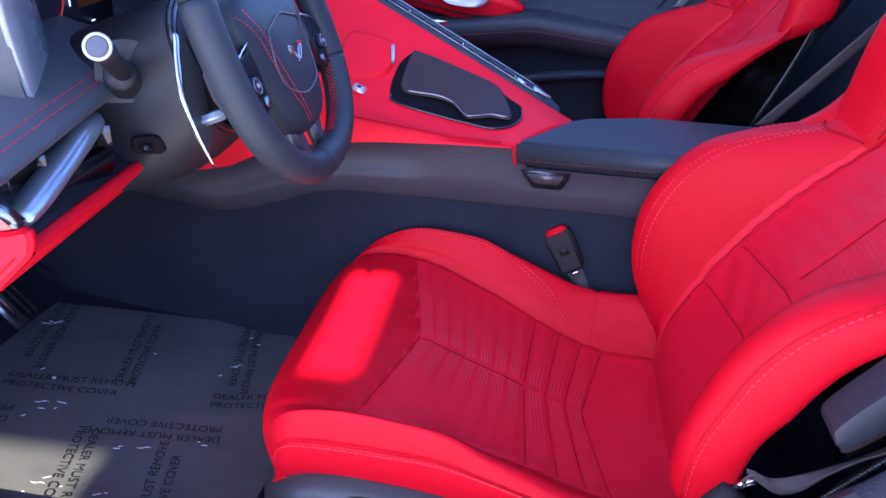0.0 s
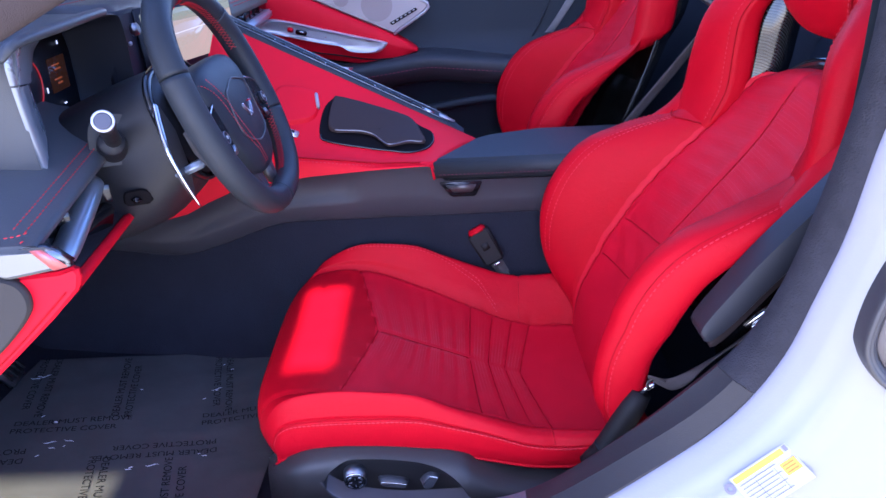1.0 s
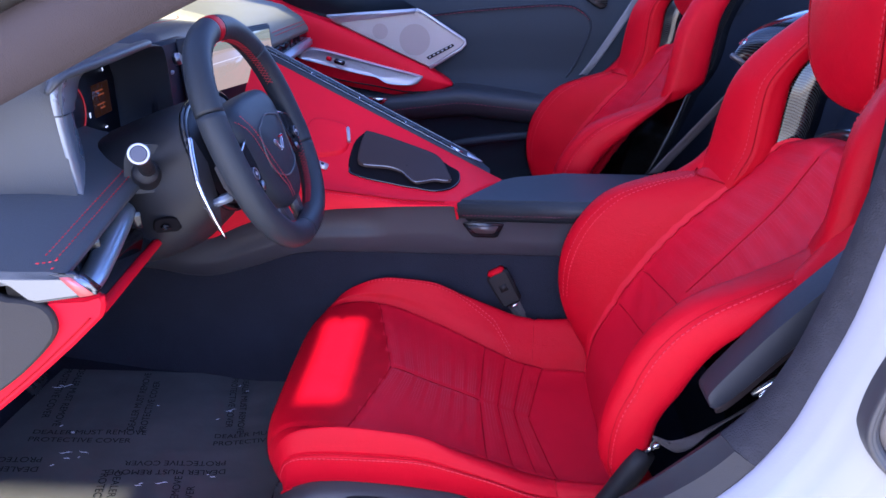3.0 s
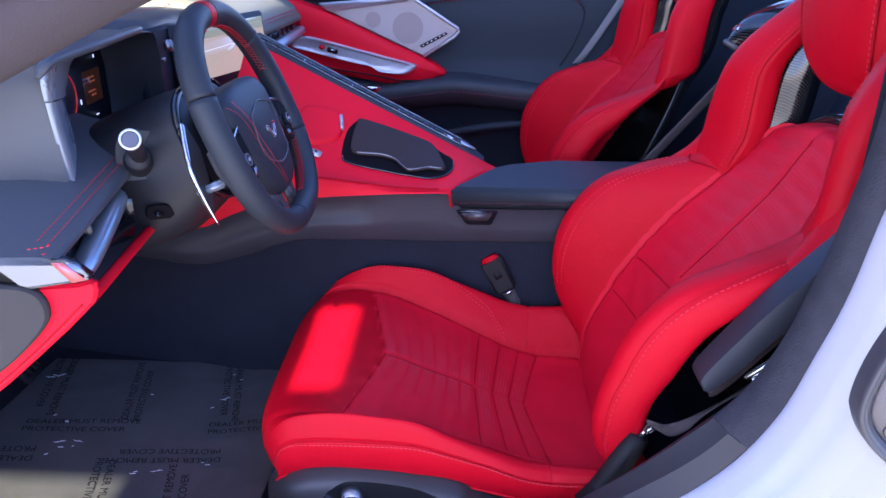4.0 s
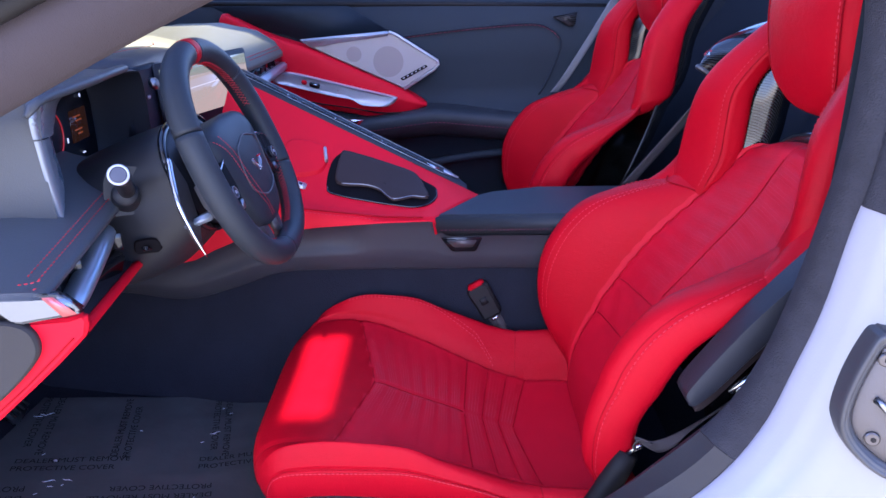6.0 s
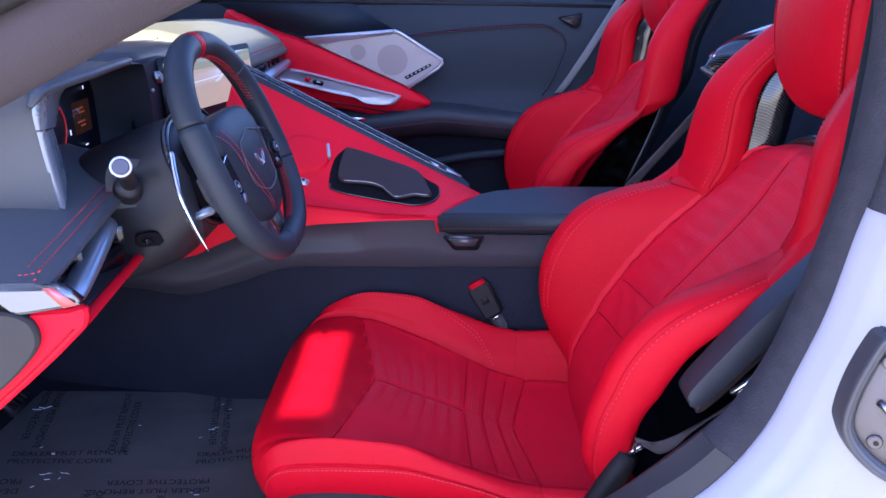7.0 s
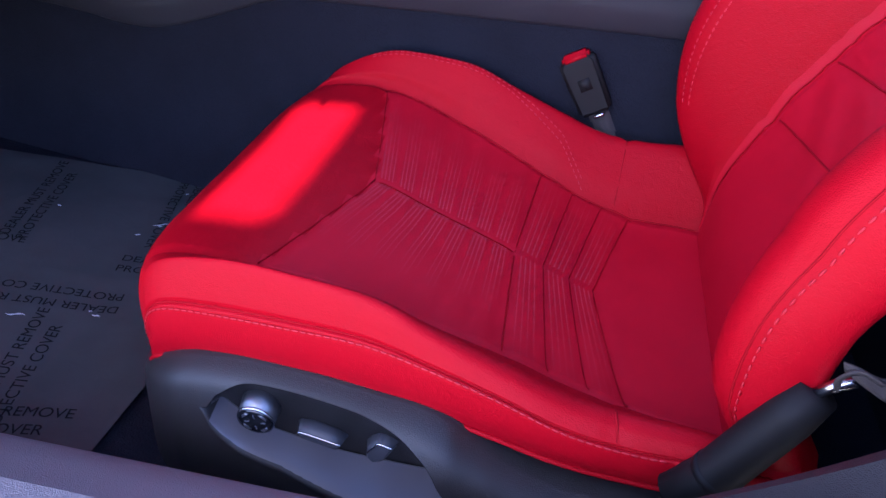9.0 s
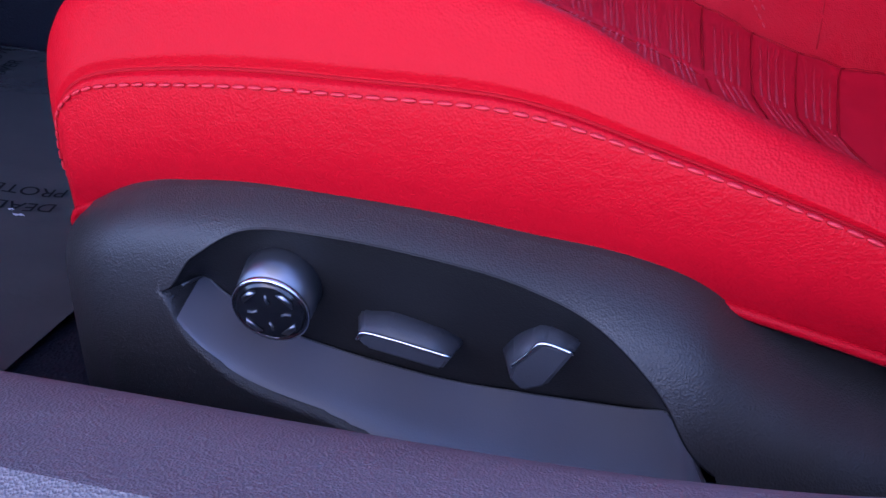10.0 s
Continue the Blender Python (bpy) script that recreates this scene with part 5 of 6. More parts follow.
for u, w in ((0.050, .004), (0.062, .012), (0.080, .018)):
    part("status_bar", prism("status_bar", [(u, -.042), (u + w, -.042), (u + w, -.037), (u, -.037)], 0.0008, SM), WHITE_GLOW, scr)
part("screen_foot", box((0.02, 0.05, 0.03), (-0.30, 0.225, 0.79), 0.004), GLOSS, dash)
# left part: pad over the vent, vent, switch panel, red knee panel
pad_l = []
for y in np.linspace(-0.375, -0.03, 24):
    t = (y + 0.375) / 0.345
    e = 0.283 + 0.030 * t
    zt = 0.764 + 0.026 * t
    low = (1 - t) ** 2
    prof = [(-0.60, 0.875 - 0.108 * low), (-0.46, 0.842 - 0.078 * low), (-0.40, 0.822 - 0.059 * low), (-e - 0.055, zt + 0.026 - 0.028 * low), (-e - 0.020, zt + 0.010 - 0.011 * low), (-e - 0.006, zt + 0.003 - 0.005 * low), (-e, zt - 0.002), (-e - 0.001, zt - 0.009), (-e - 0.010, zt - 0.012), (-e - 0.06, zt - 0.012)]
    pad_l.append([(x, y, z) for x, z in prof])
pl = part("dash_pad", sheet("dash_pad", pad_l, flip=True), GREY_LEATHER, dash, "grey leather pad over the vent with red stitching")
for off, lift in ((0.012, 0.0078), (0.022, 0.0118)):
    stitches("stitching", [(-(0.283 + 0.030 * t) - off, -0.372 + 0.345 * t, 0.764 + 0.026 * t + lift) for t in np.linspace(0.02, 0.75, 40)], pl, THREAD, 0.005, 0.003, 0.0008)
for d in (0.0, 0.007):
    stitches("stitching", [(-0.293 - 0.5 * d, -0.3655 - 0.6 * d, .7725 - d), (-0.302, -0.3675 - 0.6 * d, .7700 - d), (-0.320, -0.3685 - 0.6 * d, .7680 - d)], pl, THREAD, 0.004, 0.0025, 0.0007)
end = []
for x, z0, z1 in ((-0.60, .767, .745), (-0.46, .764, .745), (-0.40, .763, .745), (-0.338, .762, .748), (-0.303, .763, .750), (-0.285, .760, .750)):
    end.append([(x, -0.374, z0), (x, -0.379, z0 - 0.006), (x, -0.380, z0 * 0.5 + z1 * 0.5), (x, -0.378, z1)])
part("dash_end", sheet("dash_end", end, flip=False), GREY_LEATHER, dash, "grey leather end of the dashboard")
vent = part("vent", box((0.03, 0.215, 0.030), (-0.330, -0.262, 0.743), 0.004, 2, (0, 0, -6)), RUBBER, dash, "black slot of the driver's air vent")
for k in range(4):
    part("vane", box((0.016, 0.003, 0.022), (-0.314 + 0.005 * k, -0.31 + 0.045 * k, 0.744), 0.0008, 1, (0, 0, 20)), GLOSS, vent)
part("vent_blade", tube("vent_blade", spline([(-0.318, -0.160, 0.757), (-0.306, -0.200, 0.752), (-0.299, -0.262, 0.735), (-0.292, -0.328, 0.719)], 16), np.interp(np.linspace(0, 1, 16), [0, .1, .9, 1], [.010, .0155, .0155, .012]), 16, flat=0.6), material("blade_metal", (0.42, 0.47, 0.53), 0.3, 0.85), dash, "dark satin metal vent blade")
part("end_trim", prism("end_trim", [(-0.372, .7585), (-0.322, .7592), (-0.272, .7612), (-0.250, .741), (-0.270, .7365), (-0.315, .7285), (-0.325, .7295), (-0.342, .745)], 0.018, on_y(-0.362), 0.004, 2), END_METAL, dash, "bright satin metal end trim of the vent")
# The reflection of the red leather is put into this facet's colour.
part("end_flash", prism("end_flash", [(-0.288, .7594), (-0.2755, .7600), (-0.2545, .7415), (-0.2695, .7378)], 0.0022, on_y(-0.379), 0.0008), RED_REFLECTION, dash, "metal facet of the end trim, red reflection put into its colour")
sw = part("light_switch_panel", box((0.020, 0.165, 0.034), (-0.316, -0.245, 0.713), 0.004, 2, (0, 18, -7)), GLOSS, dash, "gloss black light switch panel")
for k in range(3):
    part("rocker", box((0.006, 0.016, 0.008), (-0.297 - 0.004 * k, -0.315 + 0.024 * k, 0.7245 - 0.0019 * k), 0.002, 2, (0, 40, -7)), CHROME, sw, "small silver rocker switch")
knee = []
for y in np.linspace(-0.357, 0.02, 18):
    t = (y + 0.357) / 0.377
    sx = -0.055 * t
    sz = -0.030 * t
    prof = [(-0.30, .698), (-0.275, .706), (-0.270, .714), (-0.262, .716), (-0.258, .709), (-0.266, .700), (-0.295, .674), (-0.332, .641), (-0.371, .607), (-0.409, .576), (-0.47, .53), (-0.50, .53)]
    knee.append([(x + sx, y, z + sz) for x, z in prof])
plate = []
for y in np.linspace(-0.350, -0.11, 14):
    t = (y + 0.357) / 0.377
    plate.append([(x - 0.055 * t, y, z - 0.030 * t) for x, z in ((-0.318, .752), (-0.306, .738), (-0.290, .724), (-0.277, .7165), (-0.2725, .7150), (-0.2715, .7125), (-0.2725, .702))])
part("switch_plate", sheet("switch_plate", plate, flip=False), SHROUD, dash, "dark grey plate round the light switches")
kp = part("knee_panel", sheet("knee_panel", knee), RED_TRIM, dash, "red leather knee panel below the vent")
side_red = [(-0.275, .7275), (-0.258, .7330), (-0.2545, .724), (-0.259, .708), (-0.295, .673), (-0.332, .640), (-0.371, .606), (-0.409, .575), (-0.47, .528), (-0.52, .545), (-0.52, .70), (-0.345, .722), (-0.320, .7235)]
part("knee_panel_end", prism("knee_panel_end", side_red, 0.012, on_y(-0.352), 0.003, 2), RED_TRIM, dash, "red leather end of the knee panel")
part("panel_groove", tube("panel_groove", spline([(-0.272, -0.3645, .706), (-0.300, -0.3645, .679), (-0.337, -0.3645, .6445), (-0.376, -0.3645, .611), (-0.42, -0.3645, .575)], 24), 0.0010, 6), SEAM, kp)
cap_edge = [tuple(p) for p in spline([(-0.352, .7285), (-0.331, .7270), (-0.316, .7215), (-0.3085, .711), (-0.307, .698), (-0.312, .6845), (-0.331, .662), (-0.364, .632), (-0.42, .592), (-0.50, .545)], 36)]
part("dash_end_cap", prism("dash_end_cap", cap_edge + [(-0.60, .56), (-0.60, .745), (-0.40, .745)], 0.018, on_y(-0.356), 0.002, 2), TRIM_DARK, dash, "charcoal rounded end cap of the dashboard")
# main dash body and top, with the passenger side
top = []
for y in np.linspace(-0.42, 1.13, 50):
    rise = 0.012 * math.exp(-((y - 0.1) / 0.3) ** 2)
    deep = 0.12 * min(1, max(0, (0.16 - y) / 0.03))      # set back behind the cluster
    prof = [(-1.05, .86), (-0.80, .90 + rise), (-0.60, .915 + rise), (-0.47, .920 + rise), (-0.40 - deep, .915 + rise), (-0.375 - deep, .900), (-0.380 - deep, .86), (-0.42 - deep, .80), (-0.44, .72), (-0.50, .56), (-0.62, .48)]
    top.append([(x, y, z) for x, z in prof])
dt = part("dash_top", sheet("dash_top", top[6:], flip=True), GREY_LEATHER, dash, "grey leather dash top with a red stitch line")
stitches("stitching", spline([(-0.44, 0.10, .938), (-0.43, 0.25, .937), (-0.42, 0.36, .935), (-0.46, 0.46, .932), (-0.56, 0.60, .930)], 60), dt, THREAD, 0.006, 0.0015, 0.0006, (0, 0, -0.0035))
pp_ = []
for y in np.linspace(0.44, 0.93, 24):
    t = (y - 0.42) / 0.51
    z0 = .940 - 0.012 * t
    pp_.append([(-0.56, y, z0 + 0.0), (-0.45, y, z0 + 0.002), (-0.36, y, z0 - 0.018), (-0.318, y, z0 - 0.045), (-0.300, y, z0 - 0.072), (-0.300, y, z0 - 0.082), (-0.33, y, z0 - 0.09)])
pp_.insert(0, [(x, y - 0.006, z - 0.04) for x, y, z in pp_[0]])
ppo = part("passenger_pad", sheet("passenger_pad", pp_, flip=True), SUNLIT_PAD, dash, "leather pad in front of the passenger, sunlight put into its pale colour")
for d in (0.0, 0.006):
    stitches("stitching", [(-0.3035 - d, y, .940 - 0.012 * (y - .42) / .51 - 0.0615 + d) for y in np.linspace(0.60, 0.92, 40)], ppo, THREAD, 0.006, 0.002, 0.0009)
pv_ = part("passenger_vent", box((0.05, 0.36, 0.032), (-0.335, 0.78, 0.838), 0.004, 2, (1, 0, 0)), GLOSS, dash, "black passenger air vent")
for k in range(5):
    part("vane", box((0.014, 0.003, 0.022), (-0.3135, 0.66 + 0.05 * k, 0.840), 0.001, 1, (0, 0, 20)), GLOSS, pv_)
part("passenger_vent_trim", box((0.03, 0.34, 0.020), (-0.312, 0.79, 0.815), 0.004, 2, (1, 0, 0)), SILVER, dash, "satin silver trim below the passenger vent")
rd = []
for y in np.linspace(0.50, 1.12, 24):
    t = (y - 0.5) / 0.62
    rd.append([(-0.36 - 0.02 * t, y, .80 - 0.05 * t), (-0.315 - 0.02 * t, y, .79 - 0.05 * t), (-0.305 - 0.02 * t, y, .77 - 0.05 * t), (-0.33 - 0.03 * t, y, .70 - 0.04 * t), (-0.40, y, .60), (-0.5, y, .52)])
part("passenger_knee_panel", sheet("passenger_knee_panel", rd, flip=True), RED_TRIM, dash, "red leather lower dash of the passenger side")

# ---- far door ----
door = thing("passenger_door", "closed dark leather passenger door with red armrest and silver speaker grille", "car door")
rows = []
for x in np.linspace(-0.75, 0.62, 40):
    k = max(0, x - 0.35)
    rows.append([(x, 1.10, 1.00), (x, 1.075, .985), (x, 1.05, .955), (x, 1.032 - 0.02 * k, .90), (x, 1.025, .82), (x, 1.03, .75), (x, 1.02, .70), (x, 0.985, .675), (x, 0.985, .645), (x, 1.02, .62), (x, 1.04, .50), (x, 1.04, .36), (x, 1.06, .27)])
door_panel = part("door_panel", sheet("door_panel", rows, flip=True), DOOR_LEATHER, door, "dark slate leather door panel")
stitches("stitching", [(x, 1.0255, z) for x, z in spline([(-0.02, .875), (0.14, .894), (0.33, .908), (0.395, .895), (0.425, .855), (0.40, .775), (0.37, .72)], 60)], door_panel, DOOR_THREAD, 0.010, 0.002, 0.0010)
part("door_step", tube("door_step", [(x, 1.0262, z + 0.004) for x, z in spline([(-0.02, .875), (0.14, .894), (0.33, .908), (0.395, .895), (0.425, .855), (0.40, .775), (0.37, .72)], 60)], 0.003, 6), DOOR_LEATHER, door_panel)
ra = spline([(-0.47, .935), (-0.44, .938), (-0.41, .925), (-0.34, .892), (-0.238, .858), (-0.1, .795), (0.004, .748), (0.064, .710), (0.050, .698), (0.012, .684), (-0.071, .676), (-0.16, .690), (-0.245, .706), (-0.33, .730), (-0.42, .75), (-0.50, .78)], 60, True)
q = [[(x, 1.03, z) for x, z in ra]]
cen = ra.mean(0)
for t, y in ((1.0, 1.01), (1.0, 0.990), (0.985, 0.981), (0.94, 0.975), (0.7, 0.970), (0.4, 0.968), (0.02, 0.968)):
    q.append([(cen[0] + (x - cen[0]) * t, y, cen[1] + (z - cen[1]) * t) for x, z in ra])
redarm = part("red_armrest", sheet("red_armrest", q, close_v=True), RED_TRIM, door, "long red leather door armrest panel")
part("armrest_crease", tube("armrest_crease", [(x, 0.9685, z) for x, z in spline([(-0.34, .752), (-0.25, .722), (-0.14, .704), (-0.06, .690), (0.0, .690)], 30)], 0.002, 6), RUBBER, redarm)
pl_ = spline([(-0.338, .778), (-0.325, .798), (-0.285, .800), (-0.19, .777), (-0.09, .752), (-0.022, .735), (-0.013, .727), (-0.04, .709), (-0.10, .712), (-0.13, .728), (-0.18, .738), (-0.297, .766)], 60, True)
cen = pl_.mean(0)
q = []
for t, y in ((1.0, 0.97), (1.0, 0.956), (0.98, 0.951), (0.94, 0.949), (0.90, 0.952), (0.84, 0.958), (0.5, 0.958), (0.02, 0.958)):
    q.append([(cen[0] + (x - cen[0]) * t, y, cen[1] + (z - cen[1]) * (t if t > 0.9 else t * 0.95)) for x, z in pl_])
pull = part("door_pull", sheet("door_pull", q, close_v=True), SILVER, door, "satin silver door pull")
part("window_switch", box((0.028, 0.010, 0.012), (-0.228, 0.953, 0.767), 0.002, 2, (0, 14, 0)), GLOSS, pull, "black window switch")
part("lock_switch", box((0.014, 0.008, 0.011), (-0.255, 0.953, 0.775), 0.002, 2, (0, 14, 0)), RED_TRIM, pull, "red lock switch")
part("switch_edge", box((0.010, 0.004, 0.004), (-0.226, 0.9468, 0.769), 0.001, 1, (0, 14, 0)), CHROME, pull)
sp = [(-0.264, .879), (-0.032, .898), (-0.012, .890), (0.094, .824), (0.097, .815), (0.085, .802), (0.004, .750), (-0.238, .860)]
grille = part("speaker_grille", prism("speaker_grille", sp, 0.014, on_y(1.0), 0.004, 2), material("grille_metal", (0.37, 0.335, 0.325), 0.45, 0.7, 0.8, 900, 0.04), door, "satin silver perforated speaker grille")
part("grille_ledge", prism("grille_ledge", [(-0.266, .881), (-0.030, .900), (-0.030, .889), (-0.238, .861)], 0.022, on_y(1.0), 0.003, 2), SILVER, grille, "bright upper ledge of the grille")
part("grille_rim", tube("grille_rim", [(x, 0.984, z) for x, z in ((-0.030, .898), (-0.012, .891), (0.096, .823), (0.098, .814), (0.087, .801), (0.006, .750))], 0.004, 8), SILVER, grille)
for x, z, r in ((-0.124, .842, .020), (-0.034, .822, .040)):
    part("speaker_cone", disc(r, r, 0.002, Matrix.Translation((x, 0.9852, z)) @ Matrix.Rotation(radians(90), 4, "X"), 36), material("cone_grey", (0.29, 0.25, 0.24), 0.5, 0.6, 0.8, 900), grille, "round speaker behind the grille")
part("grille_slot", prism("grille_slot", [(-0.004, .778), (0.064, .813), (0.070, .808), (0.003, .772)], 0.004, on_y(0.987), 0.001), RUBBER, grille, "black slot with metal studs")
for k in range(6):
    part("slot_stud", box((0.006, 0.003, 0.003), (0.006 + 0.0108 * k, 0.982, 0.779 + 0.0057 * k), 0.0008, 1, (0, -27, 0)), SILVER, grille)
rows = []
for x in np.linspace(-0.22, 0.56, 30):
    t = min(1, max(0, (x + 0.22) / 0.30))
    z = 0.662 + 0.040 * t - 0.10 * max(0, x - 0.10)
    rows.append([(x, 1.02, z + 0.004), (x, 0.975, z), (x, 0.945, z - 0.006), (x, 0.938, z - 0.016), (x, 0.942, z - 0.04), (x, 0.97, z - 0.07), (x, 1.02, z - 0.085)])
arm2 = part("lower_armrest", sheet("lower_armrest", rows, flip=True), BLACK_LEATHER, door, "dark leather lower armrest with red stitching")
stitches("stitching", [(r[4][0], r[4][1] - 0.001, r[4][2] + 0.006) for r in rows], arm2, DOOR_THREAD, 0.008, 0.003, 0.001)
rel = part("door_release", prism("door_release", [(-0.158, .680), (-0.100, .679), (-0.112, .666), (-0.136, .656)], 0.006, on_y(0.935), 0.002), CHROME, door, "small chrome door release")
part("release_slot", prism("release_slot", [(-0.146, .676), (-0.112, .676), (-0.118, .669), (-0.136, .664)], 0.003, on_y(0.930), 0.001), GLOSS, rel)
part("pocket_edge", tube("pocket_edge", spline([(0.02, 1.0, .53), (0.15, 0.985, .56), (0.30, 0.985, .575), (0.45, 0.99, .56)], 24), 0.012, 8), DOOR_LEATHER, door, "dark door pocket edge")
tri = part("rear_speaker", prism("rear_speaker", [(0.398, .928), (0.466, .940), (0.460, .905), (0.445, .902)], 0.006, on_y(1.026), 0.003), PLASTIC, door, "small triangular speaker cover")
for k in range(5):
    part("speaker_slit", prism("speaker_slit", [(0.418 + .008 * k, .9275 - .003 * k), (0.462, .9345 - .006 * k), (0.462, .9325 - .006 * k), (0.419 + .008 * k, .9255 - .003 * k)], 0.002, on_y(1.0195)), RUBBER, tri)
part("belt_line", tube("belt_line", [(-0.75, 1.062, .972), (-0.30, 1.058, .965), (0.10, 1.058, .962), (0.62, 1.055, .95)], 0.008, 8), RUBBER, door, "black window seal")
part("mirror_patch", prism("mirror_patch", [(-0.50, .965), (-0.14, .962), (-0.03, .898), (-0.26, .876), (-0.40, .915)], 0.006, on_y(1.028), 0.002), DOOR_LEATHER, door)


# ---- cabin shell: pillars, roof, windscreen, bulkhead ----
def band(name, low, high, y_in, depth, mat, label, parent, n=40):
    """A padded strip between a lower and an upper edge (x, y, z)."""
    a, b = spline(low, n), spline(high, n)
    rows_ = []
    for i in range(n):
        m = (a[i] + b[i]) / 2
        rows_.append([a[i] + np.array([0, depth, 0.004]), a[i] + np.array([0, 0.004, -0.001]), a[i] + np.array([0, -0.003, 0.004]), m * 0.5 + a[i] * 0.5 + np.array([0, -0.010, 0]), m + np.array([0, -0.013, 0]), m * 0.5 + b[i] * 0.5 + np.array([0, -0.010, 0]), b[i]])
    return part(name, sheet(name, rows_), mat, parent, label)


pillar = thing("windscreen_pillar", "brown-grey suede windscreen pillar running up to the roof", "pillar")
P_LOW = [(-0.80, -0.36, .69), (-0.50, -0.37, .838), (-0.288, -0.38, .943), (-0.104, -0.38, 1.032), (0.05, -0.37, 1.092), (0.25, -0.35, 1.135), (0.46, -0.335, 1.13)]
P_HIGH = [(-0.80, -0.40, .765), (-0.50, -0.41, .91), (-0.278, -0.415, 1.012), (-0.10, -0.41, 1.092), (0.05, -0.39, 1.14), (0.25, -0.36, 1.175), (0.46, -0.345, 1.18)]
band("pillar_pad", P_LOW, P_HIGH, 0, 0.05, PILLAR_SUEDE, "brown-grey suede pillar cover", pillar)
seal = spline(P_HIGH, 40)
part("seal", tube("seal", seal + np.array([0, -0.012, 0.010]), 0.011, 10), RUBBER, pillar, "black rubber door seal")
part("outer_frame", tube("outer_frame", seal + np.array([-0.012, -0.03, 0.034]), 0.020, 12), WHITE, pillar, "white painted outer frame")
roof = []
for x in np.linspace(-0.14, 0.62, 24):
    t = (x + 0.22) / 1.17
    crown = 1.10 + 0.10 * math.sin(math.pi * min(1, 0.25 + 0.6 * t))
    roof.append([(x, y, crown + 0.035 * (1 - ((y - 0.37) / 0.72) ** 2)) for y in np.linspace(-0.33, 1.07, 17)])
roof = np.array(roof)
part("roof_header", tube("roof_header", roof[0], 0.028, 10), ALCANTARA, None, "dark suede windscreen header", "structure")
part("roof_rear", tube("roof_rear", roof[-1], 0.035, 10), ALCANTARA, None, "dark suede rear roof bar", "structure")
ws = []
for t in np.linspace(0, 1, 12):
    ws.append([(-1.02 + 0.80 * t - 0.10 * (1 - ((y - 0.37) / 0.75) ** 2) * (1 - t), y, 0.86 + 0.305 * t - 0.02 * (1 - t)) for y in np.linspace(-0.37, 1.11, 13)])
glass = part("window_1", sheet("window_1", ws), GLASS, None, "clear raked windscreen", "structure")
glass.visible_shadow = False
sg = part("window_2", sheet("window_2", [[(x, 1.08 - 0.12 * t, 0.965 + 0.17 * t) for t in np.linspace(0, 1, 4)] for x in np.linspace(-0.55, 0.55, 8)]), GLASS, None, "closed passenger door window", "structure")
sg.visible_shadow = False
part("far_frame", tube("far_frame", [(-0.80, 1.13, .74), (-0.288, 1.10, 1.0), (-0.05, 1.06, 1.10), (0.3, 1.0, 1.15), (0.6, 0.98, 1.12)], 0.03, 10), ALCANTARA, None, "dark far window frame", "structure")
bulk = []
for y in np.linspace(-0.36, 1.10, 24):
    bulk.append([(0.50, y, 0.26), (0.56, y, .36), (0.66, y, .60), (0.78, y, .85), (0.86, y, .95), (0.95, y, 1.22)])
part("bulkhead", sheet("bulkhead", bulk, flip=True), VOID, None, "black carpeted wall behind the seats", "structure")
part("inner_quarter", sheet("inner_quarter", [[(x, -0.345, z) for z in np.linspace(.3, 1.15, 6)] for x in np.linspace(0.50, 0.95, 6)]), VOID, None, "black inner panel behind the driver", "structure")
part("far_quarter", sheet("far_quarter", [[(x, 1.06, z) for z in np.linspace(.27, 1.15, 6)] for x in np.linspace(0.50, 0.95, 6)], flip=True), VOID, None, "black inner panel behind the passenger", "structure")
part("firewall", sheet("firewall", [[(-1.0, y, z) for z in np.linspace(.25, .95, 4)] for y in np.linspace(-0.42, 1.12, 6)], flip=True), CARPET, None, "black carpeted front of the footwell", "structure")
part("footwell_side", sheet("footwell_side", [[(x, -0.325, z) for z in np.linspace(.25, .80, 6)] for x in np.linspace(-1.0, -0.62, 8)]), PLASTIC, None, "charcoal kick panel of the footwell", "structure")
part("hood_panel", sheet("hood_panel", [[(x, y, 0.84 - 0.10 * (-1.0 - x)) for y in np.linspace(-0.5, 1.25, 8)] for x in np.linspace(-2.4, -1.0, 8)], flip=True), WHITE, None, "white bonnet beyond the windscreen", "structure")

# divider between the seats
div = thing("seat_divider", "carbon fibre trim between the seats with a plain badge", "divider")
rows = []
for x, z, w in ((0.575, .885, .012), (0.60, .922, .05), (0.64, .945, .075), (0.70, .965, .085), (0.80, .985, .09)):
    rows.append([(x + 0.03 * (t * t), 0.335 + w * t, z - 0.018 * t * t) for t in np.linspace(-1, 1, 13)])
rows = np.array(rows)
g = np.array([[spline(rows[:, j], 20)[i] for j in range(13)] for i in range(20)])
part("divider_cap", sheet("divider_cap", g, flip=True), CARBON, div, "woven carbon fibre cap")
part("divider_lip", tube("divider_lip", [tuple(p) for p in g[0]] + [tuple(p) for p in g[1:, -1]], 0.005, 8), PLASTIC, div)
part("divider_badge", box((0.012, 0.022, 0.004), (0.592, 0.338, 0.908), 0.001, 2, (0, -50, 0)), CHROME, div, "small metal badge")
part("badge_red", box((0.006, 0.010, 0.004), (0.595, 0.332, 0.9125), 0.001, 2, (0, -50, 0)), RED, div)
part("divider_wall", box((0.16, 0.14, 0.55), (0.70, 0.335, 0.66), 0.02, 3, (0, 20, 0)), VOID, div, "black carpeted divider")

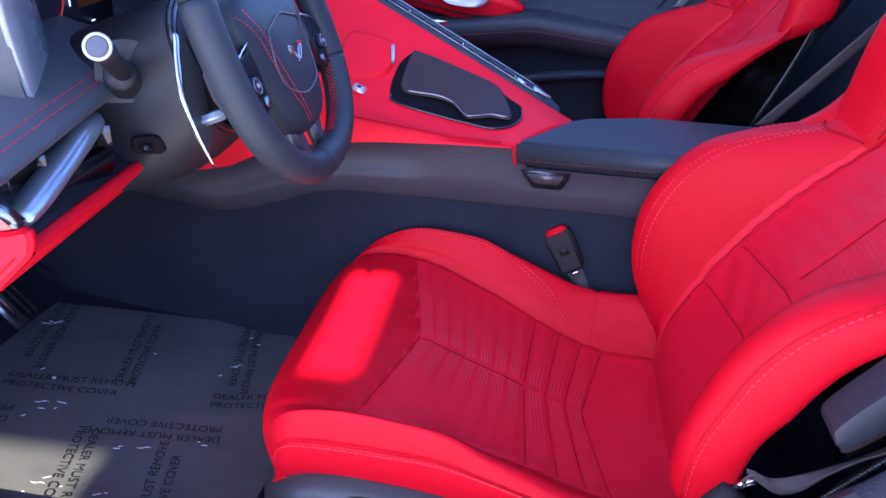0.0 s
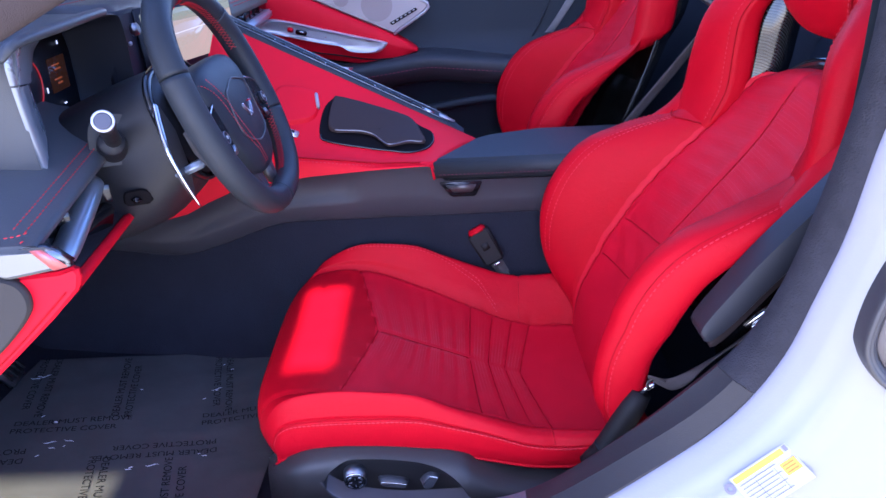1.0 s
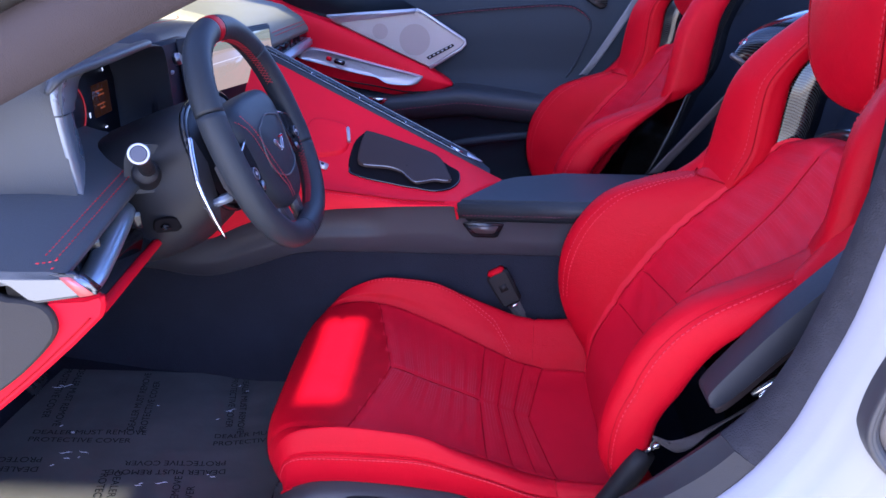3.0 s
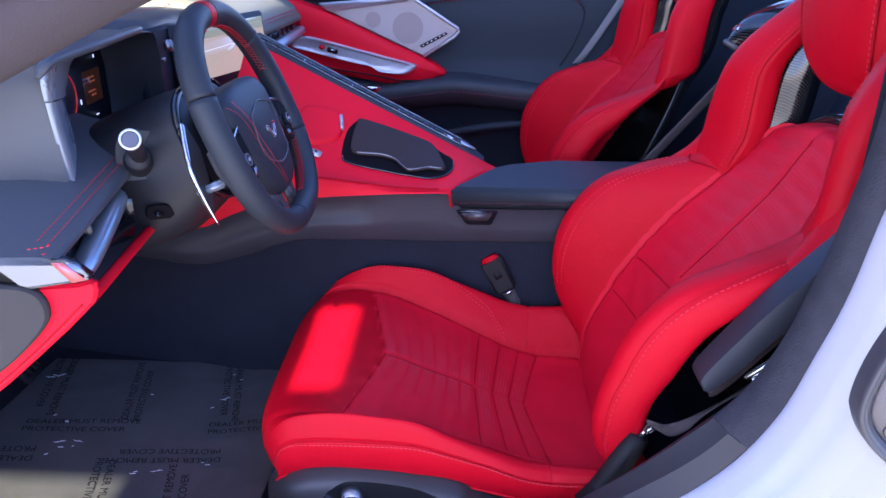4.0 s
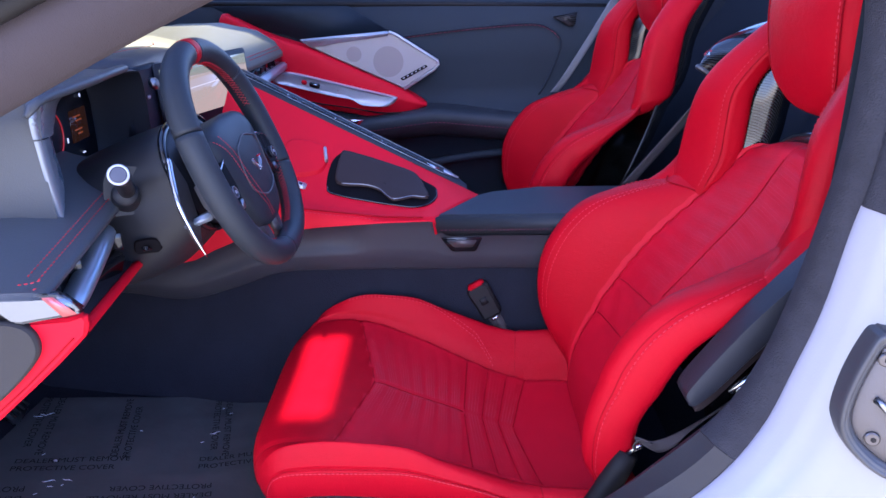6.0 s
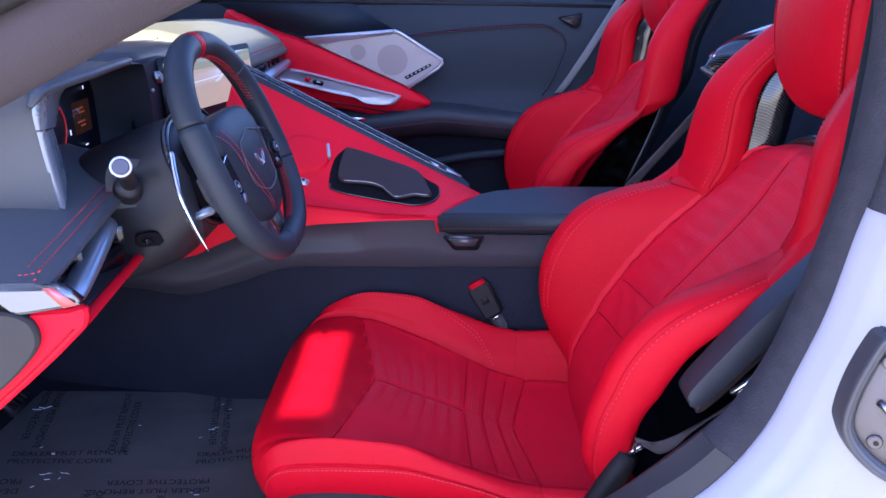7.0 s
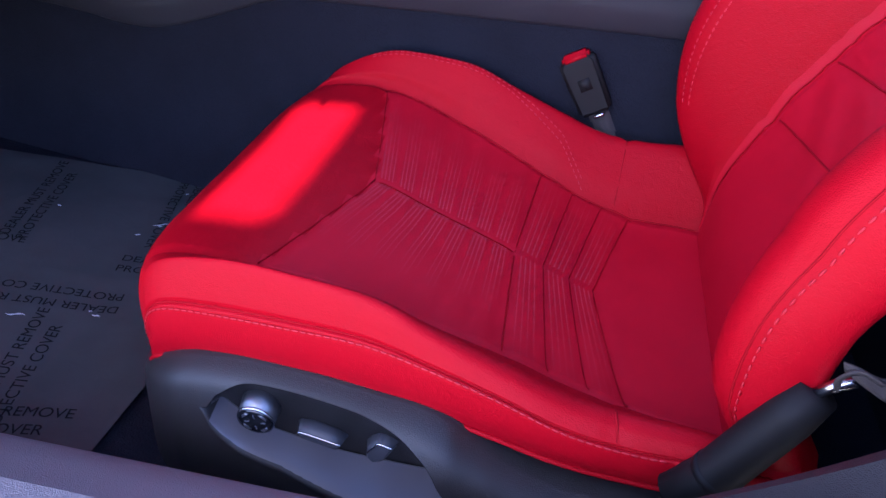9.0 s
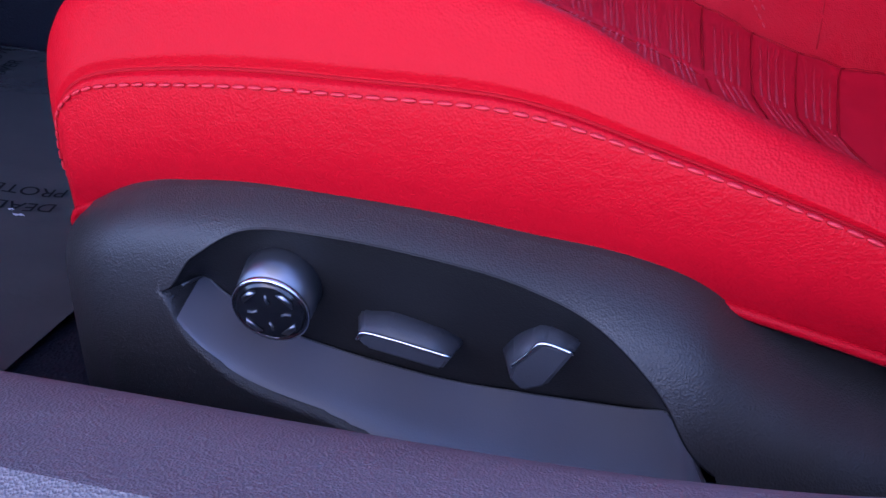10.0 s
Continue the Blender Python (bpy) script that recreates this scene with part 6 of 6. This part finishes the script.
# ---- belts ----
def ribbon(name, path, half, mat, parent, label=""):
    """Webbing: path rows of (centre, sideways vector)."""
    rows_ = []
    for c, s_, *wide in path:
        c, s_ = np.array(c, float), np.array(s_, float)
        s_ = s_ / np.linalg.norm(s_) * half * (wide[0] if wide else 1.0)
        rows_.append(np.r_[c - s_, c + s_])
    g_ = spline(rows_, 40)
    me = sheet(name, [[r[:3] * (1 - t) + r[3:] * t for t in np.linspace(0, 1, 5)] for r in g_])
    ob = part(name, me, mat, parent, label)
    so = ob.modifiers.new("thickness", "SOLIDIFY")
    so.thickness = 0.0016
    return ob


belt = thing("seat_belt", "dark grey seat belt on its anchor arm beside the seat", "seat belt")
part("anchor_arm", tube("anchor_arm", [(0.285, -0.262, .375), (0.305, -0.265, .40), (0.335, -0.267, .465), (0.345, -0.267, .487)], [0.015, 0.0165, 0.0155, 0.013], 16), RUBBER, belt, "black plastic anchor sleeve")
part("sleeve_joint", tube("sleeve_joint", [(0.305, -0.265, .400), (0.3075, -0.2652, .4055)], 0.0172, 16), RUBBER, belt)
part("anchor_pin", tube("anchor_pin", [(0.343, -0.268, .486), (0.352, -0.270, .497), (0.360, -0.272, .503)], 0.004, 8), CHROME, belt, "bright anchor pin")
ribbon("webbing", [((0.350, -0.272, .512), (-0.3, 0.3, 0.9), 0.35), ((0.360, -0.278, .510), (-0.5, 0.2, 0.85), 0.9), ((0.374, -0.282, .507), (-0.5, 0.3, 0.8), 1.1), ((0.391, -0.285, .517), (-0.3, 0.7, 0.5), 0.9), ((0.410, -0.287, .537), (0.1, 0.8, -0.2), 0.8), ((0.432, -0.290, .558), (0.2, 0.8, -0.45), 0.8), ((0.455, -0.295, .581), (0.1, 0.8, -0.2), 0.8), ((0.474, -0.301, .600), (-0.1, 0.9, 0.0), 0.9), ((0.50, -0.315, .635), (-0.5, 0.8, 0))], 0.0075, BELT, belt, "dark grey twisted webbing")
part("belt_loop", tube("belt_loop", spline([(0.352, -0.272, .494), (0.349, -0.276, .506), (0.356, -0.280, .516), (0.368, -0.283, .512)], 20), 0.0022, 8, flat=0.5), BELT, belt, "thin loop of webbing round the pin")
part("tongue", prism("tongue", [(-.022, -.004), (.020, -.005), (.024, .0), (.020, .005), (-.022, .004)], 0.006, Matrix.Translation((0.462, -0.302, 0.612)) @ pose(0, 0, 0, 80, -40, 0), 0.0015), CHROME, belt, "bright belt tongue")
part("tongue_slot", box((0.012, 0.008, 0.003), (0.456, -0.306, 0.602), 0.001, 1, (0, -40, 0)), CHROME, belt)
buckle = thing("belt_buckle", "black seat belt buckle with red release button", "belt buckle")
BM = Matrix.Translation((0.184, 0.222, 0.482)) @ pose(0, 0, 0, -4, -29, 0)
bb = part("buckle_body", prism("buckle_body", [(-.019, -.040), (.019, -.040), (.021, .022), (.017, .030), (-.017, .030), (-.021, .022)], 0.022, BM @ Matrix(((1, 0, 0, 0), (0, 0, -1, 0.011), (0, 1, 0, 0), (0, 0, 0, 1))), 0.004, 3), RUBBER, buckle, "black plastic buckle body")
part("release_button", box((0.032, 0.018, 0.012), (BM @ Vector((0, 0, 0.028)))[:], 0.003, 2, (-4, -29, 0)), RED, buckle, "red release button")
part("buckle_mark", prism("buckle_mark", [(-.007, -.010), (.007, -.010), (.007, .004), (-.007, .004)], 0.001, BM @ Matrix(((1, 0, 0, 0), (0, 0, -1, -0.0105), (0, 1, 0, 0), (0, 0, 0, 1)))), RUBBER, bb)
part("buckle_strap", box((0.024, 0.006, 0.13), (BM @ Vector((0.0, 0.004, -0.10)))[:], 0.002, 2, (-4, -29, 0)), BELT, buckle, "dark webbing below the buckle")
part("buckle_clip", box((0.012, 0.003, 0.004), (BM @ Vector((0.002, -0.009, -0.043)))[:], 0.001, 1, (-4, -29, 0)), CHROME, buckle)
far_belt = thing("seat_belt", "grey seat belt hanging beside the passenger seat", "seat belt")
ribbon("webbing", [((0.41, 1.0, .735), (1, 0, 0)), ((0.44, 0.99, .78), (1, 0, 0)), ((0.50, 0.985, .88), (1, 0, 0)), ((0.58, 0.98, 1.02), (1, 0, 0))], 0.011, material("grey_webbing", (0.12, 0.125, 0.135), 0.7, 0, 0.5, 1500), far_belt, "grey webbing")
mid_belt = thing("belt_guide", "dark belt strap behind the centre armrest", "belt strap")
ribbon("webbing", [((0.47, 0.36, .66), (1, 0.2, 0)), ((0.55, 0.36, .76), (1, 0.2, 0)), ((0.64, 0.35, .88), (1, 0.2, 0))], 0.012, BELT, mid_belt, "dark grey strap")

# ---- door pillar fittings ----
striker = thing("striker_plate", "dark moulded door striker plate with steel screws on the white pillar", "striker plate")
beside = np.array([q for r in BODY for q in r if (q[0] - 0.555) ** 2 + (q[2] - 0.68) ** 2 < 0.09 ** 2 and q[1] < -0.42])
slope = np.linalg.lstsq(np.c_[beside[:, 0], beside[:, 2], np.ones(len(beside))], beside[:, 1], rcond=None)[0]


def on_pillar(x, z, lift):
    """A point over the white pillar's outer face."""
    return np.array([x, float(slope @ (x, z, 1)) - lift - 0.009, z])


out_n = Vector((slope[0], -1, slope[1])).normalized()
o = spline([(0.480, .667), (0.486, .705), (0.499, .747), (0.506, .757), (0.518, .760), (0.600, .757), (0.606, .680), (0.605, .605), (0.545, .607), (0.520, .612), (0.500, .626), (0.485, .645)], 84, True)
cen = np.array([0.545, .683])
o = [cen + (np.array(q) - cen) * 0.97 + (0.002, 0) for q in o]
rows = [[on_pillar(*(cen + (q - cen) * t), lift) for q in o] for t, lift in ((1.0, -0.030), (1.0, 0.004), (0.985, 0.0085), (0.955, 0.010), (0.925, 0.0085), (0.905, 0.0075), (0.885, 0.0080), (0.865, 0.0060), (0.845, 0.0050), (0.825, 0.0042), (0.805, 0.0020))]
part("surround", sheet("surround", rows, close_v=True, flip=False), material("striker_surround", (0.032, 0.032, 0.037), 0.34, 0, 0.1, 900), striker, "dark moulded surround with fine ribs")
rows = [[on_pillar(*(cen + (q - cen) * t), lift) for q in o] for t, lift in ((0.805, 0.0018), (0.795, 0.0032), (0.5, 0.0034), (0.02, 0.0034))]
part("plate", sheet("plate", rows, close_v=True), material("striker_steel", (0.095, 0.086, 0.086), 0.42, 0.5, 0.2, 700), striker, "dull steel plate")


def facing(x, z, lift):
    return Matrix.Translation(on_pillar(x, z, lift)) @ out_n.to_track_quat("Z", "Y").to_matrix().to_4x4()


SCREW = material("screw_steel", (0.11, 0.10, 0.10), 0.4, 0.9)
for x, z in ((0.515, .729), (0.513, .650)):
    sc = part("screw", disc(0.0075, 0.0065, 0.004, facing(x, z, 0.0045), 24, 0.001), SCREW, striker, "round steel screw")
    part("screw_socket", disc(0.0026, 0.0026, 0.001, facing(x, z, 0.0068), 6), RUBBER, sc)
part("slot", tube("slot", [on_pillar(x, z, 0.0030) for x, z in spline([(0.511, .689), (0.515, .686), (0.524, .677), (0.540, .660), (0.556, .643)], 20)], 0.0075, 14, flat=0.25), RUBBER, striker, "black latch opening")
part("hook", tube("hook", [on_pillar(x, z, l) for x, z, l in ((0.512, .690, 0.004), (0.515, .687, 0.008), (0.528, .672, 0.010), (0.550, .648, 0.008))], 0.003, 10), DARK_METAL, striker, "steel striker bar")
part("corner_rib", tube("corner_rib", [on_pillar(x, z, 0.005) for x, z in ((0.531, .632), (0.545, .652))], 0.0022, 8), material("brass_rib", (0.45, 0.34, 0.24), 0.35, 0.8), striker, "bright rib beside the latch")

label = thing("tyre_label", "white and yellow printed label stuck on the white sill", "label")
ux, uz = np.array([0.046, 0, 0.045]), np.array([0.013, 0, -0.013])
ux, uz = ux / np.linalg.norm(ux), uz / np.linalg.norm(uz)


near = np.array([q for r in BODY for q in r if (q[0] - 0.405) ** 2 + (q[2] - 0.535) ** 2 < 0.05 ** 2 and q[1] < -0.43])
fit_ = np.linalg.lstsq(np.c_[near[:, 0], near[:, 2], np.ones(len(near))], near[:, 1], rcond=None)[0]


def body_y(x, z):
    """Outer y of the white panel near the label."""
    return float(fit_ @ (x, z, 1)) - 0.003


def on_sill(u, v, lift):
    """A point of the label: u along it, v down it, from the corner of its header bar."""
    p = np.array([0.389, 0, 0.504]) + ux * u + uz * v
    return (p[0], body_y(p[0], p[2]) - lift, p[2])


def sticker(name, u0, v0, u1, v1, lift, mat, lab=""):
    g_ = [[on_sill(u, v, lift) for v in np.linspace(v0, v1, 5)] for u in np.linspace(u0, u1, 7)]
    return part(name, sheet(name, g_), mat, label, lab)


AMBER = material("amber_print", (0.22, 0.11, 0.01), 0.6)
YEL, PAPER, INK = material("yellow_print", (0.40, 0.24, 0.01), 0.5), material("label_paper", (0.27, 0.27, 0.28), 0.45), material("grey_print", (0.12, 0.11, 0.13), 0.6)
sticker("paper", -0.002, -0.001, 0.065, 0.034, 0.0014, PAPER, "white label sheet")
sticker("yellow_bar", 0.0, 0.0, 0.058, 0.0052, 0.0022, YEL, "yellow header bar")
sticker("yellow_box", 0.046, 0.0105, 0.063, 0.0215, 0.0022, YEL, "yellow box")
for k in range(7):
    sticker("print_bar", 0.002, 0.0078 + 0.0036 * k, 0.044 - 0.006 * (k % 2), 0.0084 + 0.0036 * k, 0.0022, INK)
for u in (0.018, 0.040):
    sticker("print_rule", u, 0.0105, u + 0.0004, 0.031, 0.0023, INK)
for k in range(3):
    sticker("amber_bar", 0.048, 0.0125 + 0.003 * k, 0.060, 0.0132 + 0.003 * k, 0.0027, AMBER)
o_ = np.array([-0.0075, 0.0055])
wheel_mark = [[o_ + np.array([0.0055 * q * math.cos(a), 0.0050 * q * math.sin(a)]) for q in (0.42, 1.0)] for a in np.linspace(0, 2 * math.pi, 24, endpoint=False)]
part("printed_wheel", sheet("printed_wheel", [[on_sill(u, v, 0.0022) for u, v in row] for row in wheel_mark], close_u=True), INK, label, "small printed wheel symbol")
sticker("printed_square", 0.0595, -0.0005, 0.0635, 0.0045, 0.0022, INK)

# ---- floor film with printed words ----
film_mat = material("clear_film", (0.053, 0.054, 0.054), 0.22, 0, 0.0, vary=0.2, patch=16, spec=0.25)
nt = film_mat.node_tree
tcn, nz, bp = nt.nodes.new("ShaderNodeTexCoord"), nt.nodes.new("ShaderNodeTexNoise"), nt.nodes.new("ShaderNodeBump")
nz.inputs["Scale"].default_value, nz.inputs["Detail"].default_value, nz.inputs["Distortion"].default_value = 22, 6, 1.5
bp.inputs["Strength"].default_value, bp.inputs["Distance"].default_value = 0.2, 0.004
nt.links.new(tcn.outputs["Object"], nz.inputs["Vector"])
nt.links.new(nz.outputs["Fac"], bp.inputs["Height"])
nt.links.new(bp.outputs[0], nt.nodes["Principled BSDF"].inputs["Normal"])
film = thing("floor_film", "wrinkled clear protective film over the floor mat, printed with words", "floor film")
FA = radians(12)
U, V = np.array([math.cos(FA), math.sin(FA)]), np.array([-math.sin(FA), math.cos(FA)])


def film_z(x, y):
    w = 0.0022 * noise.noise(Vector((x * 14, y * 14, 0.3))) + 0.0030 * max(0, noise.noise(Vector((x * 6 + y * 9, y * 22 - x * 8, 5.0)))) ** 1.5
    return floor_z(x) + 0.006 + w + 0.02 * max(0, (-0.27 - y) / 0.05) ** 2 * 0.3


rows = []
for u in np.linspace(0, 1, 120):
    row = []
    for v in np.linspace(0, 1, 110):
        x = -0.64 + 0.47 * u + 0.02 * (v - 0.5)
        y = -0.315 + (0.46 + 0.09 * u) * v
        row.append((x, y, film_z(x, y)))
    rows.append(row)
part("film_sheet", sheet("film_sheet", rows, flip=True), film_mat, film, "shiny wrinkled clear film")
ink = material("black_print", (0.007, 0.007, 0.009), 0.9, spec=0.08)


def words(text, x, y, d, size=0.0165):
    """Flat letters on the film, starting at (x, y) and running along the plan direction d."""
    cu = bpy.data.curves.new("words", "FONT")
    cu.body, cu.size = text, size
    ob = bpy.data.objects.new("words_source", cu)
    scene.collection.objects.link(ob)
    dg = bpy.context.evaluated_depsgraph_get()
    me = bpy.data.meshes.new_from_object(ob.evaluated_get(dg))
    bpy.data.objects.remove(ob)
    bm = bmesh.new()
    bm.from_mesh(me)
    bmesh.ops.triangulate(bm, faces=bm.faces)
    n = np.array([-d[1], d[0]])
    for v in bm.verts:
        px, py = np.array([x, y]) + d * v.co.x * 1.02 + n * v.co.y
        v.co = (px, py, film_z(px, py) + 0.0012)
    part("print", bm, ink, film, "black printed capitals")


# pale slivers in place of glints on the film: the shine is put into their colour
GLINT = material("film_fold", (0.36, 0.37, 0.40), 0.15, 0, 0, spec=1.0)
glint_rng = random.Random(11)
glints = [(-.61, .079), (-.293, .155), (-.438, .087), (-.326, .064), (-.307, .088), (-.28, -.076), (-.504, -.096), (-.476, -.081), (-.365, -.129), (-.46, -.214), (-.365, -.20), (-.54, -.02), (-.42, -.215)]
for fx, fy in glints:
    for k in range(glint_rng.choice((1, 2, 2, 3))):
        x, y = fx + glint_rng.uniform(-.018, .018), fy + glint_rng.uniform(-.018, .018)
        a, l = glint_rng.uniform(-0.4, 0.9), glint_rng.choice((.004, .006, .010, .018))
        pts = [(x + s * l * math.cos(a), y + s * l * math.sin(a) + 0.12 * l * math.sin(5 * s), film_z(x + s * l * math.cos(a), y + s * l * math.sin(a)) + 0.001) for s in np.linspace(-0.5, 0.5, 7)]
        part("film_fold", tube("film_fold", pts, np.array([.0002, .0005, .0008, .0005, .0009, .0004, .0002]), 6), GLINT, film)
A, B = "DEALER MUST REMOVE", "PROTECTIVE COVER"
for (x1, y1), (x2, y2), d in (((-.586, -.048), (-.583, -.068), U), ((-.438, -.006), (-.418, -.006), V), ((-.262, -.070), (-.268, -.049), -U), ((-.603, .150), (-.625, .146), -V), ((-.424, -.108), (-.444, -.108), -V),
                              ((-.306, .004), (-.302, -.016), U), ((-.309, .195), (-.329, .19), -V), ((-.286, -.27), (-.265, -.268), V), ((-.535, -.120), (-.540, -.099), -U), ((-.62, -.21), (-.6, -.21), V), ((-.385, -.262), (-.38, -.282), U)):
    words(A, x1, y1, d)
    words(B, x2, y2, d)

# ---- pedals ----
pedal = thing("pedal", "dark drilled metal pedal below the dashboard", "pedal")
part("pedal_pad", box((0.012, 0.055, 0.10), (-0.655, 0.060, 0.375), 0.004, 2, (0, -35, 8)), DARK_METAL, pedal, "dark metal pad")
for k in range(4):
    part("pedal_rib", box((0.004, 0.006, 0.085), (-0.6475, 0.040 + 0.0135 * k, 0.380), 0.001, 1, (0, -35, 8)), RUBBER, pedal)
part("pedal_arm", tube("pedal_arm", [(-0.665, 0.06, .40), (-0.72, 0.06, .50), (-0.76, 0.06, .62)], 0.008, 8), RUBBER, pedal)

# ---- added shade roof, out of view: keeps sun off the cabin, gaps cast the sun patches ----
SHADE_ROOF_Z = 3.2
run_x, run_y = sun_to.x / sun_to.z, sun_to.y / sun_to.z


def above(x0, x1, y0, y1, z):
    """The stretch of the added shade roof that lies between a wanted sun patch at height z and the sun."""
    h = SHADE_ROOF_Z - z
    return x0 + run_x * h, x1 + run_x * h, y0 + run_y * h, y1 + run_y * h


# gaps traced back towards the sun from the patches wanted in the cabin
sun_gaps = [above(-0.130, -0.054, -0.130, 0.145, 0.445), above(-0.80, -0.385, -0.62, -0.135, 0.29), above(-0.56, -0.33, 0.40, 0.84, 0.92), above(-0.90, -0.275, -0.52, -0.372, 0.375)]
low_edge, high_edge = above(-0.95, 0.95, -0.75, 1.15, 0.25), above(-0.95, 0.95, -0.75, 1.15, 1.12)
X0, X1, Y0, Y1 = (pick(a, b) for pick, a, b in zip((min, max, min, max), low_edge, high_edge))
carport = thing("carport", "added shade roof, unseen, with gaps that cast the sun patches", "carport")
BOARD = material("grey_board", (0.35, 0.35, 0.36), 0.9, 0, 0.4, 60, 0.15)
cuts = sorted({X0, X1, *[v for m in sun_gaps for v in m[:2]]})
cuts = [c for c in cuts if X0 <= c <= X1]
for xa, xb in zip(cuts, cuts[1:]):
    holes = sorted((m[2], m[3]) for m in sun_gaps if m[0] < (xa + xb) / 2 < m[1])
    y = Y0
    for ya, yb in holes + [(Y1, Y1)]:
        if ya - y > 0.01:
            part("board", box((xb - xa, min(ya, Y1) - y, 0.02), ((xa + xb) / 2, (y + min(ya, Y1)) / 2, SHADE_ROOF_Z), 0), BOARD, carport)
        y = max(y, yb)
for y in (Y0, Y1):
    part("beam", box((X1 - X0 + 0.9, 0.06, 0.12), ((X0 + X1) / 2 + 0.45, y, SHADE_ROOF_Z + 0.075), 0.004), BOARD, carport, "long side beam")
    part("post", box((0.10, 0.10, SHADE_ROOF_Z + 0.02), (X1 + 0.85, y, (SHADE_ROOF_Z + 0.02) / 2), 0.006), BOARD, carport, "square post standing on the ground")
